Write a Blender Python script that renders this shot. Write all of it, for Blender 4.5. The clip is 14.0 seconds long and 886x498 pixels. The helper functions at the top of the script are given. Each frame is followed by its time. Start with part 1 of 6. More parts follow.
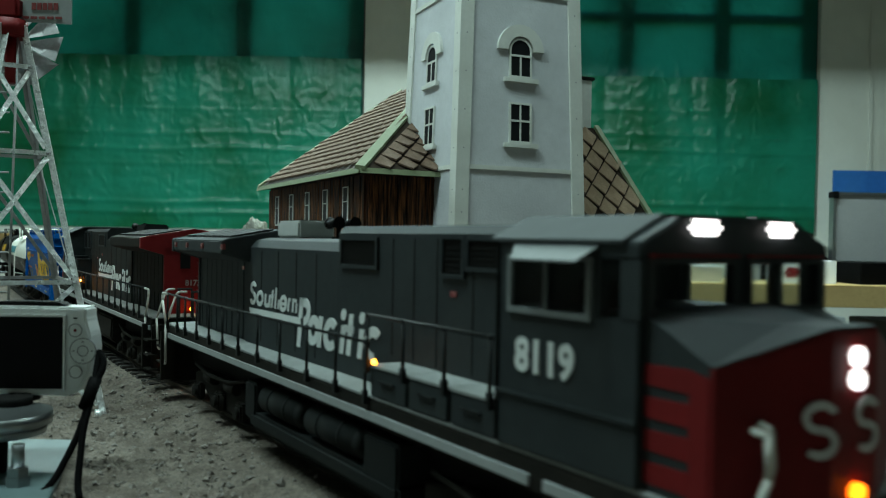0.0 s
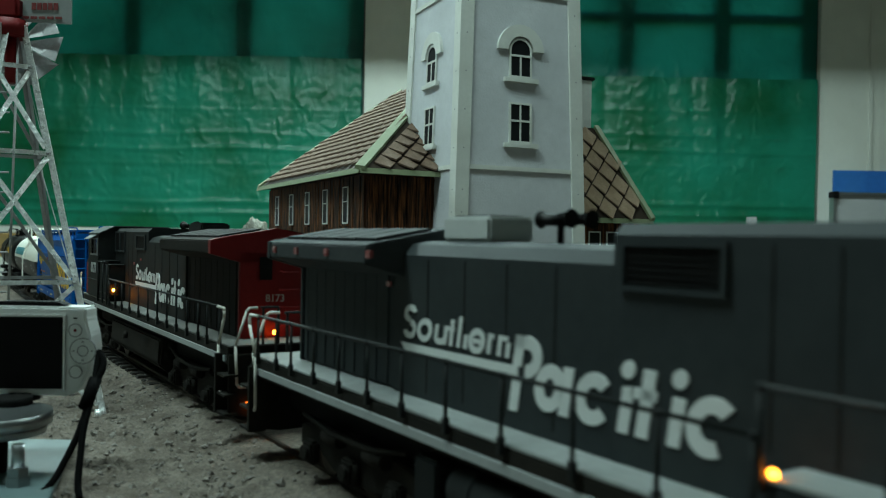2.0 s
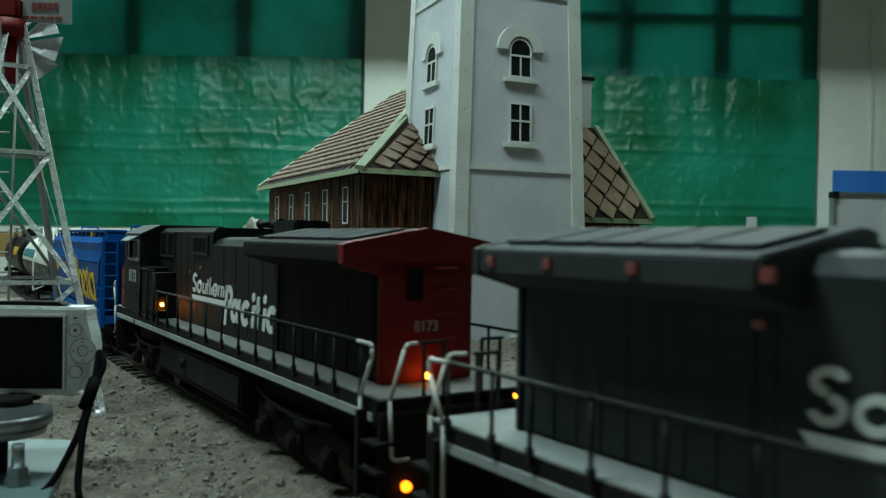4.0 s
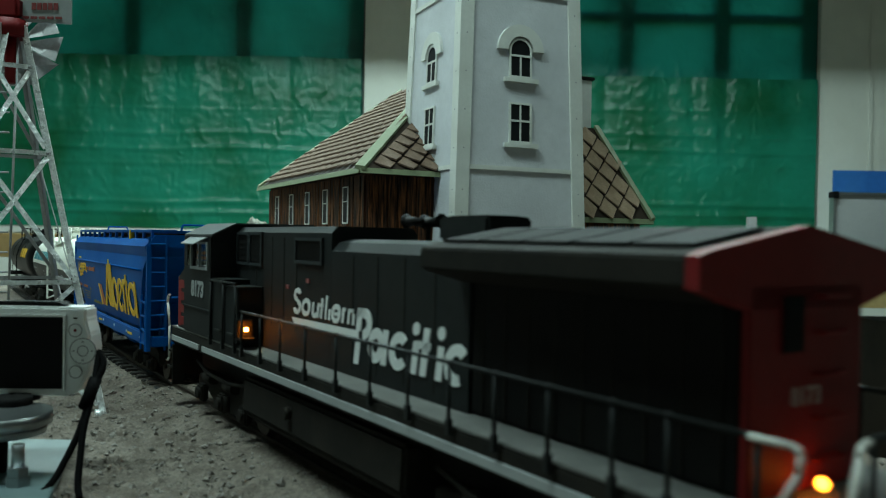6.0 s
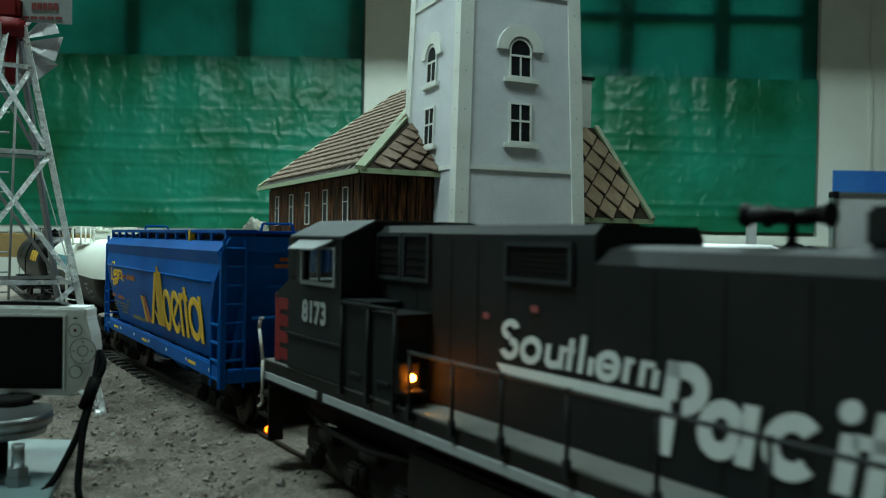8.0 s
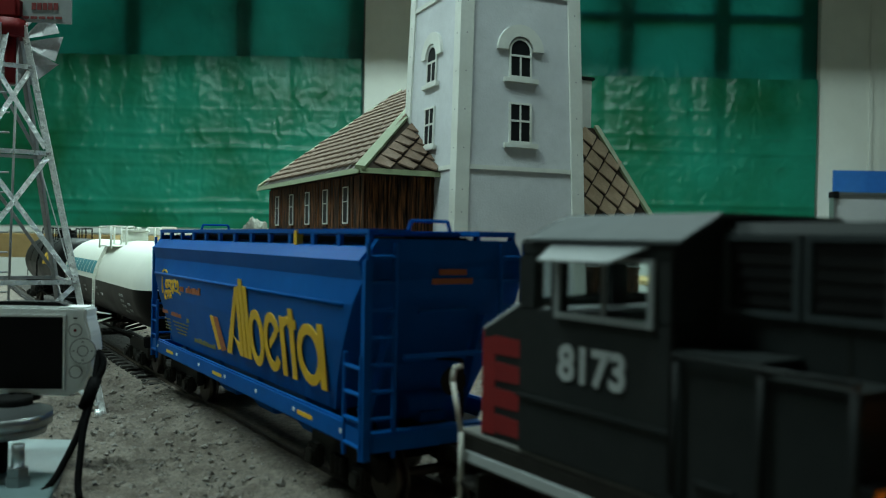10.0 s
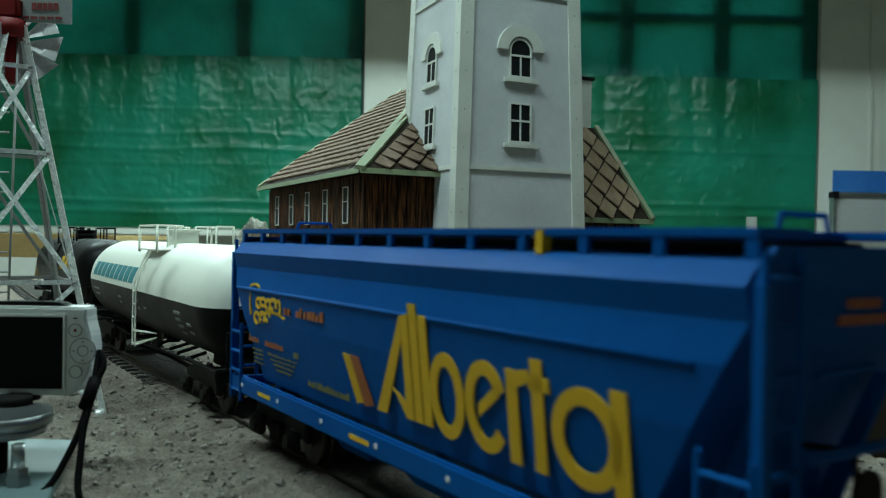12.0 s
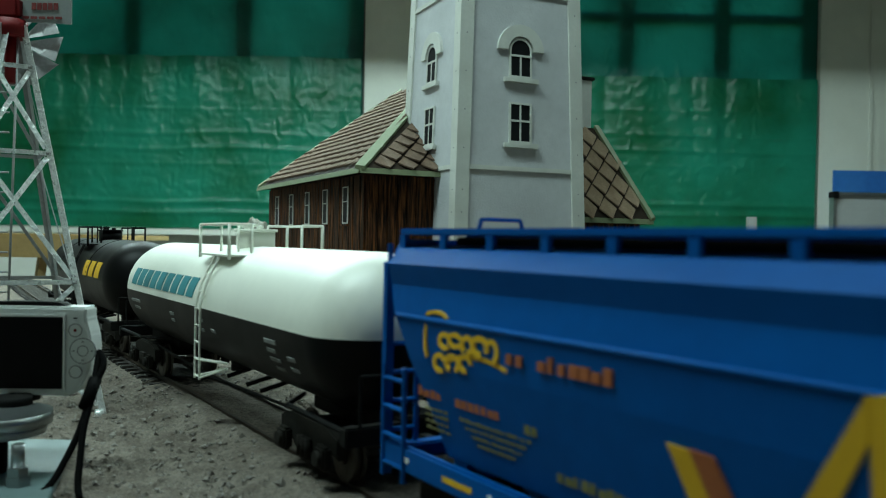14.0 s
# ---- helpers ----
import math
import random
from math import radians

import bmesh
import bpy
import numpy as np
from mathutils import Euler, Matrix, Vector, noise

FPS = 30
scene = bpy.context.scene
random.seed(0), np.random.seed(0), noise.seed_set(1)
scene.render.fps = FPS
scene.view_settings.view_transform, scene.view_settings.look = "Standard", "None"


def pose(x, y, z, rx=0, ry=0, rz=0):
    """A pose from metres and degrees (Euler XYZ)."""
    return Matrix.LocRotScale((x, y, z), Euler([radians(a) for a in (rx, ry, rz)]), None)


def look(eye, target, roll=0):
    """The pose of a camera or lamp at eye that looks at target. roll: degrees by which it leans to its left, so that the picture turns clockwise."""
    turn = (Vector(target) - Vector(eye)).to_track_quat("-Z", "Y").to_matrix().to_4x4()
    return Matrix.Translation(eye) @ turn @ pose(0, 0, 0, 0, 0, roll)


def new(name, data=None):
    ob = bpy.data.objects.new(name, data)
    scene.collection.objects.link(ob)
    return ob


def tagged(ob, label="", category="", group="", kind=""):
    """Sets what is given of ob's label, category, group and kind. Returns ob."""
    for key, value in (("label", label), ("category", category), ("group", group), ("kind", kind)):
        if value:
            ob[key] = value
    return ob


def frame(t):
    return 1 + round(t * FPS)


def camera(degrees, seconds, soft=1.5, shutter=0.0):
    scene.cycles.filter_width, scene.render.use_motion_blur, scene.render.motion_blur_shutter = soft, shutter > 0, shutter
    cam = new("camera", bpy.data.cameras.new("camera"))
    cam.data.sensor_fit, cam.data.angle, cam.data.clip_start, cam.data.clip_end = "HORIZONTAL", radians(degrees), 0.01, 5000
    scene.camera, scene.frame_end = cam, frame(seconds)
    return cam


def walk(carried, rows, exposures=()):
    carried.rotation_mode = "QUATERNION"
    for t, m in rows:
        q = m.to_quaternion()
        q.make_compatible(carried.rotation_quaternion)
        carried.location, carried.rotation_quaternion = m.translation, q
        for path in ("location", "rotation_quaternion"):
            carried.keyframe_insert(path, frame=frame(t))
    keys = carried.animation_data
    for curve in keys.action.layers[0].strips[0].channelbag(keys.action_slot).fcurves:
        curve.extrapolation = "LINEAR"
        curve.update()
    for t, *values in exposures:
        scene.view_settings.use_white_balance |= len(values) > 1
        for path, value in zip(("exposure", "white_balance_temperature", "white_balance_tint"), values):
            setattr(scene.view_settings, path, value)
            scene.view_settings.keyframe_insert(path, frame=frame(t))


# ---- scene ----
# ---- camera (stands still) ----
EYE = (0.0, 0.0, 0.160)
cam = camera(55.83, 14.0, soft=1.0, shutter=0.5)
VIEW = look(EYE, (0.0, 1.0, 0.160 - 0.01068), 1.035)
walk(cam, [(0.0, VIEW), (14.0, VIEW)], exposures=[(0.0, 0.0), (14.0, 0.0)])
cam.data.dof.use_dof = True
cam.data.dof.focus_distance = 1.0
cam.data.dof.aperture_fstop = 13.0

# ---- world: a dim evening sky outside the hall's windows ----
world = bpy.data.worlds.new("evening_sky")
scene.world = world
world.use_nodes = True
wn = world.node_tree
sky = wn.nodes.new("ShaderNodeTexSky")
sky.sky_type = 'NISHITA'
sky.sun_disc = False
sky.sun_elevation, sky.sun_rotation = radians(4), radians(200)
wn.nodes["Background"].inputs["Strength"].default_value = 0.60
wn.links.new(sky.outputs[0], wn.nodes["Background"].inputs[0])


def tube_lamp(x, y, z, sx, sy, watts, turn=0.0, tint=(0.72, 1.0, 0.97)):
    """The light of a ceiling luminaire, shining down."""
    d = bpy.data.lights.new("luminaire_light", "AREA")
    d.shape, d.size, d.size_y, d.energy, d.color = "RECTANGLE", sx, sy, watts, tint
    o = new("luminaire_light", d)
    o.matrix_world = pose(x, y, z, 0, 0, turn)
    return o


# x, y, z, length, width, watts, hood depth below the tube, hood half width
# The third luminaire is unseen fill, added to brighten the wing and tower.
LAMPS = [(-0.85, 0.48, 1.95, 1.2, 0.14, 40.0, 0.05, 0.16), (-0.3, 3.0, 1.95, 4.0, 0.04, 210.0, 0.039, 0.15), (0.75, 0.95, 1.95, 1.2, 0.05, 9.0, 0.05, 0.16)]
for lx, ly, lz, ll, lwid, lw, ldrop, lhalf in LAMPS:
    tube_lamp(lx, ly, lz, ll, lwid, lw)

# ---- materials ----


def mat(name, col, rough=0.6, metal=0.0, var=0.25, scale=40.0, bump=0.0, bscale=None, second=None, spec=0.5):
    """A surface with fine grain and broader stains; second: the colour of the stains."""
    m = bpy.data.materials.new(name)
    m.use_nodes = True
    n, l = m.node_tree.nodes, m.node_tree.links
    b = n["Principled BSDF"]
    b.inputs["Roughness"].default_value, b.inputs["Metallic"].default_value = rough, metal
    b.inputs["Specular IOR Level"].default_value = spec
    tc = n.new("ShaderNodeTexCoord")
    info = n.new("ShaderNodeObjectInfo")
    add = n.new("ShaderNodeVectorMath")
    l.new(tc.outputs["Object"], add.inputs[0])
    l.new(info.outputs["Random"], add.inputs[1])
    fine, broad = n.new("ShaderNodeTexNoise"), n.new("ShaderNodeTexNoise")
    for t, sc, de in ((fine, scale * 8, 6.0), (broad, scale, 3.0)):
        t.inputs["Scale"].default_value, t.inputs["Detail"].default_value = sc, de
        l.new(add.outputs[0], t.inputs["Vector"])
    c = Vector(col[:3])
    dark, lite = c * (1 - var), c * (1 + var)
    r1, r2 = n.new("ShaderNodeMix"), n.new("ShaderNodeMix")
    for r in (r1, r2):
        r.data_type = 'RGBA'
    r1.inputs["A"].default_value, r1.inputs["B"].default_value = (*dark, 1), (*lite, 1)
    l.new(fine.outputs["Fac"], r1.inputs["Factor"])
    ramp = n.new("ShaderNodeMapRange")
    ramp.inputs["From Min"].default_value, ramp.inputs["From Max"].default_value = 0.45, 0.75
    ramp.inputs["To Max"].default_value = 0.6
    l.new(broad.outputs["Fac"], ramp.inputs["Value"])
    l.new(ramp.outputs[0], r2.inputs["Factor"])
    l.new(r1.outputs["Result"], r2.inputs["A"])
    r2.inputs["B"].default_value = (*(second if second else c * (1 - var * 0.8)), 1)
    l.new(r2.outputs["Result"], b.inputs["Base Color"])
    rr = n.new("ShaderNodeMapRange")
    rr.inputs["To Min"].default_value, rr.inputs["To Max"].default_value = max(0.02, rough - 0.08), min(1, rough + 0.12)
    l.new(broad.outputs["Fac"], rr.inputs["Value"])
    l.new(rr.outputs[0], b.inputs["Roughness"])
    if bump:
        bt = n.new("ShaderNodeTexNoise")
        bt.inputs["Scale"].default_value, bt.inputs["Detail"].default_value = bscale or scale * 10, 5
        l.new(add.outputs[0], bt.inputs["Vector"])
        bp = n.new("ShaderNodeBump")
        bp.inputs["Strength"].default_value, bp.inputs["Distance"].default_value = min(1, bump), 0.002
        l.new(bt.outputs["Fac"], bp.inputs["Height"])
        l.new(bp.outputs[0], b.inputs["Normal"])
    return m


def glow(name, col, strength):
    m = bpy.data.materials.new(name)
    m.use_nodes = True
    b = m.node_tree.nodes["Principled BSDF"]
    b.inputs["Base Color"].default_value = (*col, 1)
    b.inputs["Emission Color"].default_value, b.inputs["Emission Strength"].default_value = (*col, 1), strength
    return m


M = dict(
    ground=mat("grey_grit", (0.158, 0.134, 0.112), 0.95, var=0.85, scale=34, bump=1.0, bscale=520, second=(0.062, 0.047, 0.036), spec=0.12),
    stone=mat("grit_stone", (0.235, 0.212, 0.188), 0.9, var=0.6, scale=110, bump=0.6, spec=0.2),
    tie=mat("tie_plastic", (0.022, 0.018, 0.015), 0.85, var=0.4, scale=60),
    rail=mat("rail_brass", (0.045, 0.034, 0.024), 0.55, 0.7, var=0.3, scale=60),
    grey=mat("loco_grey_paint", (0.024, 0.030, 0.032), 0.6, var=0.25, scale=18, second=(0.037, 0.043, 0.043), spec=0.15),
    grey2=mat("loco_dark_grey_paint", (0.012, 0.0145, 0.0145), 0.65, var=0.25, scale=18, second=(0.022, 0.023, 0.021), spec=0.12),
    pane=mat("dull_dark_pane", (0.010, 0.011, 0.012), 0.4, var=0.2, scale=20, spec=0.1),
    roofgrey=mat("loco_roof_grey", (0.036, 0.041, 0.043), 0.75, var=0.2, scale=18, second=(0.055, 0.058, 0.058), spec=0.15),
    lightgrey=mat("light_grey_paint", (0.30, 0.32, 0.32), 0.5, var=0.15, scale=30),
    deck=mat("pale_deck_grey", (0.27, 0.285, 0.28), 0.75, var=0.25, scale=30, second=(0.19, 0.20, 0.19), spec=0.25),
    olddeck=mat("dusty_deck_grey", (0.13, 0.13, 0.12), 0.75, var=0.3, scale=30, second=(0.10, 0.10, 0.095), spec=0.3),
    midgrey=mat("mid_grey_paint", (0.17, 0.185, 0.185), 0.6, var=0.15, scale=30, spec=0.2),
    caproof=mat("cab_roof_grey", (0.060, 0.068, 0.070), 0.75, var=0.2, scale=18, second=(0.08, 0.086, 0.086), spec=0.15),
    palegrey=mat("pale_grey_paint", (0.50, 0.52, 0.51), 0.55, var=0.1, scale=30),
    darkwood=mat("dark_brown_wood", (0.035, 0.024, 0.016), 0.7, var=0.3, scale=6, spec=0.2),
    white=mat("lettering_white", (0.66, 0.69, 0.68), 0.6, var=0.12, scale=50),
    red=mat("scarlet_paint", (0.165, 0.009, 0.010), 0.55, var=0.2, scale=25, second=(0.12, 0.008, 0.009), spec=0.18),
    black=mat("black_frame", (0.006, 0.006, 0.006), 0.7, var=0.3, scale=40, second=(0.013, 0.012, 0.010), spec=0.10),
    dirty=mat("weathered_black", (0.013, 0.012, 0.010), 0.8, var=0.4, scale=35, second=(0.028, 0.024, 0.019), spec=0.12),
    rod=mat("handrail_black", (0.010, 0.012, 0.012), 0.55, var=0.2, scale=50, spec=0.2),
    whiterod=mat("handrail_cream", (0.5, 0.49, 0.44), 0.6, var=0.15, scale=50),
    ballast=mat("oily_ballast", (0.035, 0.031, 0.027), 0.9, var=0.5, scale=60, bump=1.0, bscale=400, second=(0.06, 0.052, 0.043), spec=0.2),
    blue=mat("hopper_blue", (0.0, 0.080, 0.310), 0.5, var=0.2, scale=12, second=(0.0, 0.060, 0.25), spec=0.07),
    yellow=mat("lettering_yellow", (0.72, 0.41, 0.008), 0.55, var=0.12, scale=40),
    olive=mat("faded_lettering_olive", (0.16, 0.15, 0.05), 0.6, var=0.2, scale=60),
    orange=mat("lettering_orange", (0.36, 0.10, 0.03), 0.6, var=0.2, scale=60),
    tankwhite=mat("tank_white", (0.75, 0.76, 0.68), 0.4, var=0.05, scale=14),
    tankblack=mat("tank_black", (0.0035, 0.0035, 0.0035), 0.42, var=0.2, scale=20, spec=0.10),
    teal=mat("lettering_teal", (0.03, 0.22, 0.26), 0.55, var=0.1, scale=60),
    steel=mat("wheel_steel", (0.07, 0.058, 0.047), 0.5, 0.8, var=0.3, scale=60),
    towergrey=mat("tower_grey_render", (0.52, 0.53, 0.55), 0.85, var=0.12, scale=9, bump=0.3, bscale=300, second=(0.42, 0.43, 0.45)),
    towerwhite=mat("tower_white_trim", (0.58, 0.59, 0.55), 0.7, var=0.08, scale=20, second=(0.48, 0.48, 0.44)),
    wood=mat("stained_board", (0.105, 0.036, 0.015), 0.6, var=0.75, scale=30, second=(0.016, 0.008, 0.005), bump=0.2),
    shingle=mat("roof_shingle", (0.150, 0.100, 0.070), 0.85, var=0.45, scale=35, second=(0.090, 0.058, 0.041), spec=0.15),
    # Shingle tone brightened to paint in the light on the wing roof.
    litshingle=mat("lit_roof_shingle", (0.30, 0.215, 0.145), 0.85, var=0.35, scale=35, second=(0.20, 0.135, 0.085), spec=0.15),
    greentrim=mat("green_ridge_trim", (0.165, 0.195, 0.105), 0.75, var=0.15, scale=30),
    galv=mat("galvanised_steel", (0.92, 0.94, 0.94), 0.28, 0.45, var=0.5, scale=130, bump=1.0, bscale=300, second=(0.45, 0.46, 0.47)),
    # Dull zinc; also paints the shade on the windmill's back members.
    mast=mat("dull_and_shaded_zinc", (0.30, 0.30, 0.30), 0.5, 0.3, var=0.3, scale=40),
    camwhite=mat("camera_white_plastic", (0.74, 0.76, 0.75), 0.35, var=0.03, scale=20),
    screen=mat("camera_screen", (0.003, 0.003, 0.004), 0.3, var=0.1, scale=8, spec=0.1),
    alu=mat("turned_aluminium", (0.34, 0.36, 0.36), 0.34, 1.0, var=0.15, scale=30),
    plate=mat("blue_grey_plate", (0.10, 0.145, 0.15), 0.4, var=0.25, scale=14, second=(0.17, 0.215, 0.215)),
    cable=mat("black_cable", (0.003, 0.003, 0.003), 0.8, var=0.1, scale=40, spec=0.03),
    wall=mat("hall_wall_paint", (0.62, 0.62, 0.56), 0.85, var=0.06, scale=2.5, second=(0.52, 0.51, 0.45)),
    floor=mat("hall_floor", (0.10, 0.095, 0.08), 0.6, var=0.3, scale=3, second=(0.06, 0.055, 0.05)),
    ceil=mat("hall_ceiling_boards", (0.35, 0.34, 0.31), 0.9, var=0.1, scale=2),
    frame=mat("window_frame_paint", (0.12, 0.13, 0.11), 0.6, var=0.15, scale=6),
    pine=mat("pine_board", (0.42, 0.29, 0.12), 0.6, var=0.2, scale=8, second=(0.33, 0.21, 0.085)),
    bark=mat("birch_bark", (0.33, 0.28, 0.23), 0.9, var=0.5, scale=60, bump=0.8, second=(0.12, 0.09, 0.07)),
    cut=mat("cut_wood", (0.50, 0.38, 0.22), 0.8, var=0.2, scale=80),
    carton=mat("brown_carton", (0.30, 0.20, 0.11), 0.85, var=0.15, scale=8),
    boxwhite=mat("white_carton", (0.66, 0.66, 0.66), 0.5, var=0.06, scale=10),
    postersky=mat("poster_blue", (0.02, 0.13, 0.45), 0.4, var=0.2, scale=3, second=(0.05, 0.22, 0.55)),
    casegrey=mat("case_grey", (0.20, 0.20, 0.20), 0.5, var=0.1, scale=20),
    rock=mat("pale_rock", (0.22, 0.215, 0.18), 0.9, var=0.5, scale=40, bump=1.0, second=(0.16, 0.16, 0.10)),
)
M["headlight"] = glow("lit_headlight", (1.0, 0.97, 0.95), 4.0)
M["amber"] = glow("lit_amber_lamp", (1.0, 0.27, 0.015), 210.0)
M["lowamber"] = glow("lit_small_amber_lamp", (1.0, 0.27, 0.015), 24.0)
M["ditch"] = glow("lit_ditch_lamp", (1.0, 0.17, 0.005), 6.0)
M["clear"] = bpy.data.materials.new("clear_glazing")
M["clear"].use_nodes = True
_b = M["clear"].node_tree.nodes["Principled BSDF"]
_b.inputs["Base Color"].default_value, _b.inputs["Roughness"].default_value = (0.75, 0.8, 0.8, 1), 0.05
_b.inputs["Transmission Weight"].default_value, _b.inputs["IOR"].default_value = 1.0, 1.1
M["redlens"] = mat("red_marker_lens", (0.25, 0.06, 0.06), 0.25, var=0.1, scale=60)


def tarp(name, col, col2, through_share):
    """Thin woven plastic sheet, glossy, letting some light pass."""
    m = bpy.data.materials.new(name)
    m.use_nodes = True
    n, l = m.node_tree.nodes, m.node_tree.links
    b, out = n["Principled BSDF"], n["Material Output"]
    tc, a = n.new("ShaderNodeTexCoord"), n.new("ShaderNodeTexNoise")
    a.inputs["Scale"].default_value, a.inputs["Detail"].default_value = 1.7, 7
    l.new(tc.outputs["Object"], a.inputs["Vector"])
    mx = n.new("ShaderNodeMix")
    mx.data_type = 'RGBA'
    mx.inputs["A"].default_value, mx.inputs["B"].default_value = (*col, 1), (*col2, 1)
    mr = n.new("ShaderNodeMapRange")
    mr.inputs["From Min"].default_value, mr.inputs["From Max"].default_value = 0.38, 0.64
    l.new(a.outputs["Fac"], mr.inputs["Value"])
    l.new(mr.outputs[0], mx.inputs["Factor"])
    l.new(mx.outputs["Result"], b.inputs["Base Color"])
    b.inputs["Roughness"].default_value = 0.34
    b.inputs["Specular IOR Level"].default_value = 0.42
    # fine crinkles: sharp ridges, denser in some patches than in others
    bt, bp = n.new("ShaderNodeTexNoise"), n.new("ShaderNodeBump")
    bt.noise_type = 'RIDGED_MULTIFRACTAL'
    bt.inputs["Scale"].default_value, bt.inputs["Detail"].default_value, bt.inputs["Distortion"].default_value = 12.0, 8, 0.6
    bt.inputs["Roughness"].default_value = 0.62
    pt, ml = n.new("ShaderNodeTexNoise"), n.new("ShaderNodeMath")
    pt.inputs["Scale"].default_value = 1.6
    mp = n.new("ShaderNodeMapping")
    mp.inputs["Scale"].default_value = (1.0, 1.0, 0.7)
    l.new(tc.outputs["Object"], mp.inputs["Vector"])
    l.new(mp.outputs[0], bt.inputs["Vector"])
    l.new(tc.outputs["Object"], pt.inputs["Vector"])
    ml.operation = 'MULTIPLY'
    l.new(bt.outputs["Fac"], ml.inputs[0])
    l.new(pt.outputs["Fac"], ml.inputs[1])
    l.new(ml.outputs[0], bp.inputs["Height"])
    bp.inputs["Strength"].default_value, bp.inputs["Distance"].default_value = 1.0, 0.026
    l.new(bp.outputs[0], b.inputs["Normal"])
    tr, ms = n.new("ShaderNodeBsdfTranslucent"), n.new("ShaderNodeMixShader")
    l.new(mx.outputs["Result"], tr.inputs["Color"])
    ms.inputs[0].default_value = through_share
    l.new(b.outputs[0], ms.inputs[1])
    l.new(tr.outputs[0], ms.inputs[2])
    l.new(ms.outputs[0], out.inputs["Surface"])
    return m




def board_stain(name):
    """Brown stain with dark streaks along the upright grain, different on each board."""
    m = bpy.data.materials.new(name)
    m.use_nodes = True
    n, l = m.node_tree.nodes, m.node_tree.links
    b = n["Principled BSDF"]
    tc, info, mp, nz, rp = n.new("ShaderNodeTexCoord"), n.new("ShaderNodeObjectInfo"), n.new("ShaderNodeMapping"), n.new("ShaderNodeTexNoise"), n.new("ShaderNodeValToRGB")
    mp.inputs["Scale"].default_value = (1.0, 1.0, 0.09)
    nz.noise_dimensions = '4D'
    nz.inputs["Scale"].default_value, nz.inputs["Detail"].default_value = 260.0, 5
    ml = n.new("ShaderNodeMath")
    ml.operation = 'MULTIPLY'
    ml.inputs[1].default_value = 40.0
    l.new(info.outputs["Random"], ml.inputs[0])
    l.new(ml.outputs[0], nz.inputs["W"])
    l.new(tc.outputs["Object"], mp.inputs["Vector"])
    l.new(mp.outputs[0], nz.inputs["Vector"])
    e = rp.color_ramp.elements
    e[0].position, e[0].color = 0.40, (0.010, 0.005, 0.003, 1)
    e[1].position, e[1].color = 0.66, (0.165, 0.060, 0.018, 1)
    mid = e.new(0.52)
    mid.color = (0.060, 0.023, 0.009, 1)
    l.new(nz.outputs["Fac"], rp.inputs["Fac"])
    l.new(rp.outputs["Color"], b.inputs["Base Color"])
    b.inputs["Roughness"].default_value = 0.65
    b.inputs["Specular IOR Level"].default_value = 0.15
    bp = n.new("ShaderNodeBump")
    bp.inputs["Strength"].default_value, bp.inputs["Distance"].default_value = 0.4, 0.001
    l.new(nz.outputs["Fac"], bp.inputs["Height"])
    l.new(bp.outputs[0], b.inputs["Normal"])
    return m


M["wood"] = board_stain("streaked_board_stain")
M["tarp"] = tarp("green_tarpaulin", (0.006, 0.125, 0.050), (0.014, 0.26, 0.165), 0.36)
M["tarptop"] = tarp("teal_tarpaulin", (0.006, 0.125, 0.09), (0.012, 0.24, 0.19), 0.55)

# ---- mesh helpers ----


def box(bm, x0, x1, y0, y1, z0, z1, bevel=0.0, m=None, mi=0):
    v = [bm.verts.new((x, y, z)) for x in (x0, x1) for y in (y0, y1) for z in (z0, z1)]
    fs = [bm.faces.new([v[i] for i in f]) for f in ((0, 1, 3, 2), (4, 6, 7, 5), (0, 4, 5, 1), (2, 3, 7, 6), (0, 2, 6, 4), (1, 5, 7, 3))]
    for f in fs:
        f.material_index = mi
    if bevel:
        es = list({e for f in fs for e in f.edges})
        r = bmesh.ops.bevel(bm, geom=es, offset=bevel, segments=2, affect='EDGES')
        v = list({*[q for q in v if q.is_valid], *r["verts"]})
    if m is not None:
        bmesh.ops.transform(bm, matrix=m, verts=v)
    return bm


def rod(bm, p0, p1, r, seg=8, r2=None, cap=True):
    p0, p1 = Vector(p0), Vector(p1)
    d = p1 - p0
    q = d.to_track_quat("Z", "Y").to_matrix()
    r2 = r if r2 is None else r2
    a = [bm.verts.new(p0 + q @ Vector((r * math.cos(t), r * math.sin(t), 0))) for t in [2 * math.pi * i / seg for i in range(seg)]]
    b = [bm.verts.new(p1 + q @ Vector((r2 * math.cos(t), r2 * math.sin(t), 0))) for t in [2 * math.pi * i / seg for i in range(seg)]]
    for i in range(seg):
        f = bm.faces.new((a[i], a[(i + 1) % seg], b[(i + 1) % seg], b[i]))
        f.smooth = seg > 6
    if cap:
        bm.faces.new(a[::-1])
        bm.faces.new(b)
    return bm


def path_rod(bm, pts, r, seg=6):
    for p, q in zip(pts, pts[1:]):
        rod(bm, p, q, r, seg)
    return bm


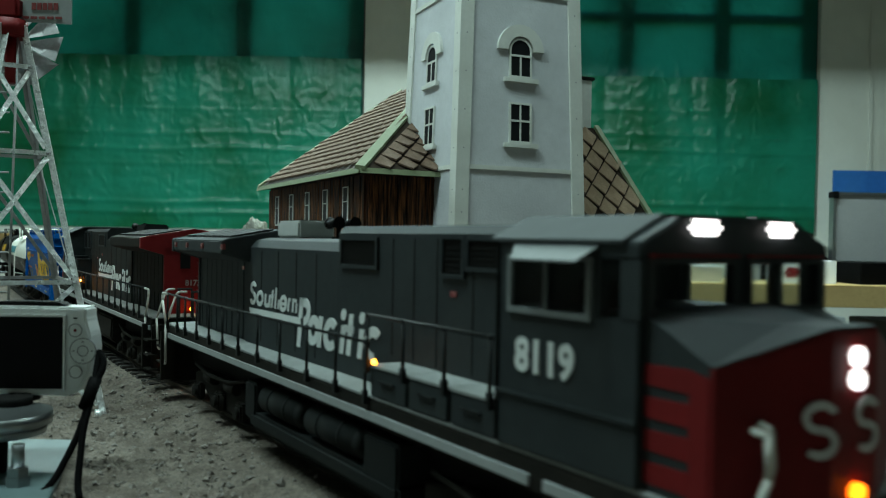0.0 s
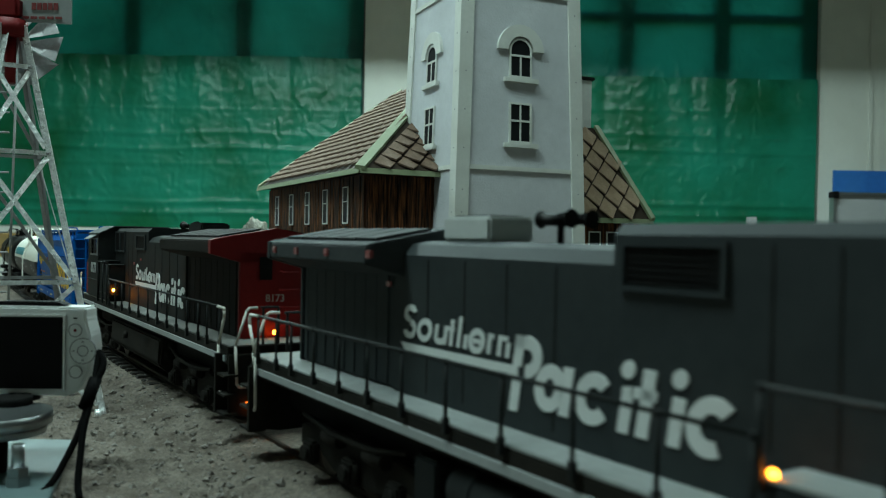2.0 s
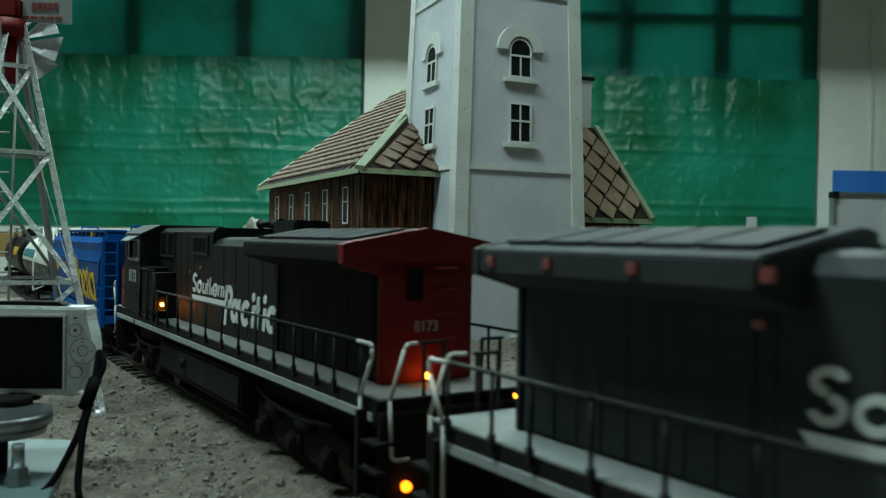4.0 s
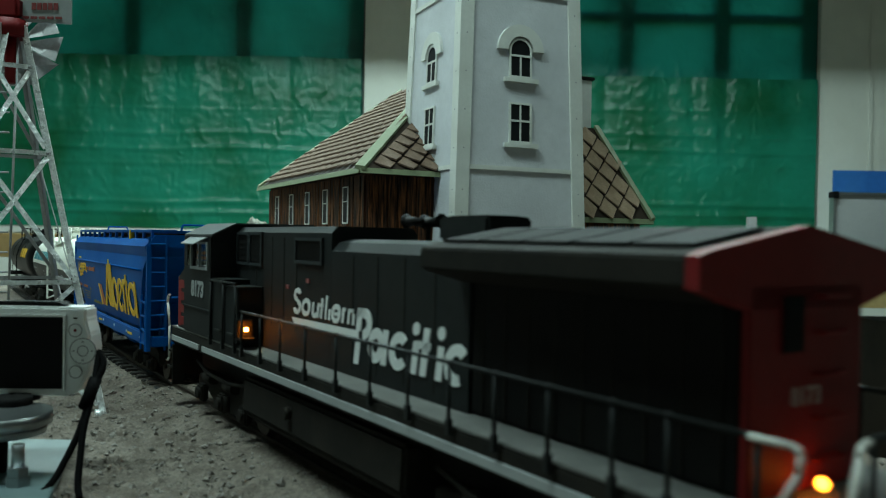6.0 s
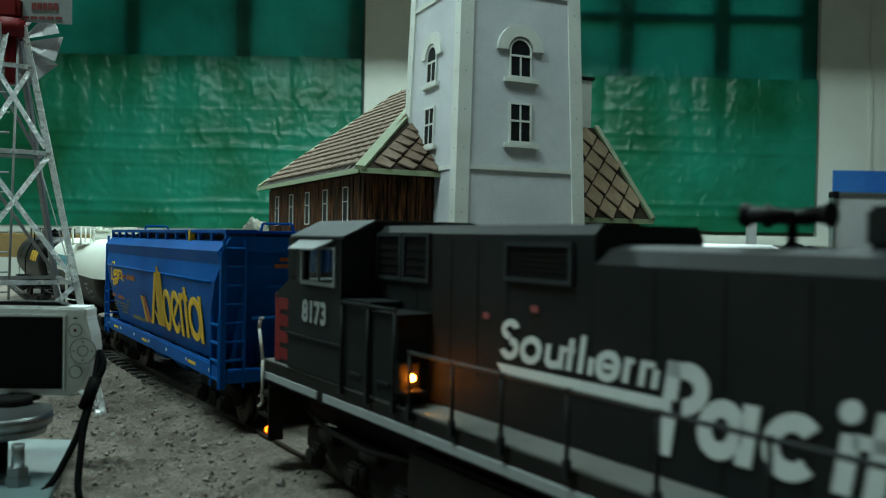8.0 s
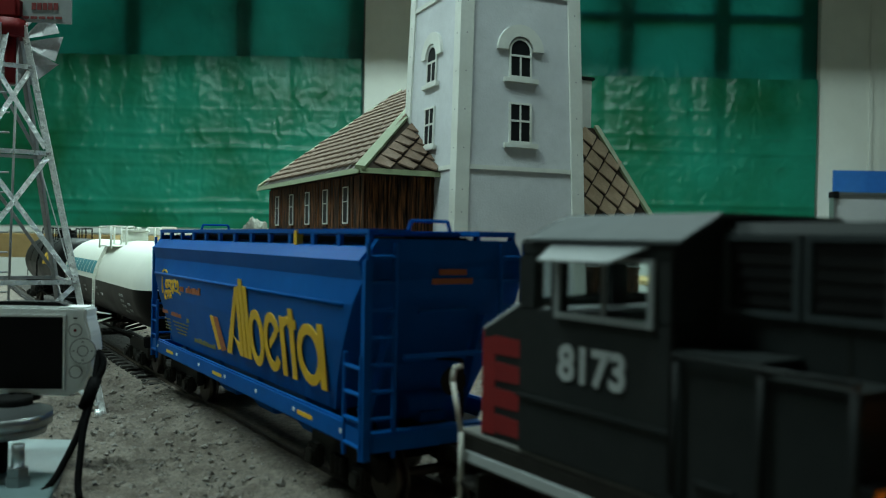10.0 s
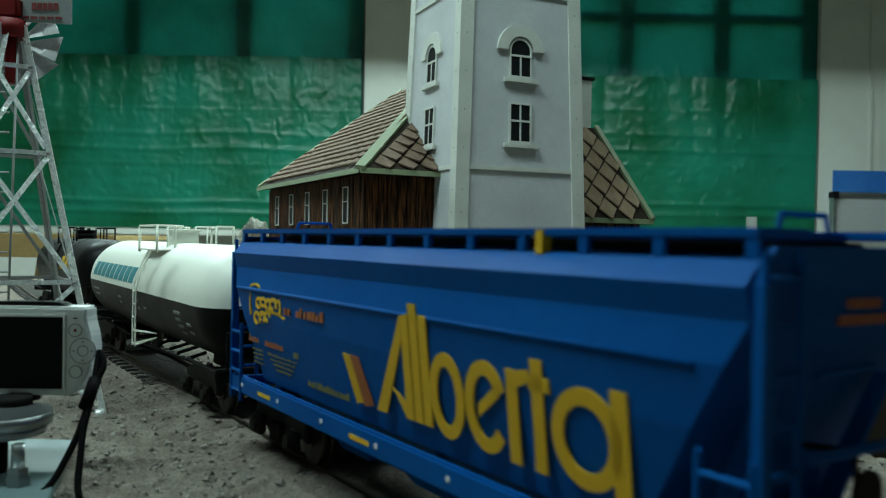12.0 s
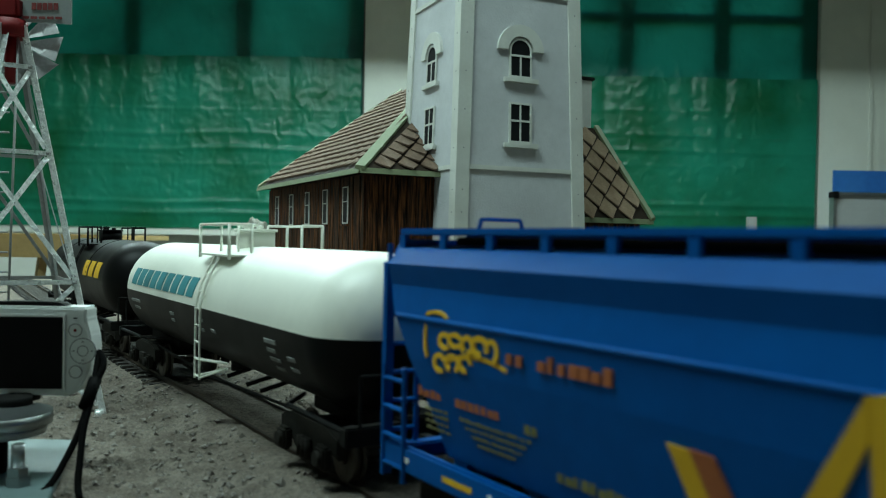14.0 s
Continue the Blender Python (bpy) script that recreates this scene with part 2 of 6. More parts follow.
def prism(bm, poly, axis, lo, hi, bevel=0.0):
    """A polygon (pairs) drawn out along axis x, y or z from lo to hi."""
    def place(p, h):
        return {"x": (h, p[0], p[1]), "y": (p[0], h, p[1]), "z": (p[0], p[1], h)}[axis]
    a = [bm.verts.new(place(p, lo)) for p in poly]
    b = [bm.verts.new(place(p, hi)) for p in poly]
    k = len(poly)
    fs = [bm.faces.new((a[i], a[(i + 1) % k], b[(i + 1) % k], b[i])) for i in range(k)]
    fs += [bm.faces.new(a[::-1]), bm.faces.new(b)]
    bmesh.ops.recalc_face_normals(bm, faces=fs)
    if bevel:
        bmesh.ops.bevel(bm, geom=list({e for f in fs for e in f.edges}), offset=bevel, segments=2, affect='EDGES')
    return bm


def mesh_of(name, bm, material):
    bmesh.ops.recalc_face_normals(bm, faces=bm.faces)
    me = bpy.data.meshes.new(name)
    bm.to_mesh(me)
    bm.free()
    for mm in (material if isinstance(material, (list, tuple)) else [material]):
        me.materials.append(mm)
    return me


def part(name, bm, material, parent, label=""):
    ob = new(name, mesh_of(name, bm, material))
    ob.parent = parent
    return tagged(ob, label)


def thing(name, label, category, m=None, group="", kind=""):
    ob = new(name)
    ob.empty_display_size = 0.02
    if m is not None:
        ob.matrix_basis = m
    return tagged(ob, label, category, group, kind)


def solid(name, bm, material, label, category, m=None, group="", kind=""):
    ob = new(name, mesh_of(name, bm, material))
    if m is not None:
        ob.matrix_basis = m
    return tagged(ob, label, category, group, kind)


def words(name, text, size, m, material, parent, label="", squeeze=1.0, thick=0.0, heavy=0.0):
    cu = bpy.data.curves.new(name, "FONT")
    cu.body, cu.size, cu.extrude, cu.offset = text, size, thick, heavy
    cu.materials.append(material)
    ob = new(name, cu)
    ob.parent = parent
    ob.matrix_basis = m @ Matrix.Diagonal((squeeze, 1, 1, 1))
    return tagged(ob, label)


NEW = bmesh.new
# ---- the hall ----
FLOOR_Z, CEIL_Z = -0.85, 3.0
BACK = 5.5


def hall():
    b = NEW()
    box(b, -5.2, 5.2, -3.2, BACK + 0.3, FLOOR_Z - 0.2, FLOOR_Z)
    solid("floor", b, M["floor"], "worn dark concrete hall floor", "floor", kind="structure")
    b = NEW()
    box(b, -5.2, 5.2, -3.2, BACK + 0.3, CEIL_Z, CEIL_Z + 0.2)
    solid("ceiling", b, M["ceil"], "plain pale hall ceiling", "ceiling", kind="structure")
    for nm, q in (("wall_west", (-5.2, -5.0, -3.0, BACK)), ("wall_east", (5.0, 5.2, -3.0, BACK)), ("wall_south", (-5.2, 5.2, -3.2, -3.0))):
        b = NEW()
        box(b, *q, FLOOR_Z, CEIL_Z)
        solid(nm, b, M["wall"], "painted plain hall wall", "wall", kind="structure")
    # back wall, pierced by the two large windows
    b = NEW()
    for x0, x1, z0, z1 in ((-5.2, -3.1, FLOOR_Z, CEIL_Z), (-0.535, 0.10, FLOOR_Z, CEIL_Z), (2.455, 5.2, FLOOR_Z, CEIL_Z),
                           (-3.1, -0.535, FLOOR_Z, 0.225), (0.10, 2.455, FLOOR_Z, 0.225), (-3.1, -0.535, 2.3, CEIL_Z), (0.10, 2.455, 2.3, CEIL_Z)):
        box(b, x0, x1, BACK, BACK + 0.3, z0, z1)
    solid("wall_north", b, M["wall"], "white-painted hall wall with two large windows", "wall", kind="structure")
    b = NEW()
    box(b, 2.778, 2.798, BACK - 0.012, BACK - 0.003, 0.3, CEIL_Z)
    solid("trim", b, M["wall"], "painted joint strip on the hall wall", "trim", kind="structure")


def hall_window(nm, x0, x1, mullions, transom):
    w = thing(nm, "large hall window with dark bars behind tarpaulin", "window", kind="structure")
    fy0, fy1 = BACK + 0.05, BACK + 0.11
    b = NEW()
    for q in ((x0, x0 + 0.07, 0.225, 2.3), (x1 - 0.12, x1, 0.225, 2.3), (x0 + 0.07, x1 - 0.12, 0.225, 0.30), (x0 + 0.07, x1 - 0.12, 2.23, 2.3)):
        box(b, q[0], q[1], fy0, fy1, q[2], q[3])
    part("window_frame", b, M["frame"], w)
    for mx in mullions:
        b = NEW()
        box(b, mx - 0.058, mx + 0.058, fy0 + 0.002, fy1 - 0.002, 0.30, 2.23)
        part("mullion", b, M["frame"], w)
    b = NEW()
    box(b, x0 + 0.07, x1 - 0.12, fy0 + 0.004, fy1 - 0.004, transom - 0.03, transom + 0.03)
    part("transom", b, M["frame"], w)
    b = NEW()
    box(b, x0 - 0.03, x1 + 0.03, BACK - 0.10, BACK - 0.002, 0.165, 0.20)
    part("window_sill", b, M["wall"], w, "pale painted sill")


def sheet(nm, x0, x1, z0, z1, y, seed, amp, material, label):
    """A hung, creased sheet with a slight thickness."""
    nx, nz = 200, 120
    b = NEW()
    g = []
    for j in range(nz + 1):
        row = []
        for i in range(nx + 1):
            x, z = x0 + (x1 - x0) * i / nx, z0 + (z1 - z0) * j / nz
            p = Vector((x * 1.3 + seed, z * 0.9, seed))
            pleat = abs(noise.noise(Vector((x * 5.5 + seed, z * 0.5, 1)))) * max(0.0, (z - z0) / (z1 - z0)) ** 2
            fold = 0.05 * (math.exp(-((z - z0 - 0.42) / 0.012) ** 2) + math.exp(-((z - z0 - 0.78) / 0.012) ** 2))
            crease = sum(h * math.exp(-((z - z0 - at - 0.02 * noise.noise(Vector((x * 1.5, seed, at)))) / 0.016) ** 2) * (0.4 + abs(noise.noise(Vector((x * 2.2, at, seed))))) for at, h in ((0.10, 0.5), (0.17, 0.35), (0.52, 0.3), (0.62, 0.2)))
            d = noise.noise(p) * 0.35 + pleat * 0.8 + fold + crease + 0.10 * abs(noise.noise(Vector((x * 9 + seed, z * 15, 2)))) + 0.09 * abs(noise.noise(Vector((x * 24 + seed, z * 13, 5)))) + 0.05 * abs(noise.noise(Vector((x * 36 + seed, z * 48, 8))))
            edge = 0.012 * noise.noise(Vector((x * 4, seed, 0)))
            row.append(b.verts.new((x, y - amp * d, z + (edge if j in (0, nz) else 0))))
        g.append(row)
    for j in range(nz):
        for i in range(nx):
            f = b.faces.new((g[j][i], g[j][i + 1], g[j + 1][i + 1], g[j + 1][i]))
            f.smooth = True
    return solid(nm, b, material, label, "tarpaulin")


hall()
hall_window("window_1", -3.1, -0.535, (-2.82, -2.07, -1.34), 1.93)
hall_window("window_2", 0.10, 2.455, (0.45, 1.19, 1.82), 1.66)
sheet("tarpaulin", -3.07, -0.55, 0.30, 2.26, BACK + 0.035, 1.3, 0.03, M["tarptop"], "teal plastic tarpaulin behind which window bars show")
sheet("tarpaulin", 0.12, 2.44, 0.30, 2.26, BACK + 0.035, 7.7, 0.03, M["tarptop"], "teal plastic tarpaulin behind which window bars show")
sheet("tarpaulin", -3.12, -0.555, 0.21, 1.335, BACK - 0.02, 4.1, 0.040, M["tarp"], "creased shiny green plastic tarpaulin hung over the window")
sheet("tarpaulin", 0.08, 2.425, 0.25, 1.25, BACK - 0.02, 11.9, 0.040, M["tarp"], "creased shiny green plastic tarpaulin hung over the window")


def luminaire(x, y, z, length, drop, half):
    t = thing("ceiling_luminaire", "unseen hooded fluorescent luminaire hung from the ceiling", "ceiling lamp")
    b = NEW()
    h = length / 2 + 0.03
    box(b, x - h, x + h, y - half - 0.01, y + half + 0.01, z + 0.03, z + 0.05)
    for s in (-1, 1):
        box(b, x - h, x + h, y + s * half - 0.006, y + s * half + 0.006, z - drop, z + 0.03)
        box(b, x + s * h - 0.006, x + s * h + 0.006, y - half + 0.006, y + half - 0.006, z - drop, z + 0.03)
    part("hood", b, M["boxwhite"], t)
    for s in (-1, 1):
        b = NEW()
        rod(b, (x + s * h * 0.8, y, z + 0.05), (x + s * h * 0.8, y, CEIL_Z), 0.006)
        part("hanger", b, M["mast"], t)


for lx, ly, lz, ll, lwid, lw, drop, half in LAMPS:
    luminaire(lx, ly, lz, ll, drop, half)

# ---- track frame: x runs along the rails in the train's sense, y away from the camera ----
TRACK = Matrix.Translation((0.2097, 0.1366, 0)) @ pose(0, 0, 0, 0, 0, -56.92)
TRACK_INV = TRACK.inverted()
BEND = 0.01583
RAIL_Z = 0.014


def on_track(s):
    """The pose of something that stands at s along the gently bent track."""
    return TRACK @ pose(s, BEND / 2 * s * s, RAIL_Z, 0, 0, math.degrees(math.atan(BEND * s)))


# ---- the layout: a grit-covered board ----
EDGE = [(0.375, 0.40), (0.31, 0.70), (0.285, 0.98), (0.30, 1.20), (0.46, 1.50), (0.50, 2.4), (-0.96, 2.4), (-0.96, 2.94), (-1.9, 2.94), (-1.9, 2.4), (-2.7, 2.4), (-2.7, -0.5), (0.42, -0.5)]


def inside(x, y, poly):
    c = False
    for (ax, ay), (bx, by) in zip(poly, poly[1:] + poly[:1]):
        if (ay > y) != (by > y) and x < ax + (y - ay) / (by - ay) * (bx - ax):
            c = not c
    return c


def ground_z(x, y):
    t = TRACK_INV @ Vector((x, y, 0))
    off = abs(t.y - BEND / 2 * t.x ** 2)
    n = noise.noise(Vector((x * 7, y * 7, 0))) * 0.004 + noise.noise(Vector((x * 30, y * 30, 4))) * 0.0014
    n += noise.noise(Vector((x * 60, y * 60, 7))) * 0.0018 + noise.noise(Vector((x * 110, y * 110, 9))) * 0.0022 + max(0.0, noise.noise(Vector((x * 190, y * 190, 2)))) * 0.0046
    k = min(1.0, max(0.0, (off - 0.036) / 0.03))
    bury = min(1.0, max(0.0, (t.x + 1.02) / 0.25))
    return 0.0042 + n * (0.25 + 0.75 * k) + (0.0018 + 0.0052 * bury) * (1 - k)


def layout():
    b = NEW()
    prism(b, EDGE, "z", -0.05, -0.006)
    solid("layout_board", b, M["carton"], "thick board that carries the model railway", "table", kind="structure")
    b = NEW()
    for lx, ly in ((0.2, -0.4), (0.2, 2.2), (-2.5, -0.4), (-2.5, 2.2)):
        box(b, lx - 0.04, lx + 0.04, ly - 0.04, ly + 0.04, FLOOR_Z, -0.05)
    solid("layout_trestle", b, M["pine"], "timber legs under the layout board", "table legs", kind="structure")

    def patch(x0, x1, y0, y1, st, hole=None):
        nx, ny = round((x1 - x0) / st), round((y1 - y0) / st)
        verts, faces, ids = [], [], {}

        def vid(i, j):
            if (i, j) not in ids:
                x, y = x0 + i * st, y0 + j * st
                ids[i, j] = len(verts)
                verts.append((x, y, ground_z(x, y)))
            return ids[i, j]
        for j in range(ny):
            for i in range(nx):
                cx, cy = x0 + (i + .5) * st, y0 + (j + .5) * st
                if inside(cx, cy, EDGE) and not (hole and hole[0] < cx < hole[1] and hole[2] < cy < hole[3]):
                    faces.append((vid(i, j), vid(i + 1, j), vid(i + 1, j + 1), vid(i, j + 1)))
        return verts, faces
    near, mid = (-0.42, 0.00, 0.42, 0.92), (-0.70, 0.42, 0.30, 1.22)
    va, fa = patch(*near, 0.002)
    vb, fb = patch(*mid, 0.005, near)
    vc, fc = patch(-2.7, 0.52, -0.5, 2.94, 0.02, mid)
    o1, o2 = len(va), len(va) + len(vb)
    me = bpy.data.meshes.new("ground")
    me.from_pydata(va + vb + vc, [], fa + [tuple(i + o1 for i in f) for f in fb] + [tuple(i + o2 for i in f) for f in fc])
    me.materials.append(M["ground"])
    for p in me.polygons:
        p.use_smooth = True
    tagged(new("ground", me), "grey grit and dust spread over the layout", "ground", kind="structure")


def grit():
    rnd = random.Random(4)
    verts, faces = [], []
    base = [(1, 0, 0), (-1, 0, 0), (0, 1, 0), (0, -1, 0), (0, 0, 1), (0, 0, -1)]
    tri = [(0, 2, 4), (2, 1, 4), (1, 3, 4), (3, 0, 4), (2, 0, 5), (1, 2, 5), (3, 1, 5), (0, 3, 5)]
    n = 0
    while n < 26000:
        y = 0.42 + 1.0 * rnd.random() ** 1.5
        x = rnd.uniform(-0.62, 0.34)
        t = TRACK_INV @ Vector((x, y, 0))
        off = t.y - BEND / 2 * t.x ** 2
        if abs(off) < 0.032 or not inside(x, y, EDGE):
            continue
        r = 0.0005 + 0.0032 * rnd.random() ** 6
        k = len(verts)
        q = Euler((rnd.random() * 6, rnd.random() * 6, rnd.random() * 6)).to_matrix()
        z = ground_z(x, y)
        for v in base:
            p = q @ Vector((v[0] * r * rnd.uniform(.7, 1.5), v[1] * r * rnd.uniform(.6, 1.2), v[2] * r * rnd.uniform(.5, .9)))
            verts.append((x + p.x, y + p.y, z + p.z * 0.7 + r * 0.2))
        faces += [(a + k, b2 + k, c + k) for a, b2, c in tri]
        n += 1
    me = bpy.data.meshes.new("grit")
    me.from_pydata(verts, [], faces)
    me.materials.append(M["stone"])
    tagged(new("grit", me), "loose grey grit and small stones on the ground", "gravel", kind="stuff")


def track():
    t = thing("model_track", "black-tied model railway track with dull brass rails", "railway track", kind="")
    n = 130
    tie = NEW()
    box(tie, -0.0065, 0.0065, -0.043, 0.043, -0.004, 0.0, 0.0008)
    me = mesh_of("tie", tie, M["tie"])
    for i in range(n):
        o = new("tie", me)
        o.parent = t
        o.matrix_basis = on_track(0.35 - i * 0.0265) @ pose(0, 0, -0.0045)
    for s in (-1, 1):
        b = NEW()
        pr = [(-0.0028, -0.0045), (0.0028, -0.0045), (0.0028, -0.0037), (0.0007, -0.003), (0.0007, -0.0016), (0.0014, -0.001), (0.0014, 0), (-0.0014, 0), (-0.0014, -0.001), (-0.0007, -0.0016), (-0.0007, -0.003), (-0.0028, -0.0037)]
        last = None
        for i in range(36):
            m = on_track(0.35 - i * 0.1)
            ring = [b.verts.new(m @ Vector((0, s * 0.0239 + p[0], p[1]))) for p in pr]
            if last:
                for k in range(len(pr)):
                    b.faces.new((last[k], last[(k + 1) % len(pr)], ring[(k + 1) % len(pr)], ring[k]))
            last = ring
        part("rail", b, M["rail"], t)


def ballast():
    verts, faces = [], []
    n, w = 900, 22
    for i in range(n + 1):
        m = on_track(0.35 - i * 0.0036)
        for j in range(w + 1):
            y = -0.0325 + 0.065 * j / w
            p = m @ Vector((0, y, 0))
            rail = 1.0 if abs(abs(y) - 0.0239) < 0.004 else 0.0
            p.z = 0.0098 + noise.noise(p * 150) * 0.0012 + noise.noise(p * 420) * 0.0010 - 0.0014 * rail
            verts.append(p)
    for i in range(n):
        for j in range(w):
            a = i * (w + 1) + j
            faces.append((a, a + 1, a + w + 2, a + w + 1))
    me = bpy.data.meshes.new("ballast")
    me.from_pydata(verts, [], faces)
    me.materials.append(M["ballast"])
    tagged(new("ballast", me), "dark oily grit packed between the rails", "ballast", kind="stuff")


layout()
grit()
track()
ballast()

# ---- the church-like model building ----
TURN = 23.0
NAVE_TURN = 26.6
TOWER = Matrix.Translation((0.077, 1.445, 0.004)) @ pose(0, 0, 0, 0, 0, 24.0)


def side_at(z):
    return 0.241 - 0.057 * z


def tower():
    t = thing("model_tower", "tapered grey rendered tower with white corner boards", "model building", TOWER)
    top = 0.86
    b = NEW()
    vs = []
    for z in (-0.004, 0.02, 0.27, 0.55, top):
        h = side_at(z) / 2
        vs.append([b.verts.new((x * h, y * h, z)) for x, y in ((-1, -1), (1, -1), (1, 1), (-1, 1))])
    for lo, hi in zip(vs, vs[1:]):
        for i in range(4):
            b.faces.new((lo[i], lo[(i + 1) % 4], hi[(i + 1) % 4], hi[i]))
    b.faces.new(vs[0][::-1])
    b.faces.new(vs[-1])
    part("wall", b, M["towergrey"], t)
    for sx, sy in ((-1, -1), (1, -1), (1, 1), (-1, 1)):
        b = NEW()
        w, th = 0.0195, 0.0035
        rings = []
        for z in (-0.004, 0.27, 0.55, top):
            h = side_at(z) / 2
            poly = [(h + th, h + th), (h + th, h - w), (h - 0.001, h - w), (h - 0.001, h - 0.001), (h - w, h - 0.001), (h - w, h + th)]
            rings.append([b.verts.new((sx * p[0], sy * p[1], z)) for p in poly])
        for lo, hi in zip(rings, rings[1:]):
            for i in range(6):
                b.faces.new((lo[i], lo[(i + 1) % 6], hi[(i + 1) % 6], hi[i]))
        b.faces.new(rings[0])
        b.faces.new(rings[-1])
        cb = part("corner_board", b, M["towerwhite"], t, "white corner board with small screws")
        for z in (0.20, 0.235, 0.30, 0.36, 0.42, 0.48, 0.53):
            h = side_at(z) / 2
            b = NEW()
            rod(b, (sx * (h + 0.003), sy * (h - 0.008), z), (sx * (h + 0.0042), sy * (h - 0.008), z), 0.0012, 6)
            part("screw", b, M["mast"], cb)
            b = NEW()
            rod(b, (sx * (h - 0.008), sy * (h + 0.003), z), (sx * (h - 0.008), sy * (h + 0.0042), z), 0.0012, 6)
            part("screw", b, M["mast"], cb)
    for z in (0.2715, 0.557):
        for k in range(4):
            b = NEW()
            h = side_at(z) / 2
            box(b, -h + 0.0200, h - 0.0200, h - 0.001, h + 0.003, z - 0.0035, z + 0.0035)
            o = part("band", b, M["towerwhite"], t, "white horizontal band")
            o.matrix_basis = pose(0, 0, 0, 0, 0, 90 * k)
    for k, ang in ((0, 180), (1, 90)):
        for z, arched in ((0.3455, False), (0.4500, True)):
            h = side_at(z) / 2
            f = pose(0, 0, 0, 0, 0, ang) @ pose(0.003, h + 0.0012, z, 1.63, 0, 0)
            tower_window(t, f, arched)
    return t


def arc_pts(r, n=12, a0=0.0, a1=math.pi):
    return [(r * math.cos(a0 + (a1 - a0) * i / n), r * math.sin(a0 + (a1 - a0) * i / n)) for i in range(n + 1)]


def tower_window(t, f, arched):
    """Window in a face's own space: x along the face, y outwards, z up."""
    w, hh = 0.0205, 0.0325
    win = NEW()
    fr = 0.0032
    yo = 0.0020
    spring = 0.0110 if arched else hh
    for q in ((-w, -w + fr, -hh, spring), (w - fr, w, -hh, spring), (-w + fr, w - fr, -hh, -hh + fr)):
        box(win, q[0], q[1], -0.001, yo, q[2], q[3])
    bar_z = 0.0015
    box(win, -w + fr, w - fr, -0.001, yo, bar_z, bar_z + fr)
    box(win, -fr * .45, fr * .45, -0.001, yo - .0003, -hh + fr, bar_z)
    if not arched:
        box(win, -fr * .45, fr * .45, -0.001, yo - .0003, bar_z + fr, hh - fr)
        box(win, -w + fr, w - fr, -0.001, yo, hh - fr, hh)
    else:
        outer, inner = arc_pts(w), arc_pts(w - fr)
        for i in range(len(outer) - 1):
            poly = [outer[i], outer[i + 1], inner[i + 1], inner[i]]
            a = [win.verts.new((p[0], -0.001, spring + p[1])) for p in poly]
            c = [win.verts.new((p[0], yo, spring + p[1])) for p in poly]
            for m in range(4):
                win.faces.new((a[m], a[(m + 1) % 4], c[(m + 1) % 4], c[m]))
            win.faces.new(c)
    o = part("window", win, M["towerwhite"], t, "white-framed window with dark panes")
    o.matrix_basis = f
    p = NEW()
    if arched:
        prism(p, [(-w + .001, -hh + .001), (w - .001, -hh + .001)] + [(q[0] * .95, spring + q[1] * .95) for q in arc_pts(w)], "y", -0.003, 0.0006)
    else:
        box(p, -w + .001, w - .001, -0.003, 0.0006, -hh + .001, hh - .001)
    part("pane", p, M["pane"], o, "dark glass")
    s = NEW()
    box(s, -0.0315, 0.0305, -0.001, 0.0055, -hh - 0.0082, -hh - 0.0002, 0.0008)
    part("sill", s, M["towerwhite"], o, "white sill")
    if arched:
        hd = NEW()
        ro, ri = 0.0420, 0.0225
        outer, inner = arc_pts(ro, 20), arc_pts(ri, 20)
        prism(hd, [(q[0], spring + q[1]) for q in outer + inner[::-1]], "y", -0.003, 0.0040, 0.0006)
        part("arched_hood", hd, M["towerwhite"], o, "white arched moulding")


NAVE = Matrix.Translation((-0.131, 1.294, 0.004)) @ pose(0, 0, 0, 0, 0, NAVE_TURN)
EAVE, RIDGE = 0.2635, 0.487


def shingles(parent, origin, ax, up, nrm, poly, step, mesh_name, tone="shingle"):
    """Diamond shingles over a roof plane; poly in the plane's own (along, up) metres."""
    d = step / 2
    bm = NEW()
    pts = [(0, -d * 1.25), (d * 1.0, 0), (0, d * 1.25), (-d * 1.0, 0)]
    a = [bm.verts.new((p[0] * .90, p[1] * .90, 0.0002 if k != 0 else 0.0050)) for k, p in enumerate(pts)]
    c = [bm.verts.new((p[0] * .90, p[1] * .90, 0.0030 if k != 0 else 0.0080)) for k, p in enumerate(pts)]
    for k in range(4):
        bm.faces.new((a[k], a[(k + 1) % 4], c[(k + 1) % 4], c[k]))
    bm.faces.new(c)
    bm.faces.new(a[::-1])
    me = mesh_of(mesh_name, bm, M[tone])
    rot = Matrix((ax, up, nrm)).transposed().to_4x4()
    lo, hi = [min(p[i] for p in poly) for i in (0, 1)], [max(p[i] for p in poly) for i in (0, 1)]
    rnd = random.Random(8)
    j, v = 0, lo[1] + d * 0.6
    while v < hi[1]:
        u = lo[0] + (d if j % 2 else 0)
        while u < hi[0]:
            if inside(u, v, poly):
                o = new("shingle", me)
                o.parent = parent
                o.matrix_basis = Matrix.Translation(origin + ax * u + up * v) @ rot @ pose(0, 0, rnd.uniform(0, .0006), rnd.uniform(-1.5, 1.5), rnd.uniform(-1.5, 1.5), rnd.uniform(-2, 2))
            u += step
        v += d * 1.25
        j += 1


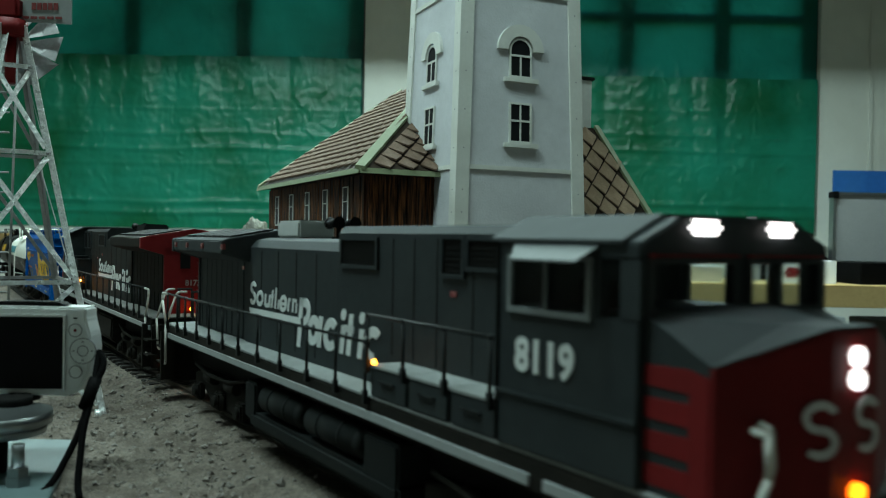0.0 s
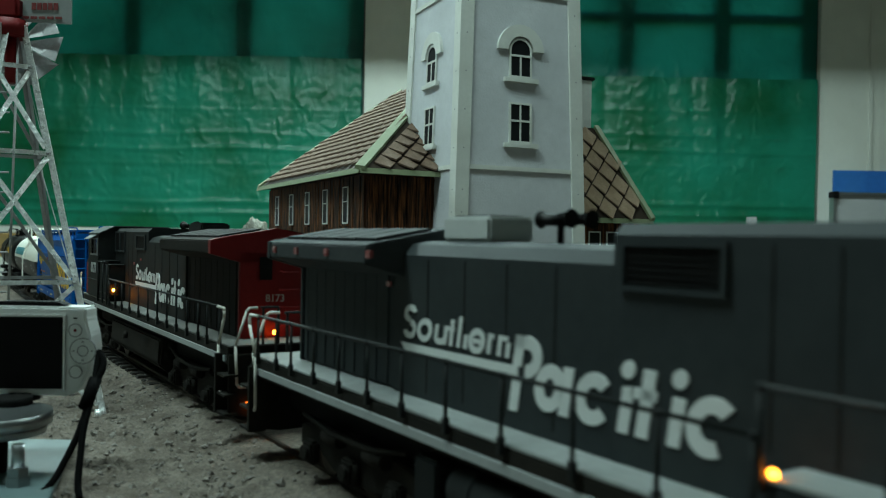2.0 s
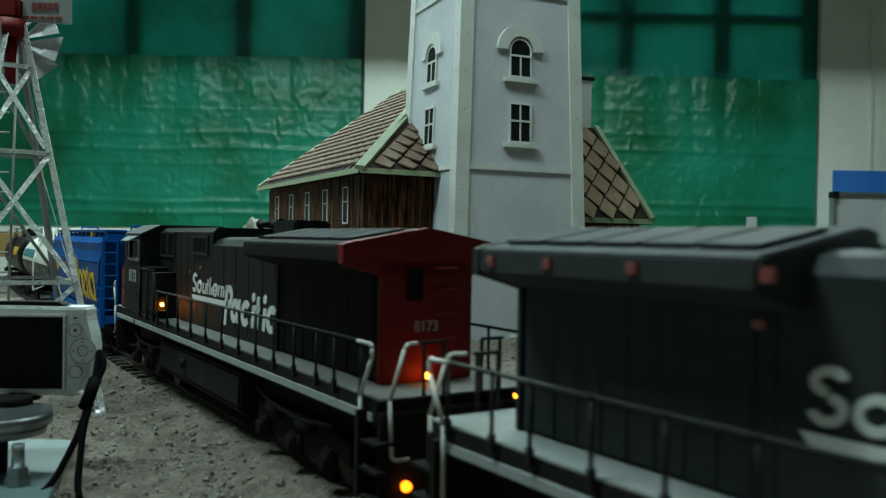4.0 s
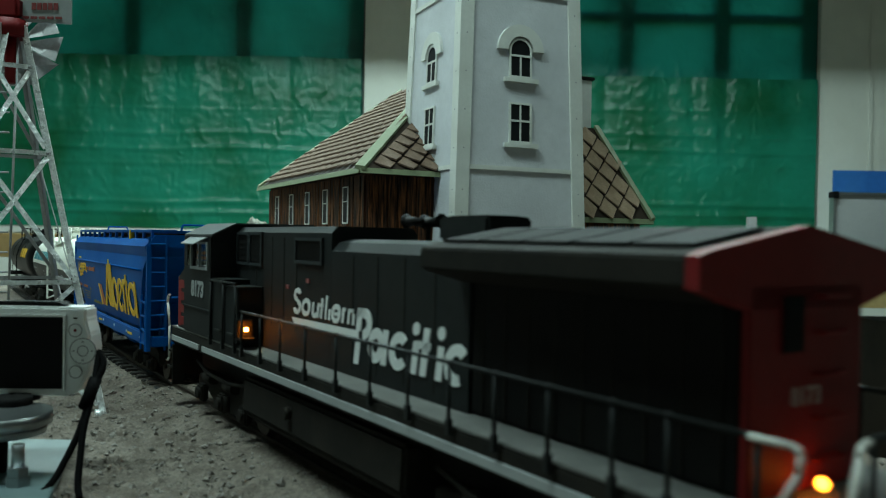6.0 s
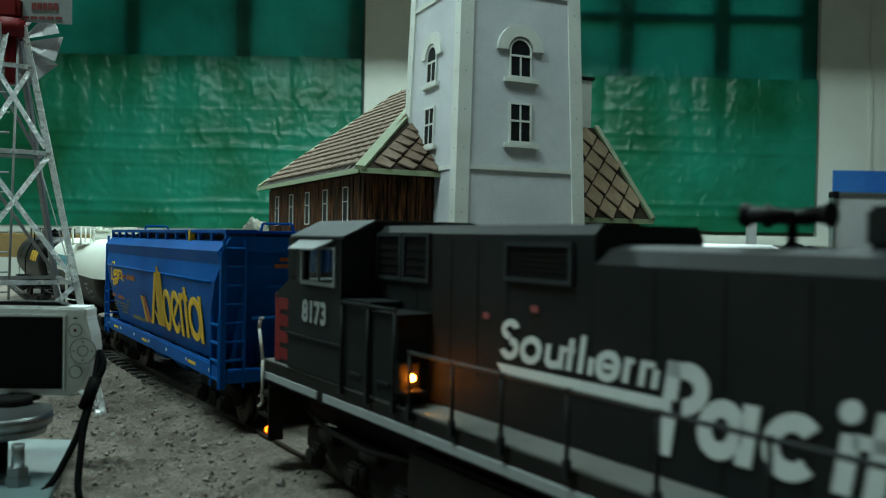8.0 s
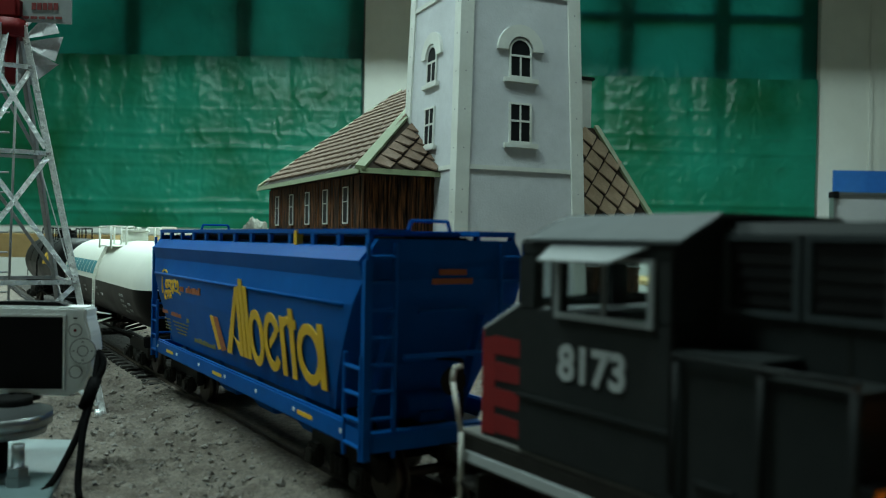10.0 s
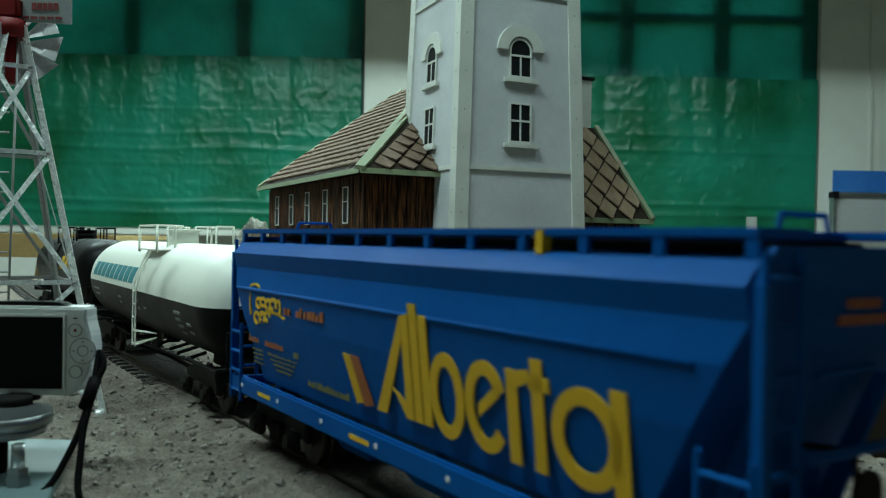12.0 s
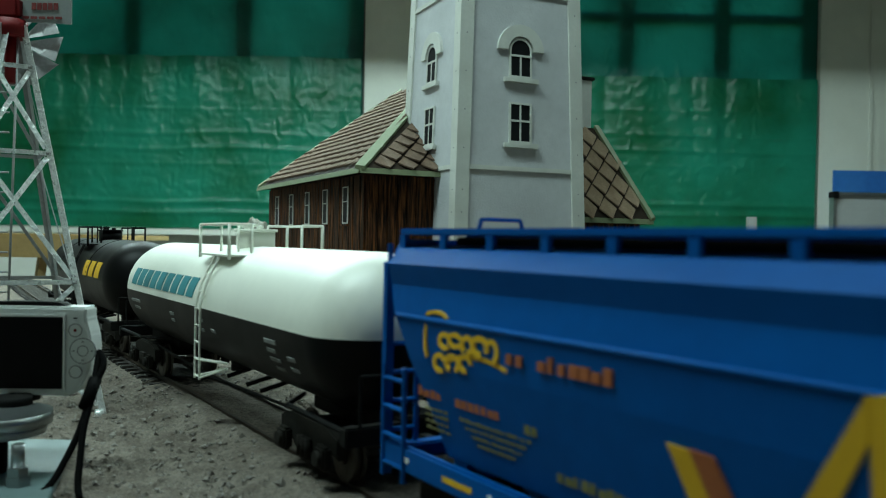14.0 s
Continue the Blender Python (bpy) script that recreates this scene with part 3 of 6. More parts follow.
def slab(bm, pts, thick):
    """A flat polygon in space given a thickness downwards."""
    n = (Vector(pts[1]) - Vector(pts[0])).cross(Vector(pts[2]) - Vector(pts[0])).normalized()
    if n.z < 0:
        n = -n
    a = [bm.verts.new(p) for p in pts]
    c = [bm.verts.new(Vector(p) - n * thick) for p in pts]
    k = len(pts)
    bm.faces.new(a)
    bm.faces.new(c[::-1])
    for i in range(k):
        bm.faces.new((a[i], a[(i + 1) % k], c[(i + 1) % k], c[i]))


def strip(bm, p, q, n, w, h):
    """A bar from p to q whose width lies across n."""
    p, q, n = Vector(p), Vector(q), Vector(n).normalized()
    d = (q - p).normalized()
    s = d.cross(n).normalized() * w / 2
    v = [bm.verts.new(x) for x in (p - s, p + s, p + s + n * h, p - s + n * h, q - s, q + s, q + s + n * h, q - s + n * h)]
    for f in ((0, 1, 2, 3), (4, 7, 6, 5), (0, 4, 5, 1), (1, 5, 6, 2), (2, 6, 7, 3), (3, 7, 4, 0)):
        bm.faces.new([v[i] for i in f])


def hip_house(nm, label, m, W, L, eave, ridge, run, tile_side, front, step, wall_in, windows, run_r=None, run_f=None, run_b=None):
    """A boarded house with a hipped shingle roof. x: along the front, y: back. run: plan length of each hip."""
    t = thing(nm, label, "model building", m)
    run_r = run if run_r is None else run_r
    run_f, run_b = run_f or run, run_b or run
    rx0, rx1, ry0, ry1 = run, W - run_r, run_f, L - run_b
    c = [Vector(p) for p in ((0, 0, eave), (W, 0, eave), (W, L, eave), (0, L, eave))]
    r = [Vector(p) for p in ((rx0, ry0, ridge), (rx1, ry0, ridge), (rx1, ry1, ridge), (rx0, ry1, ridge))]
    roof = NEW()
    for a, b2, p, q in ((c[0], c[1], r[1], r[0]), (c[1], c[2], r[2], r[1]), (c[2], c[3], r[3], r[2]), (c[3], c[0], r[0], r[3])):
        if (p - q).length < 0.003:
            slab(roof, [a, b2, (p + q) / 2], 0.004)
        else:
            slab(roof, [a, b2, p, q], 0.004)
    if rx1 - rx0 > 0.005:
        slab(roof, r, 0.004)
    roof_ob = part("roof", roof, M["darkwood"], t, "dark roof boarding")
    slope = math.hypot(run, ridge - eave)
    if tile_side:
        nrm = Vector((-(ridge - eave), 0, run)).normalized()
        up = Vector((run, 0, ridge - eave)).normalized()
        poly = [(0.012, 0.016), (L - 0.012, 0.016), (L - run_b - 0.004, slope), (run_f + 0.004, slope)]
        shingles(roof_ob, c[3] + nrm * 0.0005, Vector((0, -1, 0)), up, nrm, [(L - p[0], p[1]) for p in poly], step, "shingle")
    if front:
        nrm = Vector((0, -(ridge - eave), run_f)).normalized()
        up = Vector((0, run_f, ridge - eave)).normalized()
        slope = math.hypot(run_f, ridge - eave)
        poly = [(0.008, 0.008), (W - 0.008, 0.008), (W - run_r - 0.004, slope - .004), (run + 0.004, slope - .004)]
        # The wing's front tiles take the shingle tone with light painted in.
        shingles(roof_ob, c[0] + nrm * 0.0005, Vector((1, 0, 0)), up, nrm, poly, step * 1.18, "shingle", "shingle" if tile_side else "litshingle")
    for p, q in ((c[0], r[0]), (c[1], r[1]), (c[3], r[3])):
        b = NEW()
        strip(b, p, q, (0, -0.25, 1), 0.016, 0.006)
        part("hip_trim", b, M["greentrim"], roof_ob, "pale green hip board")
    for p, q, n in ((c[0], c[1], (0, -1, 0.3)), (c[3], c[0], (-1, 0, 0.3)), (c[1], c[2], (1, 0, 0.3))):
        b = NEW()
        strip(b, p + Vector((0, 0, -0.002)), q + Vector((0, 0, -0.002)), n, 0.009, 0.002)
        part("eave_board", b, M["greentrim"], roof_ob, "pale green eave board")
    # walls: a core and single boards with dark joints
    k = wall_in
    core = NEW()
    box(core, k, W - k, k, L - k, -0.006, eave - 0.003)
    wall = part("wall", core, M["wood"], t, "dark stained board wall")
    bw = 0.0165
    bmh = NEW()
    box(bmh, -bw / 2 + 0.0007, bw / 2 - 0.0007, -0.003, 0.0, -0.005, eave - 0.006, 0.0006)
    me = mesh_of("board", bmh, M["wood"])
    rnd = random.Random(5)
    n = int((L - 2 * k) / bw)
    for i in range(n):
        o = new("board", me)
        o.parent = wall
        o.matrix_basis = pose(k - rnd.uniform(0.0, 0.0012), L - k - (i + .5) * bw, 0, 0, 0, -90)
    n = int((W - 2 * k) / bw)
    for i in range(n):
        o = new("board", me)
        o.parent = wall
        o.matrix_basis = pose(k + (i + .5) * bw, k - rnd.uniform(0.0, 0.0012), 0)
    for wx, side in windows:
        f = (pose(wx, k - 0.004, 0) if side == "front" else pose(k - 0.004, wx, 0, 0, 0, -90)) @ pose(0, 0, eave - 0.052, 0, 0, 180)
        b = NEW()
        w, hh, fr = 0.0125, 0.031, 0.0022
        for q in ((-w, -w + fr, -hh, hh), (w - fr, w, -hh, hh), (-w + fr, w - fr, -hh, -hh + fr), (-w + fr, w - fr, hh - fr, hh), (-w + fr, w - fr, 0.005, 0.005 + fr * .8)):
            box(b, q[0], q[1], 0.0, 0.0020, q[2], q[3])
        o = part("window", b, M["towerwhite"], t, "narrow white-framed window")
        o.matrix_basis = f
        g = NEW()
        box(g, -w + .001, w - .001, -0.001, 0.0014, -hh + .001, hh - .001)
        part("pane", g, M["pane"], o, "dark glass")
        g = NEW()
        box(g, -w - .003, w + .003, 0.0, 0.005, -hh - .004, -hh - .0005)
        part("sill", g, M["wood"], o, "brown sill")
    return t


tower()
hip_house("model_church_nave", "dark boarded model house with brown diamond-shingle hip roof", NAVE, 0.355, 0.63, EAVE, RIDGE, 0.29, True, True, 0.034, 0.023,
          [(0.1117 + 0.106 * i, "side") for i in range(5)], 0.06, 0.318, 0.12)
WING = Matrix.Translation((0.062, 1.366, 0.004)) @ pose(0, 0, 0, 0, 0, TURN)
hip_house("model_side_wing", "low boarded wing with steep brown diamond-shingle roof", WING, 0.340, 0.36, 0.197, 0.3685, 0.0885, False, True, 0.034, 0.016,
          [(0.225, "front"), (0.262, "front"), (0.305, "front")], 0.066)


def chimney():
    t = thing("model_chimney", "white-painted model chimney with dark cap", "model chimney", Matrix.Translation((0.248, 1.60, 0.345)) @ pose(0, 0, 0, 0, 0, TURN))
    b = NEW()
    box(b, -0.022, 0.022, -0.022, 0.022, 0, 0.122, 0.001)
    part("shaft", b, M["towerwhite"], t)
    b = NEW()
    box(b, -0.026, 0.026, -0.026, 0.026, 0.122, 0.128, 0.001)
    part("cap", b, M["black"], t, "thin dark cap")
    b = NEW()
    rod(b, (0.0, 0, 0.128), (0.0, 0, 0.150), 0.004)
    rod(b, (0.0, 0, 0.150), (0.0, 0, 0.160), 0.008, r2=0.003)
    part("flue", b, M["red"], t, "small reddish flue")


chimney()
# ---- the train: seconds and metres run ----
TRAVEL = [(0.0, 0.0), (1.0, 0.1162), (2.0, 0.2312), (3.0, 0.3450), (5.5, 0.6395), (6.5, 0.7564), (7.5, 0.8720), (8.2, 0.9522),
          (10.5, 1.2183), (11.5, 1.3353), (12.5, 1.4514), (13.5, 1.5635), (14.0, 1.6195)]
CONSIST, WHEELS = [], []
WHEEL_R = 0.0155
HY = 0.0305  # half width of the engine hoods


def wheelset(parent, x, sign):
    b = NEW()
    rod(b, (0, -0.026, 0), (0, 0.026, 0), 0.003, 8)
    for s in (-1, 1):
        rod(b, (0, s * 0.021, 0), (0, s * 0.0265, 0), WHEEL_R, 28)
        rod(b, (0, s * 0.0195, 0), (0, s * 0.021, 0), WHEEL_R + 0.0022, 28)
        rod(b, (0, s * 0.0265, 0), (0, s * 0.0285, 0), 0.005, 12)
        for k in range(4):
            a = k * math.pi / 2
            rod(b, (0.009 * math.cos(a), s * 0.0262, 0.009 * math.sin(a)), (0.009 * math.cos(a), s * 0.0268, 0.009 * math.sin(a)), 0.0022, 6)
    o = part("wheelset", b, M["steel"], parent, "steel wheels on an axle")
    o.matrix_basis = pose(x, 0, RAIL_Z + WHEEL_R)
    WHEELS.append((o, x, sign))


def truck(parent, cx, axles, half, sign, material):
    """A bogie: two side frames, journal boxes, springs, bolster and its wheelsets."""
    b = NEW()
    z = RAIL_Z
    for s in (-1, 1):
        y0, y1 = (0.031, 0.037) if s > 0 else (-0.037, -0.031)
        poly = [(cx - half, z + 0.016), (cx - half, z + 0.029), (cx - half * .55, z + 0.034), (cx + half * .55, z + 0.034), (cx + half, z + 0.029), (cx + half, z + 0.016),
                (cx + half * .7, z + 0.019), (cx + half * .35, z + 0.009), (cx - half * .35, z + 0.009), (cx - half * .7, z + 0.019)]
        prism(b, poly, "y", y0, y1, 0.001)
    box(b, cx - 0.012, cx + 0.012, -0.031, 0.031, z + 0.018, z + 0.032, 0.001)
    tr = part("truck", b, material, parent, "dark weathered bogie frame")
    for s in (-1, 1):
        ye = s * 0.037
        for ax in axles:
            b = NEW()
            box(b, ax - 0.007, ax + 0.007, min(ye, ye + s * 0.006), max(ye, ye + s * 0.006), z + 0.009, z + 0.023, 0.0015)
            rod(b, (ax, ye + s * 0.005, z + 0.016), (ax, ye + s * 0.0085, z + 0.016), 0.0045, 10)
            part("axle_box", b, material, tr)
        for k in (-0.006, 0.0, 0.006):
            b = NEW()
            rod(b, (cx + k, ye + s * 0.002, z + 0.010), (cx + k, ye + s * 0.002, z + 0.022), 0.0026, 8)
            part("spring", b, material, tr)
    for ax in axles:
        wheelset(parent, ax, sign)


def coupler(parent, x, d, z=0.048):
    b = NEW()
    x0, x1 = sorted((x, x + d * 0.022))
    box(b, x0, x1, -0.004, 0.004, z - 0.004, z + 0.004, 0.001)
    x0, x1 = sorted((x + d * 0.018, x + d * 0.030))
    box(b, x0, x1, -0.007, 0.006, z - 0.006, z + 0.006, 0.002)
    part("coupler", b, M["dirty"], parent, "dark knuckle coupler")


def ring_shape(bm, cx, cz, rx, rz, w, y, th, a0=0.0, a1=2 * math.pi, n=20):
    """A flat ring or arc in the x, z plane."""
    prev = first = None
    for i in range(n + 1):
        a = a0 + (a1 - a0) * i / n
        q = [(cx + (rx + k * w) * math.cos(a), cz + (rz + k * w) * math.sin(a)) for k in (-.5, .5)]
        cur = [bm.verts.new((p[0], yy, p[1])) for p in q for yy in (y, y + th)]
        if prev:
            for i0, i1 in ((0, 1), (1, 3), (3, 2), (2, 0)):
                bm.faces.new((prev[i0], prev[i1], cur[i1], cur[i0]))
        prev = cur
    return bm


def bar(bm, x0, x1, z0, z1, y, th, lean=0.0):
    prism(bm, [(x0, z0), (x1, z0), (x1 + lean, z1), (x0 + lean, z1)], "y", min(y, y + th), max(y, y + th))


def emblem(parent, left, right_dir, side):
    """The railway's two-line mark in plain rings, arcs and bars. left: where it begins; right_dir: +1 or -1 along x."""
    y, th = side * (HY + 0.0002), side * 0.0004
    lean = 0.17

    def shape(q):
        kind, u, z = q[0], q[1], q[2]
        b = NEW()
        if kind == "bar":
            pts = [(u, z), (q[3], z), (q[3] + lean * (q[4] - z), q[4]), (u + lean * (q[4] - z), q[4])]
            prism(b, [(left + right_dir * p, h) for p, h in pts], "y", min(y, y + th), max(y, y + th))
        else:
            a0, a1 = (q[6], q[7]) if len(q) > 6 else (0.0, 2 * math.pi)
            if right_dir < 0:
                a0, a1 = math.pi - a1, math.pi - a0
            ring_shape(b, left + right_dir * u, z, q[3], q[4], q[5], y, th, a0, a1)
            for v in b.verts:
                v.co.x += right_dir * lean * (v.co.z - z)
        part("emblem_shape", b, M["white"], parent)
    lo, mid, hi = 0.1098, 0.1190, 0.1245
    w = 0.0031
    upper = [("arc", 0.0090, 0.1222, .0044, .0030, w, 0.3, 4.7), ("arc", 0.0086, 0.1142, .0046, .0034, w, -2.9, 1.6), ("ring", 0.0230, 0.1150, .0054, .0044, w),
             ("bar", 0.0322, 0.1128, 0.0351, mid), ("bar", 0.0398, lo, 0.0427, mid), ("arc", 0.0371, 0.1130, .0036, .0022, w, math.pi, 2 * math.pi), ("bar", 0.0450, lo, 0.0479, 0.1225), ("bar", 0.0435, 0.1168, 0.0500, mid),
             ("bar", 0.0515, lo, 0.0543, hi), ("bar", 0.0570, lo, 0.0598, 0.1165), ("ring", 0.0680, 0.1145, .0050, .0044, w), ("bar", 0.0650, 0.1133, 0.0710, 0.1155),
             ("bar", 0.0755, lo, 0.0783, mid), ("bar", 0.0783, 0.1168, 0.0812, mid), ("bar", 0.0832, lo, 0.0860, mid), ("bar", 0.0893, lo, 0.0921, 0.1165), ("bar", 0.0860, 0.1168, 0.0910, mid)]
    for q in upper:
        shape(q)
    b = NEW()
    prism(b, [(left + right_dir * p, h) for p, h in ((0.0, 0.1068), (0.004, 0.1026), (0.0985, 0.1026), (0.0985, 0.1072))], "y", min(y, y + th), max(y, y + th))
    part("emblem_stripe", b, M["white"], parent, "white stripe")
    # lower line, larger
    W = 0.0058
    zb, zt = 0.0915, 0.1110
    lower = [("bar", 0.0925, 0.0880, 0.0985, 0.1026), ("bar", 0.0949, 0.1073, 0.1010, 0.1205), ("arc", 0.1035, 0.1118, .0078, .0062, W, -1.45, 1.55), ("bar", 0.0965, 0.1150, 0.1050, 0.1205),
             ("ring", 0.1190, 0.1012, .0062, .0070, W), ("bar", 0.1245, zb, 0.1305, zt), ("arc", 0.1445, 0.1012, .0072, .0074, W, 0.75, 5.6), ("bar", 0.1570, zb, 0.1626, 0.1085), ("ring", 0.1624, 0.1148, .0017, .0017, 0.0034),
             ("bar", 0.1660, zb, 0.1718, 0.1160), ("bar", 0.1628, 0.1050, 0.1758, 0.1090), ("bar", 0.1805, zb, 0.1861, 0.1085), ("ring", 0.1862, 0.1148, .0017, .0017, 0.0034), ("arc", 0.1992, 0.1012, .0074, .0074, W, 0.75, 5.2)]
    for q in lower:
        shape(q)


def grille(parent, x0, x1, z0, z1, side, n, y=HY + 0.0002):
    b = NEW()
    t = 0.002
    ys = sorted((side * (y - 0.0005), side * (y + 0.0015)))
    for q in ((x0, x1, z0, z0 + t), (x0, x1, z1 - t, z1), (x0, x0 + t, z0 + t, z1 - t), (x1 - t, x1, z0 + t, z1 - t)):
        box(b, q[0], q[1], ys[0], ys[1], q[2], q[3])
    g = part("grille", b, M["grey"], parent)
    b = NEW()
    ys2 = sorted((side * (y - 0.001), side * (y + 0.0003)))
    box(b, x0 + t, x1 - t, ys2[0], ys2[1], z0 + t, z1 - t)
    part("opening", b, M["black"], g, "black opening")
    for i in range(n):
        zz = z0 + t + (z1 - z0 - 2 * t) * (i + .5) / n
        b = NEW()
        box(b, x0 + t, x1 - t, ys[0] + (0.0008 if side < 0 else 0), ys[1] - (0.0008 if side > 0 else 0), zz - 0.0006, zz + 0.0006)
        part("slat", b, M["black"], g)


def handrail(parent, xs, z0, z1, side, material, y=0.0515):
    b = NEW()
    rod(b, (xs[0], side * y, z1), (xs[-1], side * y, z1), 0.0009, 8)
    r = part("handrail", b, material, parent, "thin black handrail")
    for x in xs:
        b = NEW()
        rod(b, (x, side * y, z0 - 0.003), (x, side * y, z1), 0.0009, 8)
        rod(b, (x, side * y, z1 - 0.001), (x, side * y, z1 + 0.001), 0.0013, 8)
        box(b, x - 0.0013, x + 0.0013, side * y - 0.0012, side * y + 0.0012, z0 - 0.004, z0 + 0.003)
        part("stanchion", b, material, r)


def step_rail(parent, x, side, d, material):
    """A bent grab rail at a corner step; d: the end of the engine that it stands on."""
    b = NEW()
    y = side * 0.0525
    if d < 0:
        pts = [(x + 0.002, y, 0.1075), (x - 0.0125, y, 0.1075), (x - 0.0140, y, 0.1055), (x - 0.0135, y, 0.1005), (x - 0.0015, y, 0.0800), (x - 0.0010, y, 0.0470), (x - 0.0025, y, 0.0445), (x - 0.0085, y, 0.0455)]
    elif d == 2:
        pts = [(x - 0.004, y, 0.1075), (x + 0.001, y, 0.1060), (x + 0.002, y, 0.1000), (x - 0.005, y, 0.0800), (x - 0.005, y, 0.0520), (x + 0.001, y, 0.0490)]
    else:
        y = side * 0.041
        pts = [(x - 0.002, y, 0.1060), (x + 0.003, y, 0.1055), (x + 0.0035, y, 0.0930), (x + 0.0035, y * 1.14, 0.0845), (x + 0.0035, y * 1.16, 0.0620)]
    path_rod(b, pts, 0.00105, 8)
    part("grab_rail", b, material, parent, "cream bent grab rail")


def locomotive(side, second, sign):
    """A six-axle freight locomotive; +x is its cab end; side: the flank that bears the markings towards the layout's front."""
    lab = "dark grey model diesel locomotive with red rear end and amber lamps" if second else "dark grey model diesel locomotive with red nose and lit headlights"
    L = thing("model_locomotive", lab, "model locomotive")
    g = M["grey2"] if second else M["grey"]
    b = NEW()
    box(b, -0.290, 0.290, -0.030, 0.030, 0.046, 0.066, 0.002)
    part("underframe", b, M["black"], L, "black underframe")
    b = NEW()
    box(b, -0.311, 0.318, -0.0492, 0.0492, 0.0787, 0.0800, 0.0004)
    part("walkway", b, M["olddeck"] if second else M["deck"], L, "dusty grey walkway")
    for sd in (-1, 1):
        b = NEW()
        ys = sorted((sd * 0.0495, sd * 0.0508))
        box(b, -0.305, 0.222, ys[0], ys[1], 0.0680, 0.0722)
        part("walkway_edge", b, M["lightgrey"], L, "pale edge stripe")
        b = NEW()
        box(b, 0.231, 0.312, ys[0], ys[1], 0.0680, 0.0722)
        part("walkway_edge", b, M["lightgrey"], L, "pale edge stripe")
    b = NEW()
    box(b, -0.309, 0.316, -0.0496, 0.0496, 0.0655, 0.0786, 0.0008)
    part("side_sill", b, M["dirty"], L, "dark side sill")
    # long hood
    HX0, HX1 = (-0.123, 0.026) if second else (-0.148, 0.013)
    b = NEW()
    prism(b, [(-HY, 0.0801), (-HY, 0.152), (-HY + 0.005, 0.1575), (-0.016, 0.1595), (0.016, 0.1595), (HY - 0.005, 0.1575), (HY, 0.152), (HY, 0.0801)], "x", HX0, HX1)
    hood = part("long_hood", b, g, L)
    b = NEW()
    box(b, -0.271, HX0, -0.0290, 0.0290, 0.0801, 0.150, 0.0015)
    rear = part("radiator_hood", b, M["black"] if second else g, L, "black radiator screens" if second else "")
    for sd in (-1, 1):
        b = NEW()
        ys = sorted((sd * 0.0288, sd * 0.0295))
        box(b, -0.264, HX0 - 0.010, ys[0], ys[1], 0.100, 0.146)
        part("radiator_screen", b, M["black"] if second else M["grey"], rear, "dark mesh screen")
        for i in range(9):
            b = NEW()
            ys = sorted((sd * 0.0288, sd * 0.0297))
            xx = -0.264 + (HX0 + 0.254) * i / 8
            box(b, xx - 0.0005, xx + 0.0005, ys[0], ys[1], 0.082, 0.146)
            part("door_rib", b, M["dirty"] if second else g, rear)
    b = NEW()
    prism(b, [(-0.053, 0.147), (-0.053, 0.1565), (-0.048, 0.158), (0, 0.1665), (0.048, 0.158), (0.053, 0.1565), (0.053, 0.147), (0.0295, 0.1405), (-0.0295, 0.1405)], "x", -0.271, HX0 + 0.008, 0.0008)
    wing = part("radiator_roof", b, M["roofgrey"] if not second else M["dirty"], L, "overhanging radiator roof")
    b = NEW()
    for i in range(5):
        x0 = -0.264 + i * (HX0 + 0.269) / 5
        for sd in (-1, 1):
            prism(b, [(sd * 0.010, 0.1652), (sd * 0.044, 0.1590), (sd * 0.044, 0.1604), (sd * 0.010, 0.1664)], "x", x0, x0 + (HX0 + 0.269) / 5 - 0.003)
    part("fan_grille", b, M["grey2"] if not second else M["black"], wing, "row of dark roof grilles")
    for i in range(4 if not second else 0):
        b = NEW()
        x = -0.262 + i * 0.030 + i * i * 0.004
        box(b, x - 0.0024, x + 0.0024, side * 0.0530 - 0.0012, side * 0.0530 + 0.0012, 0.1500, 0.1542, 0.0004)
        part("marker_lens", b, M["redlens"], wing, "small red marker lens")
    # tall hood behind the cab
    b = NEW()
    prism(b, [(-HY, 0.0801), (-HY, 0.163), (-HY + 0.004, 0.1672), (HY - 0.004, 0.1672), (HY, 0.163), (HY, 0.0801)], "x", HX1 + 0.0002, 0.200)
    tall = part("engine_hood", b, g, L)
    openings = ((0.0375, 0.0810, 0.1430, 0.1600, 6), (0.1425, 0.1685, 0.1385, 0.1635, 5), (0.1700, 0.1965, 0.1385, 0.1635, 5)) if second else ((0.0175, 0.0640, 0.1430, 0.1610, 6), (0.1285, 0.1490, 0.1420, 0.1625, 6), (0.1500, 0.1820, 0.1460, 0.1620, 5))
    for x0, x1, z0, z1, n in openings:
        grille(tall, x0, x1, z0, z1, side, n)
    for x in [HX0 + (HX1 - HX0) * k / 5 for k in (1, 2, 3, 4)]:
        b = NEW()
        ys = sorted((side * (HY - 0.0002), side * (HY + 0.0003)))
        box(b, x - 0.0003, x + 0.0003, ys[0], ys[1], 0.084, 0.150)
        part("door_seam", b, M["dirty"], hood)
    for x in (0.080, 0.102, 0.124, 0.155):
        b = NEW()
        ys = sorted((side * (HY - 0.0002), side * (HY + 0.0003)))
        box(b, x - 0.0003, x + 0.0003, ys[0], ys[1], 0.098, 0.160)
        part("door_seam", b, M["dirty"], tall)
    # side lockers under the raised walkway ahead of the fuel tank
    for i, (x0, x1) in enumerate(((0.141, 0.168), (0.1695, 0.1995)) if second else ((0.092, 0.128), (0.130, 0.164), (0.166, 0.1995))):
        for sd in (-1, 1):
            b = NEW()
            ys = sorted((sd * (HY + 0.0002), sd * 0.0495))
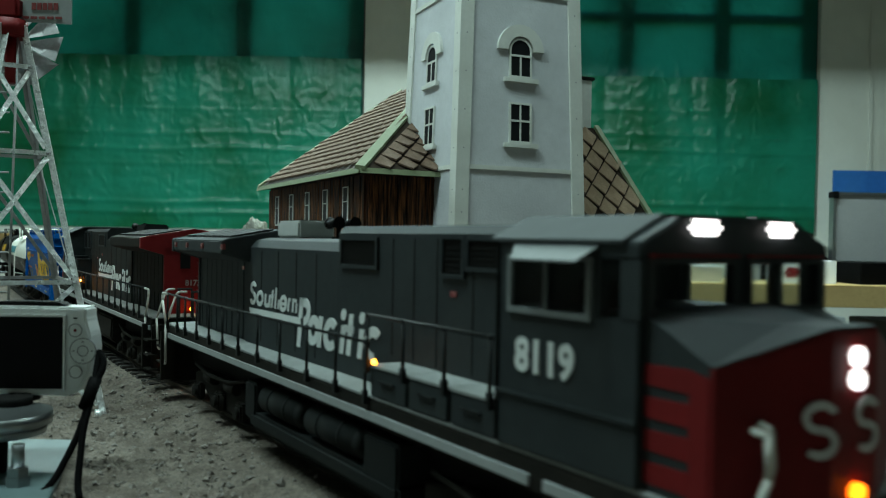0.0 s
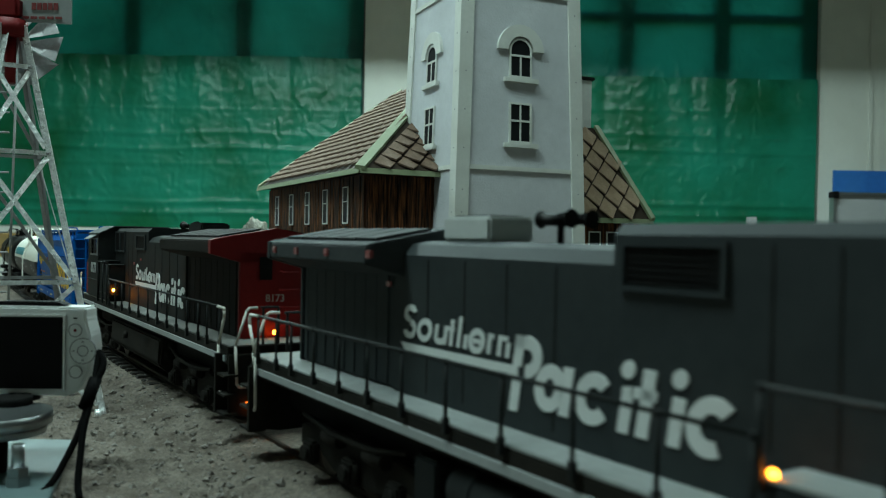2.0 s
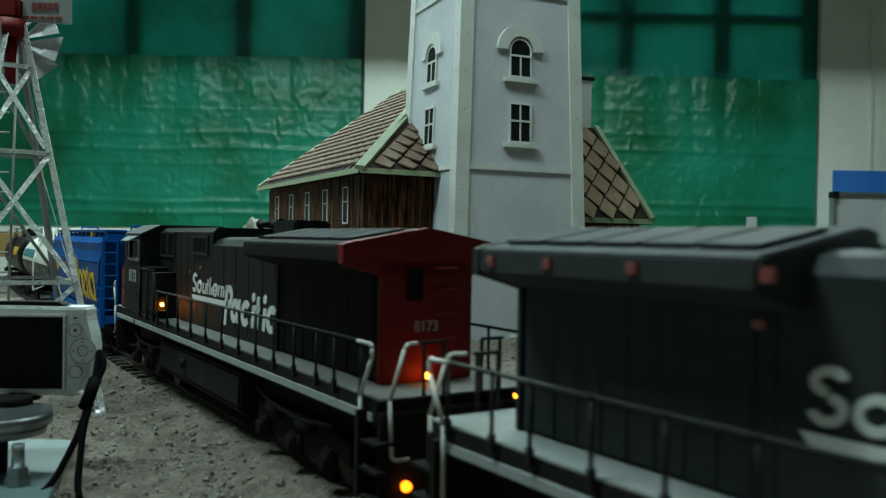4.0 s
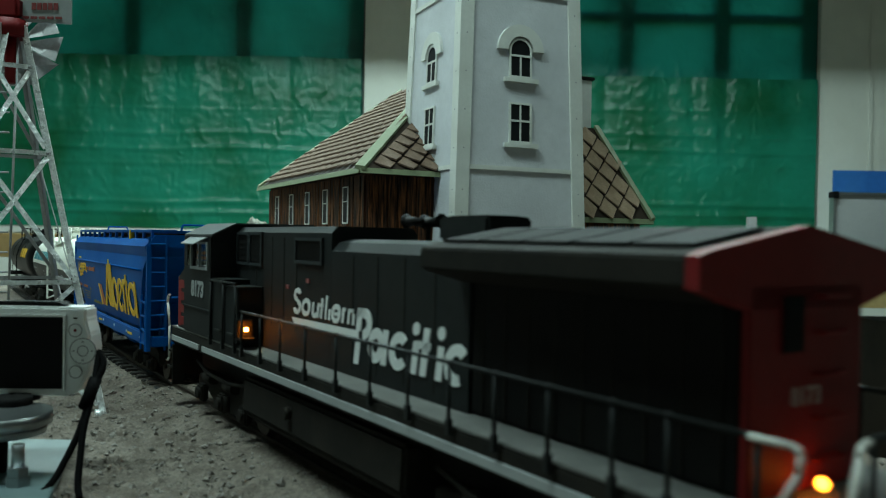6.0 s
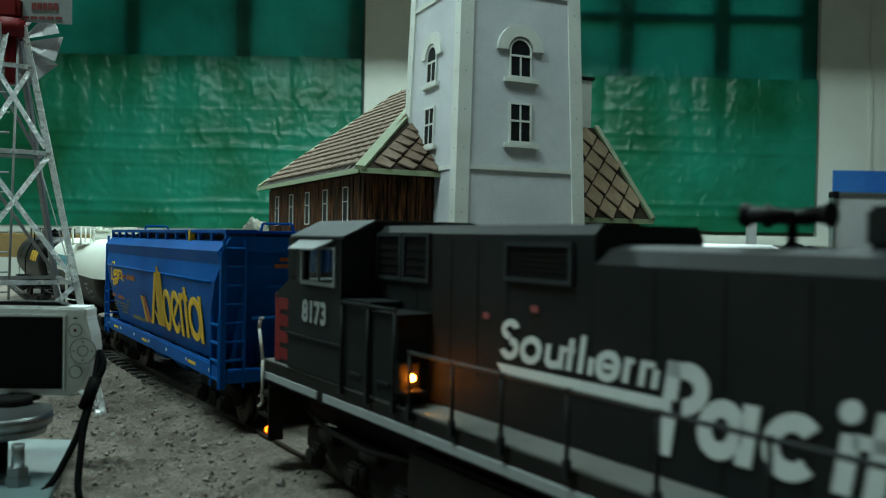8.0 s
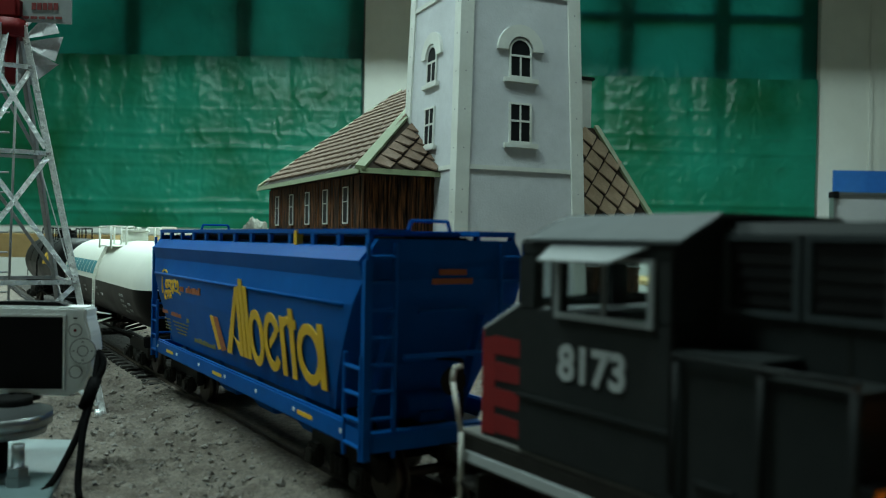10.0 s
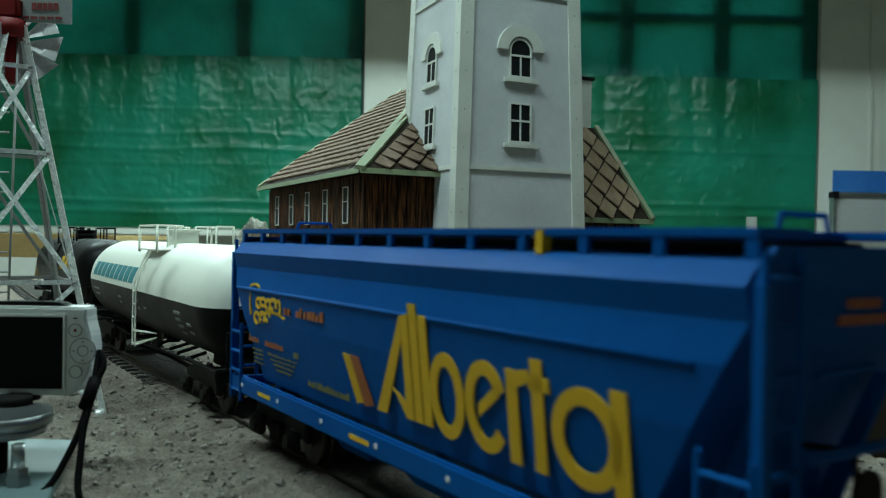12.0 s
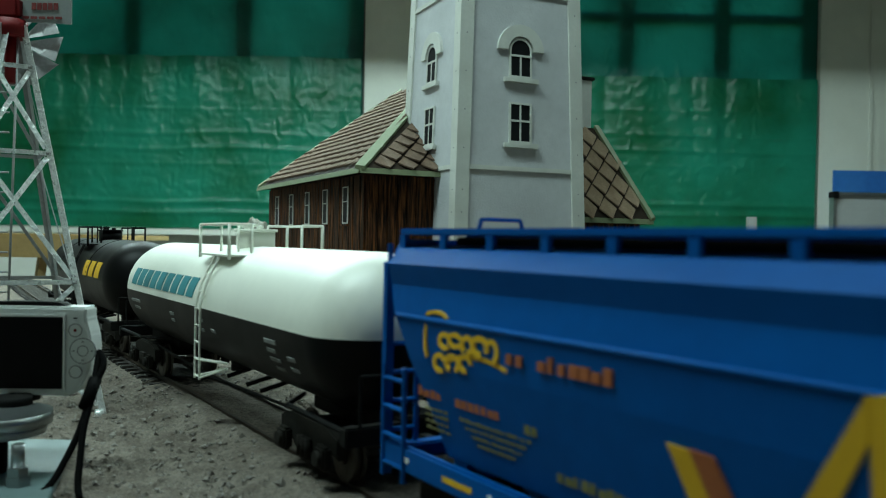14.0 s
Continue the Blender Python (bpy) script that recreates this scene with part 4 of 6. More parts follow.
            top = (0.1225, 0.1265)[i] if second else 0.0950
            box(b, x0, x1, ys[0], ys[1], 0.0801, top, 0.0008)
            lk = part("locker", b, g, L)
            if sd == side:
                b = NEW()
                ys = sorted((sd * (HY + 0.0002), sd * 0.0500))
                box(b, x0 - .0005, x1 + .0005, ys[0], ys[1], top, top + 0.0012)
                part("locker_lid", b, M["grey2"] if second else M["deck"], lk, "dark grey top" if second else "light grey top")
                b = NEW()
                ys = sorted((sd * 0.0494, sd * 0.0508))
                box(b, (x0 + x1) / 2 - 0.007, (x0 + x1) / 2 + 0.007, ys[0], ys[1], 0.0880, 0.0895)
                part("latch", b, M["rod"], lk)
    # cab: a shell with real window openings
    b = NEW()
    box(b, 0.200, 0.277, -0.050, 0.050, 0.0801, 0.1350, 0.0008)
    cab = part("cab", b, g, L)
    b = NEW()
    prism(b, [(-0.050, 0.1546), (-0.050, 0.1605), (-0.032, 0.1690), (0.032, 0.1690), (0.050, 0.1605), (0.050, 0.1546)], "x", 0.200, 0.277, 0.0008)
    part("cab_top", b, g, cab)
    b = NEW()
    box(b, 0.200, 0.203, -0.050, 0.050, 0.1350, 0.1546)
    part("cab_rear_wall", b, g, cab)
    for sd in (-1, 1):
        for x0, x1 in ((0.203, 0.209), (0.254, 0.2585), (0.2680, 0.277)):
            b = NEW()
            ys = sorted((sd * 0.0455, sd * 0.0500))
            box(b, x0, x1, ys[0], ys[1], 0.1350, 0.1546)
            part("cab_post", b, g, cab)
    b = NEW()
    box(b, 0.2735, 0.277, -0.004, 0.004, 0.1350, 0.1546)
    part("cab_post", b, g, cab)
    b = NEW()
    box(b, 0.225, 0.238, -0.030, -0.018, 0.1350, 0.1460, 0.001)
    part("cab_seat", b, M["black"], cab, "dark seat back")
    b = NEW()
    prism(b, [(-0.0515, 0.1600), (-0.0515, 0.1612), (-0.0325, 0.1703), (0.0325, 0.1703), (0.0515, 0.1612), (0.0515, 0.1600), (0.032, 0.1691), (-0.032, 0.1691)], "x", 0.197, 0.270)
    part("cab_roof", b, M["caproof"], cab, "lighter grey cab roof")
    def crown(x, zs, zm):
        return [(x, y, z) for y, z in ((-0.047, 0.0801), (-0.047, zs), (-0.012, zm), (0.012, zm), (0.047, zs), (0.047, 0.0801))]

    def loft(rings):
        b = NEW()
        vs = [[b.verts.new(p) for p in r] for r in rings]
        for p, q in zip(vs, vs[1:]):
            for i in range(6):
                b.faces.new((p[i], p[(i + 1) % 6], q[(i + 1) % 6], q[i]))
        b.faces.new(vs[0])
        b.faces.new(vs[-1][::-1])
        return b
    nose = part("nose", loft([crown(0.2771, 0.1368, 0.1395), crown(0.3030, 0.1238, 0.1352)]), g, L)

    def front(k):
        """Outline of the vee-shaped nose front, drawn in by k."""
        out = [(0.3045, -0.047 + k), (0.3190, -0.012), (0.3190, 0.012), (0.3045, 0.047 - k)]
        tops = (0.1236 - k, 0.1350 - k, 0.1350 - k, 0.1236 - k)
        return [(x + k * .6, y, 0.0801) for x, y in out], [(x + k * .6, y, z) for (x, y), z in zip(out, tops)]
    b = NEW()
    lo, hi = front(0)
    back = [(0.3032, -0.047, 0.0801), (0.3032, 0.047, 0.0801), (0.3032, 0.047, 0.1236), (0.3032, 0.012, 0.1350), (0.3032, -0.012, 0.1350), (0.3032, -0.047, 0.1236)]
    lo_in, hi_in = front(0.0016)
    v = {p: b.verts.new(p) for p in [*lo, *hi, *hi_in, *lo_in, *back]}

    def face(*ps):
        b.faces.new([v[p] for p in ps])
    for i in range(3):
        face(lo_in[i], lo_in[i + 1], hi_in[i + 1], hi_in[i])
        face(hi_in[i], hi_in[i + 1], hi[i + 1], hi[i])
    face(lo[0], lo_in[0], hi_in[0], hi[0])
    face(lo[3], hi[3], hi_in[3], lo_in[3])
    face(back[0], lo[0], hi[0], back[5])
    face(back[1], back[2], hi[3], lo[3])
    face(*back)
    part("nose_front", b, M["red"], nose, "deep red nose front")
    b = NEW()
    rear, fore = [back[5], back[4], back[3], back[2]], [(p[0] + 0.0006, p[1], p[2]) for p in hi]
    rows = [[b.verts.new((p[0], p[1], p[2] + dz)) for p in row] for row in (rear, fore) for dz in (-0.0004, 0.0004)]
    for r0, r1 in ((0, 1), (1, 3), (3, 2), (2, 0)):
        for i in range(3):
            b.faces.new((rows[r0][i], rows[r0][i + 1], rows[r1][i + 1], rows[r1][i]))
    for i in (0, 3):
        b.faces.new([rows[k][i] for k in (0, 1, 3, 2)])
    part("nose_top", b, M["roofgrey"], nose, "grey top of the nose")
    for sd in (-1, 1):
        b = NEW()
        ys = sorted((sd * 0.0466, sd * 0.0474))
        prism(b, [(0.2955, 0.0815), (0.3030, 0.0815), (0.3030, 0.1200), (0.2955, 0.1217)], "y", ys[0], ys[1])
        part("red_panel", b, M["red"], nose, "red panel behind the nose front")
        for k in range(4):
            zc = 0.1180 - 0.0105 * k
            b = NEW()
            prism(b, [(0.2740, zc - .0020), (0.2752, zc - .0033), (0.2954, zc - .0037), (0.2954, zc + .0037), (0.2752, zc + .0033), (0.2740, zc + .0020)], "y", ys[0], ys[1])
            part("red_stripe", b, M["red"], nose, "red speed stripe")
    # windscreens and their red brow
    for y0, y1 in ((-0.0455, -0.004), (0.004, 0.0455)):
        b = NEW()
        box(b, 0.2752, 0.2762, y0, y1, 0.1372, 0.1546)
        part("windscreen", b, M["clear"], cab, "clear windscreen").visible_shadow = False
        b = NEW()
        for q in ((y0 - .0015, y1 + .0015, 0.1366, 0.1382), (y0 - .0015, y0 + .001, 0.1382, 0.1535), (y1 - .001, y1 + .0015, 0.1382, 0.1535), (y0 - .0015, y1 + .0015, 0.1535, 0.1550)):
            box(b, 0.2766, 0.2782, q[0], q[1], q[2], q[3])
        part("windscreen_frame", b, M["roofgrey"], cab, "grey windscreen frame")
        b = NEW()
        box(b, 0.2768, 0.2790, y0 - .001, y1 + .001, 0.1558, 0.1566)
        part("brow", b, M["red"], cab, "thin red brow strip")
        yc = (y0 + y1) / 2
        if not second:
            b = NEW()
            yl = 0.0205 if yc > 0 else -0.0205
            box(b, 0.2768, 0.2782, yl - 0.0072, yl + 0.0072, 0.1632, 0.1684, 0.0022)
            part("number_lamp", b, M["headlight"], cab, "lit white lamp")
    b = NEW()
    for k, zc in enumerate((0.1262, 0.1190)):
        rod(b, (0.3185, 0.0, zc), (0.3215, 0.0, zc), 0.0031, 20)
    part("headlights", b, M["headlight"] if not second else M["lightgrey"], nose, "pair of round headlights")
    b = NEW()
    rod(b, (0.3190, 0.0005, 0.0842), (0.3225, 0.0005, 0.0842), 0.0028, 14)
    part("pilot_lamp", b, M["ditch"] if not second else M["redlens"], nose, "amber lamp low on the nose")
    # nose mark: two plain curved shapes
    for px, yc, turn in ((0.3195, -0.0165, 67.5), (0.3208, 0.0060, 90)):
        b = NEW()
        ring_shape(b, 0, 0.0, 0.0075, 0.0048, 0.0032, 0, 0.0006, 0.4, 4.9)
        ring_shape(b, 0, -0.0096, 0.0075, 0.0048, 0.0032, 0, 0.0006, -2.4, 1.6)
        o = part("nose_mark", b, M["boxwhite"], nose, "white curved mark")
        o.matrix_basis = pose(px, yc, 0.1085, 0, 0, turn) @ Matrix.Diagonal((0.66, 1, 0.80, 1))
    b = NEW()
    path_rod(b, [(0.3120, side * 0.036, 0.1075), (0.3150, side * 0.0345, 0.1060), (0.3160, side * 0.0345, 0.0950), (0.3145, side * 0.0400, 0.0830)], 0.0011)
    part("nose_grab_rail", b, M["whiterod"], nose, "cream grab rail")
    # side window with frame and sunshade
    for sd in (-1, 1):
        b = NEW()
        ys = sorted((sd * 0.0497, sd * 0.0515))
        for q in ((0.208, 0.255, 0.1328, 0.1350), (0.208, 0.255, 0.1535, 0.1550), (0.208, 0.2102, 0.1350, 0.1535), (0.2528, 0.255, 0.1350, 0.1535), (0.2300, 0.2308, 0.1350, 0.1535)):
            box(b, q[0], q[1], ys[0], ys[1], q[2], q[3])
        win = part("cab_window", b, M["midgrey"], cab, "pale grey window frame")
        b = NEW()
        ys = sorted((sd * 0.0485, sd * 0.0493))
        box(b, 0.209, 0.254, ys[0], ys[1], 0.1352, 0.1544)
        part("pane", b, M["clear"], win, "clear pane").visible_shadow = False
        b = NEW()
        rim = [[b.verts.new((x, sd * y, z + dz)) for x, y, z in ((0.2110, 0.0503, 0.1585), (0.2580, 0.0503, 0.1585), (0.2560, 0.0590, 0.1530), (0.2200, 0.0590, 0.1530))] for dz in (0, 0.0008)]
        b.faces.new(rim[0])
        b.faces.new(rim[1])
        for i in range(4):
            b.faces.new((rim[0][i], rim[0][(i + 1) % 4], rim[1][(i + 1) % 4], rim[1][i]))
        part("sunshade", b, M["midgrey"], cab, "pale grey sloping sunshade")
        b = NEW()
        ys = sorted((sd * 0.0496, sd * 0.0504))
        box(b, 0.2586, 0.2679, ys[0] - (0.0006 if sd > 0 else -0.0006), ys[1] - (0.0006 if sd > 0 else -0.0006), 0.1351, 0.1545)
        part("quarter_window", b, M["clear"], cab, "clear quarter window").visible_shadow = False
        b = NEW()
        ys = sorted((sd * 0.0496, sd * 0.0512))
        box(b, 0.2005, 0.2765, ys[0], ys[1], 0.1008, 0.1022)
        part("cab_ledge", b, g, cab)
        b = NEW()
        ys = sorted((sd * 0.0496, sd * 0.0510))
        box(b, 0.2005, 0.2015, ys[0], ys[1], 0.0815, 0.1590)
        part("door_seam", b, M["black"], cab)
    # number in relief, mark and placards on the flank
    flip = 0 if side < 0 else 180
    nx = 0.2130 if side < 0 else 0.2530
    words("road_number", "8173" if second else "8119", 0.0172, pose(nx, side * 0.0506, 0.1112, 90, 0, flip), M["white"] if not second else M["lightgrey"], cab, "white road number" if not second else "dusty road number", 0.98, 0.0002, 0.0006)
    emblem(L, -0.1405 if side < 0 else 0.0858, 1 if side < 0 else -1, side)
    for x, z in ((0.0945, 0.1266), (0.0607, 0.1322)) if second else ((0.139, 0.1345), (-0.155, 0.136)):
        b = NEW()
        ys = sorted((side * HY, side * (HY + 0.0006)))
        box(b, x - 0.0024, x + 0.0024, ys[0], ys[1], z - 0.0014, z + 0.0014)
        part("placard", b, M["redlens"], tall, "small pale red placard")
    # roof gear
    b = NEW()
    ex0, ex1 = (-0.1128, -0.0690) if second else (-0.1285, -0.0880)
    box(b, ex0, ex1, -0.014, 0.014, 0.1596, 0.1722, 0.0015)
    st = part("exhaust_housing", b, M["palegrey"] if not second else M["grey2"], hood, "pale grey exhaust housing" if not second else "")
    b = NEW()
    box(b, ex0 + 0.005, ex1 - 0.005, -0.010, 0.010, 0.1722, 0.1727)
    part("exhaust_outlet", b, M["black"], st, "black opening")
    b = NEW()
    hx = -0.036 if second else -0.052
    rod(b, (hx, 0, 0.1590), (hx, 0, 0.1690), 0.0017)
    box(b, hx - 0.004, hx + 0.004, -0.007, 0.007, 0.1672, 0.1690, 0.0006)
    for yy, d in ((-0.006, 1), (0.0, -1), (0.006, 1)):
        rod(b, (hx - d * 0.004, yy, 0.1704), (hx + d * 0.012, yy, 0.1704), 0.0012, 10, 0.0032)
        rod(b, (hx + d * 0.012, yy, 0.1704), (hx + d * 0.014, yy, 0.1704), 0.0032, 10, 0.0044)
    part("horn", b, M["black"], hood, "black air horn")
    # rails round the walkway
    xs = [-0.294, -0.262, -0.238, -0.205, -0.172, -0.139, -0.104, -0.066, -0.026, 0.016, 0.055, 0.090] + ([0.126] if second else [])
    for sd in (-1, 1):
        handrail(L, xs, 0.080, 0.1075, sd, M["rod"])
        handrail(L, [0.141, 0.168, 0.198] if second else [0.092, 0.128, 0.164, 0.198], 0.0805 if second else 0.0962, 0.1260 if second else 0.1215, sd, M["rod"])
        step_rail(L, -0.294, sd, -1, M["whiterod"])
        step_rail(L, 0.316, sd, 2 if second else 1, M["whiterod"])
        b = NEW()
        for zz in (0.058, 0.044, 0.030):
            box(b, -0.318, -0.298, sd * 0.050 - 0.005, sd * 0.050 + 0.005, zz, zz + 0.0016)
        box(b, -0.300, -0.297, sd * 0.050 - 0.006, sd * 0.050 + 0.006, 0.030, 0.0735)
        part("corner_steps", b, M["dirty"], L)
        b = NEW()
        for zz in (0.058, 0.044, 0.030):
            box(b, 0.300, 0.3160, sd * 0.048 - 0.005, sd * 0.048 + 0.005, zz, zz + 0.0016)
        box(b, 0.298, 0.2995, sd * 0.048 - 0.005, sd * 0.048 + 0.005, 0.030, 0.0650)
        part("corner_steps", b, M["dirty"], L)
    for sd in (-1, 1):
        b = NEW()
        path_rod(b, [(-0.311, sd * 0.026, 0.1075), (-0.311, sd * 0.012, 0.1075), (-0.311, sd * 0.012, 0.080)], 0.0010)
        part("end_rail", b, M["rod"], L)
        b = NEW()
        path_rod(b, [(-0.311, sd * 0.024, 0.1075), (-0.311, sd * 0.024, 0.080)], 0.0010)
        part("end_post", b, M["rod"], L)
    for sd in (-1, 1):
        b = NEW()
        path_rod(b, [(-0.3125, sd * 0.029, 0.1075), (-0.3145, sd * 0.036, 0.1075), (-0.3155, sd * 0.0385, 0.1050), (-0.3160, sd * 0.0465, 0.0800), (-0.3160, sd * 0.0450, 0.0520), (-0.3160, sd * 0.0430, 0.0500), (-0.3160, sd * 0.0350, 0.0500)], 0.00105, 8)
        part("end_grab_rail", b, M["whiterod"], L, "cream bent grab rail")
    b = NEW()
    prism(b, [(-0.050, 0.030), (-0.050, 0.0735), (0.050, 0.0735), (0.050, 0.030), (0.030, 0.026), (-0.030, 0.026)], "x", -0.314, -0.309, 0.001)
    part("rear_pilot", b, M["dirty"], L, "dark rear pilot plate")
    b = NEW()
    prism(b, [(-0.040, 0.036), (-0.048, 0.0735), (0.048, 0.0735), (0.040, 0.036), (0.0, 0.032)] if second else [(-0.050, 0.026), (-0.050, 0.0735), (0.050, 0.0735), (0.050, 0.026), (0.0, 0.020)], "x", 0.3165, 0.3205, 0.001)
    part("front_pilot", b, M["dirty"], L, "dark front pilot plate")
    # rear end of the hood
    b = NEW()
    box(b, -0.2745, -0.2712, -0.0302, 0.0302, 0.0802, 0.1480, 0.0006)
    end = part("hood_end", b, M["red"] if second else g, L, "deep red hood end" if second else "")
    b = NEW()
    prism(b, [(-0.0535, 0.1465), (-0.0535, 0.1568), (-0.048, 0.1584), (0, 0.1669), (0.048, 0.1584), (0.0535, 0.1568), (0.0535, 0.1465), (0.0305, 0.1400), (-0.0305, 0.1400)], "x", -0.2745, -0.2705 if not second else -0.2690)
    part("roof_end", b, M["red"] if second else M["grey"], end, "deep red roof end" if second else "")
    b = NEW()
    box(b, -0.2756, -0.2745, 0.004, 0.014, 0.1260, 0.1440)
    part("louvre", b, M["black"], end, "dark vertical louvre")
    for zz in (0.090, 0.104, 0.118, 0.132, 0.144):
        b = NEW()
        path_rod(b, [(-0.2745, -0.018, zz), (-0.2775, -0.017, zz), (-0.2775, -0.004, zz), (-0.2745, -0.003, zz)], 0.0008)
        part("grab_iron", b, M["red"] if second else g, end)
    if second:
        words("road_number", "8173", 0.0085, pose(-0.2746, 0.009, 0.1085, 90, 0, -90), M["lightgrey"], end, "small white road number", 0.95, 0.0002, 0.0001)
        b = NEW()
        bmesh.ops.create_uvsphere(b, u_segments=12, v_segments=8, radius=0.0020, matrix=Matrix.Translation((-0.2830, 0.004, 0.0850)))
        part("end_lamp", b, M["lowamber"], end, "lit amber lamp")
        b = NEW()
        bmesh.ops.create_uvsphere(b, u_segments=12, v_segments=8, radius=0.0015, matrix=Matrix.Translation((0.1335, side * 0.0455, 0.0940)))
        part("walkway_lamp", b, M["amber"], L, "lit amber lamp")
        # Added plate keeps the lamp's glow off the locker, with a ledge below.
        b = NEW()
        ys = sorted((side * 0.0400, side * 0.0515))
        box(b, 0.1355, 0.1408, ys[0], ys[1], 0.0875, 0.1010, 0.0004)
        box(b, 0.1290, 0.1408, ys[0], ys[1], 0.0868, 0.0882)
        part("lamp_bracket", b, M["black"], L, "black plate and ledge added to shield the locker from the lamp")
        b = NEW()
        rod(b, (-0.3145, side * 0.036, 0.036), (-0.3165, side * 0.036, 0.036), 0.0028, 10)
        part("step_lamp", b, M["ditch"], L, "lit amber step lamp")
        b = NEW()
        rod(b, (0.3135, side * 0.046, 0.033), (0.3165, side * 0.046, 0.033), 0.0024, 10)
        part("step_lamp", b, M["ditch"], L, "lit amber step lamp")
    else:
        b = NEW()
        bmesh.ops.create_uvsphere(b, u_segments=12, v_segments=8, radius=0.0013, matrix=Matrix.Translation((0.0945, side * 0.0488, 0.0976)))
        part("walkway_lamp", b, M["lowamber"], L, "lit amber lamp")
        b = NEW()
        bmesh.ops.create_uvsphere(b, u_segments=12, v_segments=8, radius=0.0013, matrix=Matrix.Translation((-0.2780, side * 0.026, 0.0935)))
        part("end_lamp", b, M["lowamber"], end, "lit amber lamp")
    # tanks
    if second:
        b = NEW()
        prism(b, [(-0.046, 0.0605), (-0.047, 0.036), (-0.036, 0.027), (0.036, 0.027), (0.047, 0.036), (0.046, 0.0605)], "x", -0.092, 0.136, 0.002)
        ft = part("fuel_tank", b, M["dirty"], L, "long dull grey fuel tank")
        b = NEW()
        rod(b, (0.05, side * 0.046, 0.050), (0.05, side * 0.051, 0.050), 0.004, 12)
        part("filler_cap", b, M["dirty"], ft)
    else:
        for x0, x1 in ((-0.072, -0.004), (0.004, 0.076)):
            for sd in (-1, 1):
                b = NEW()
                rod(b, (x0 + .004, sd * 0.040, 0.051), (x1 - .004, sd * 0.040, 0.051), 0.0095, 20)
                rod(b, (x0, sd * 0.040, 0.051), (x0 + .004, sd * 0.040, 0.051), 0.006, 20, 0.0095)
                rod(b, (x1 - .004, sd * 0.040, 0.051), (x1, sd * 0.040, 0.051), 0.0095, 20, 0.006)
                for k in (0.3, 0.7):
                    xx = x0 + (x1 - x0) * k
                    rod(b, (xx - .001, sd * 0.040, 0.051), (xx + .001, sd * 0.040, 0.051), 0.0101, 20)
                part("air_reservoir", b, M["grey2"], L, "dark grey cylindrical air reservoir")
        b = NEW()
        prism(b, [(-0.049, 0.040), (-0.049, 0.030), (-0.036, 0.022), (0.036, 0.022), (0.049, 0.030), (0.049, 0.040)], "x", -0.085, 0.120, 0.002)
        part("fuel_tank", b, M["grey2"], L, "grey fuel tank")
        for x0, x1 in ((0.082, 0.118), (-0.098, -0.078)):
            b = NEW()
            box(b, x0, x1, -0.048, 0.048, 0.034, 0.060, 0.0015)
            part("equipment_box", b, M["grey2"], L)
    for cx, d in ((-0.180, -1), (0.200, 1)):
        truck(L, cx, [cx - 0.052, cx, cx + 0.052], 0.074, sign, M["dirty"])
        for sd in (-1, 1):
            b = NEW()
            path_rod(b, [(cx - 0.060, sd * 0.041, 0.052), (cx - 0.02, sd * 0.043, 0.048), (cx + 0.03, sd * 0.043, 0.049), (cx + 0.065, sd * 0.041, 0.055)], 0.0016)
            part("brake_pipe", b, M["dirty"], L)
            for x0 in (cx - 0.030, cx + 0.022):
                b = NEW()
                rod(b, (x0, sd * 0.040, 0.045), (x0 + 0.020, sd * 0.040, 0.045), 0.0045, 12)
                part("brake_cylinder", b, M["dirty"], L)
    coupler(L, -0.314, -1)
    coupler(L, 0.3205, 1)
    return L


def ladder(parent, p0, p1, across, n, r, material, label=""):
    """Two stiles between p0 and p1, set apart by the vector across, with n rungs."""
    p0, p1, a = Vector(p0), Vector(p1), Vector(across)
    b = NEW()
    for o in (Vector(), a):
        rod(b, p0 + o, p1 + o, r, 6)
    for i in range(n):
        q = p0 + (p1 - p0) * (i + .5) / n
        rod(b, q, q + a, r * .9, 6)
    return part("ladder", b, material, parent, label)


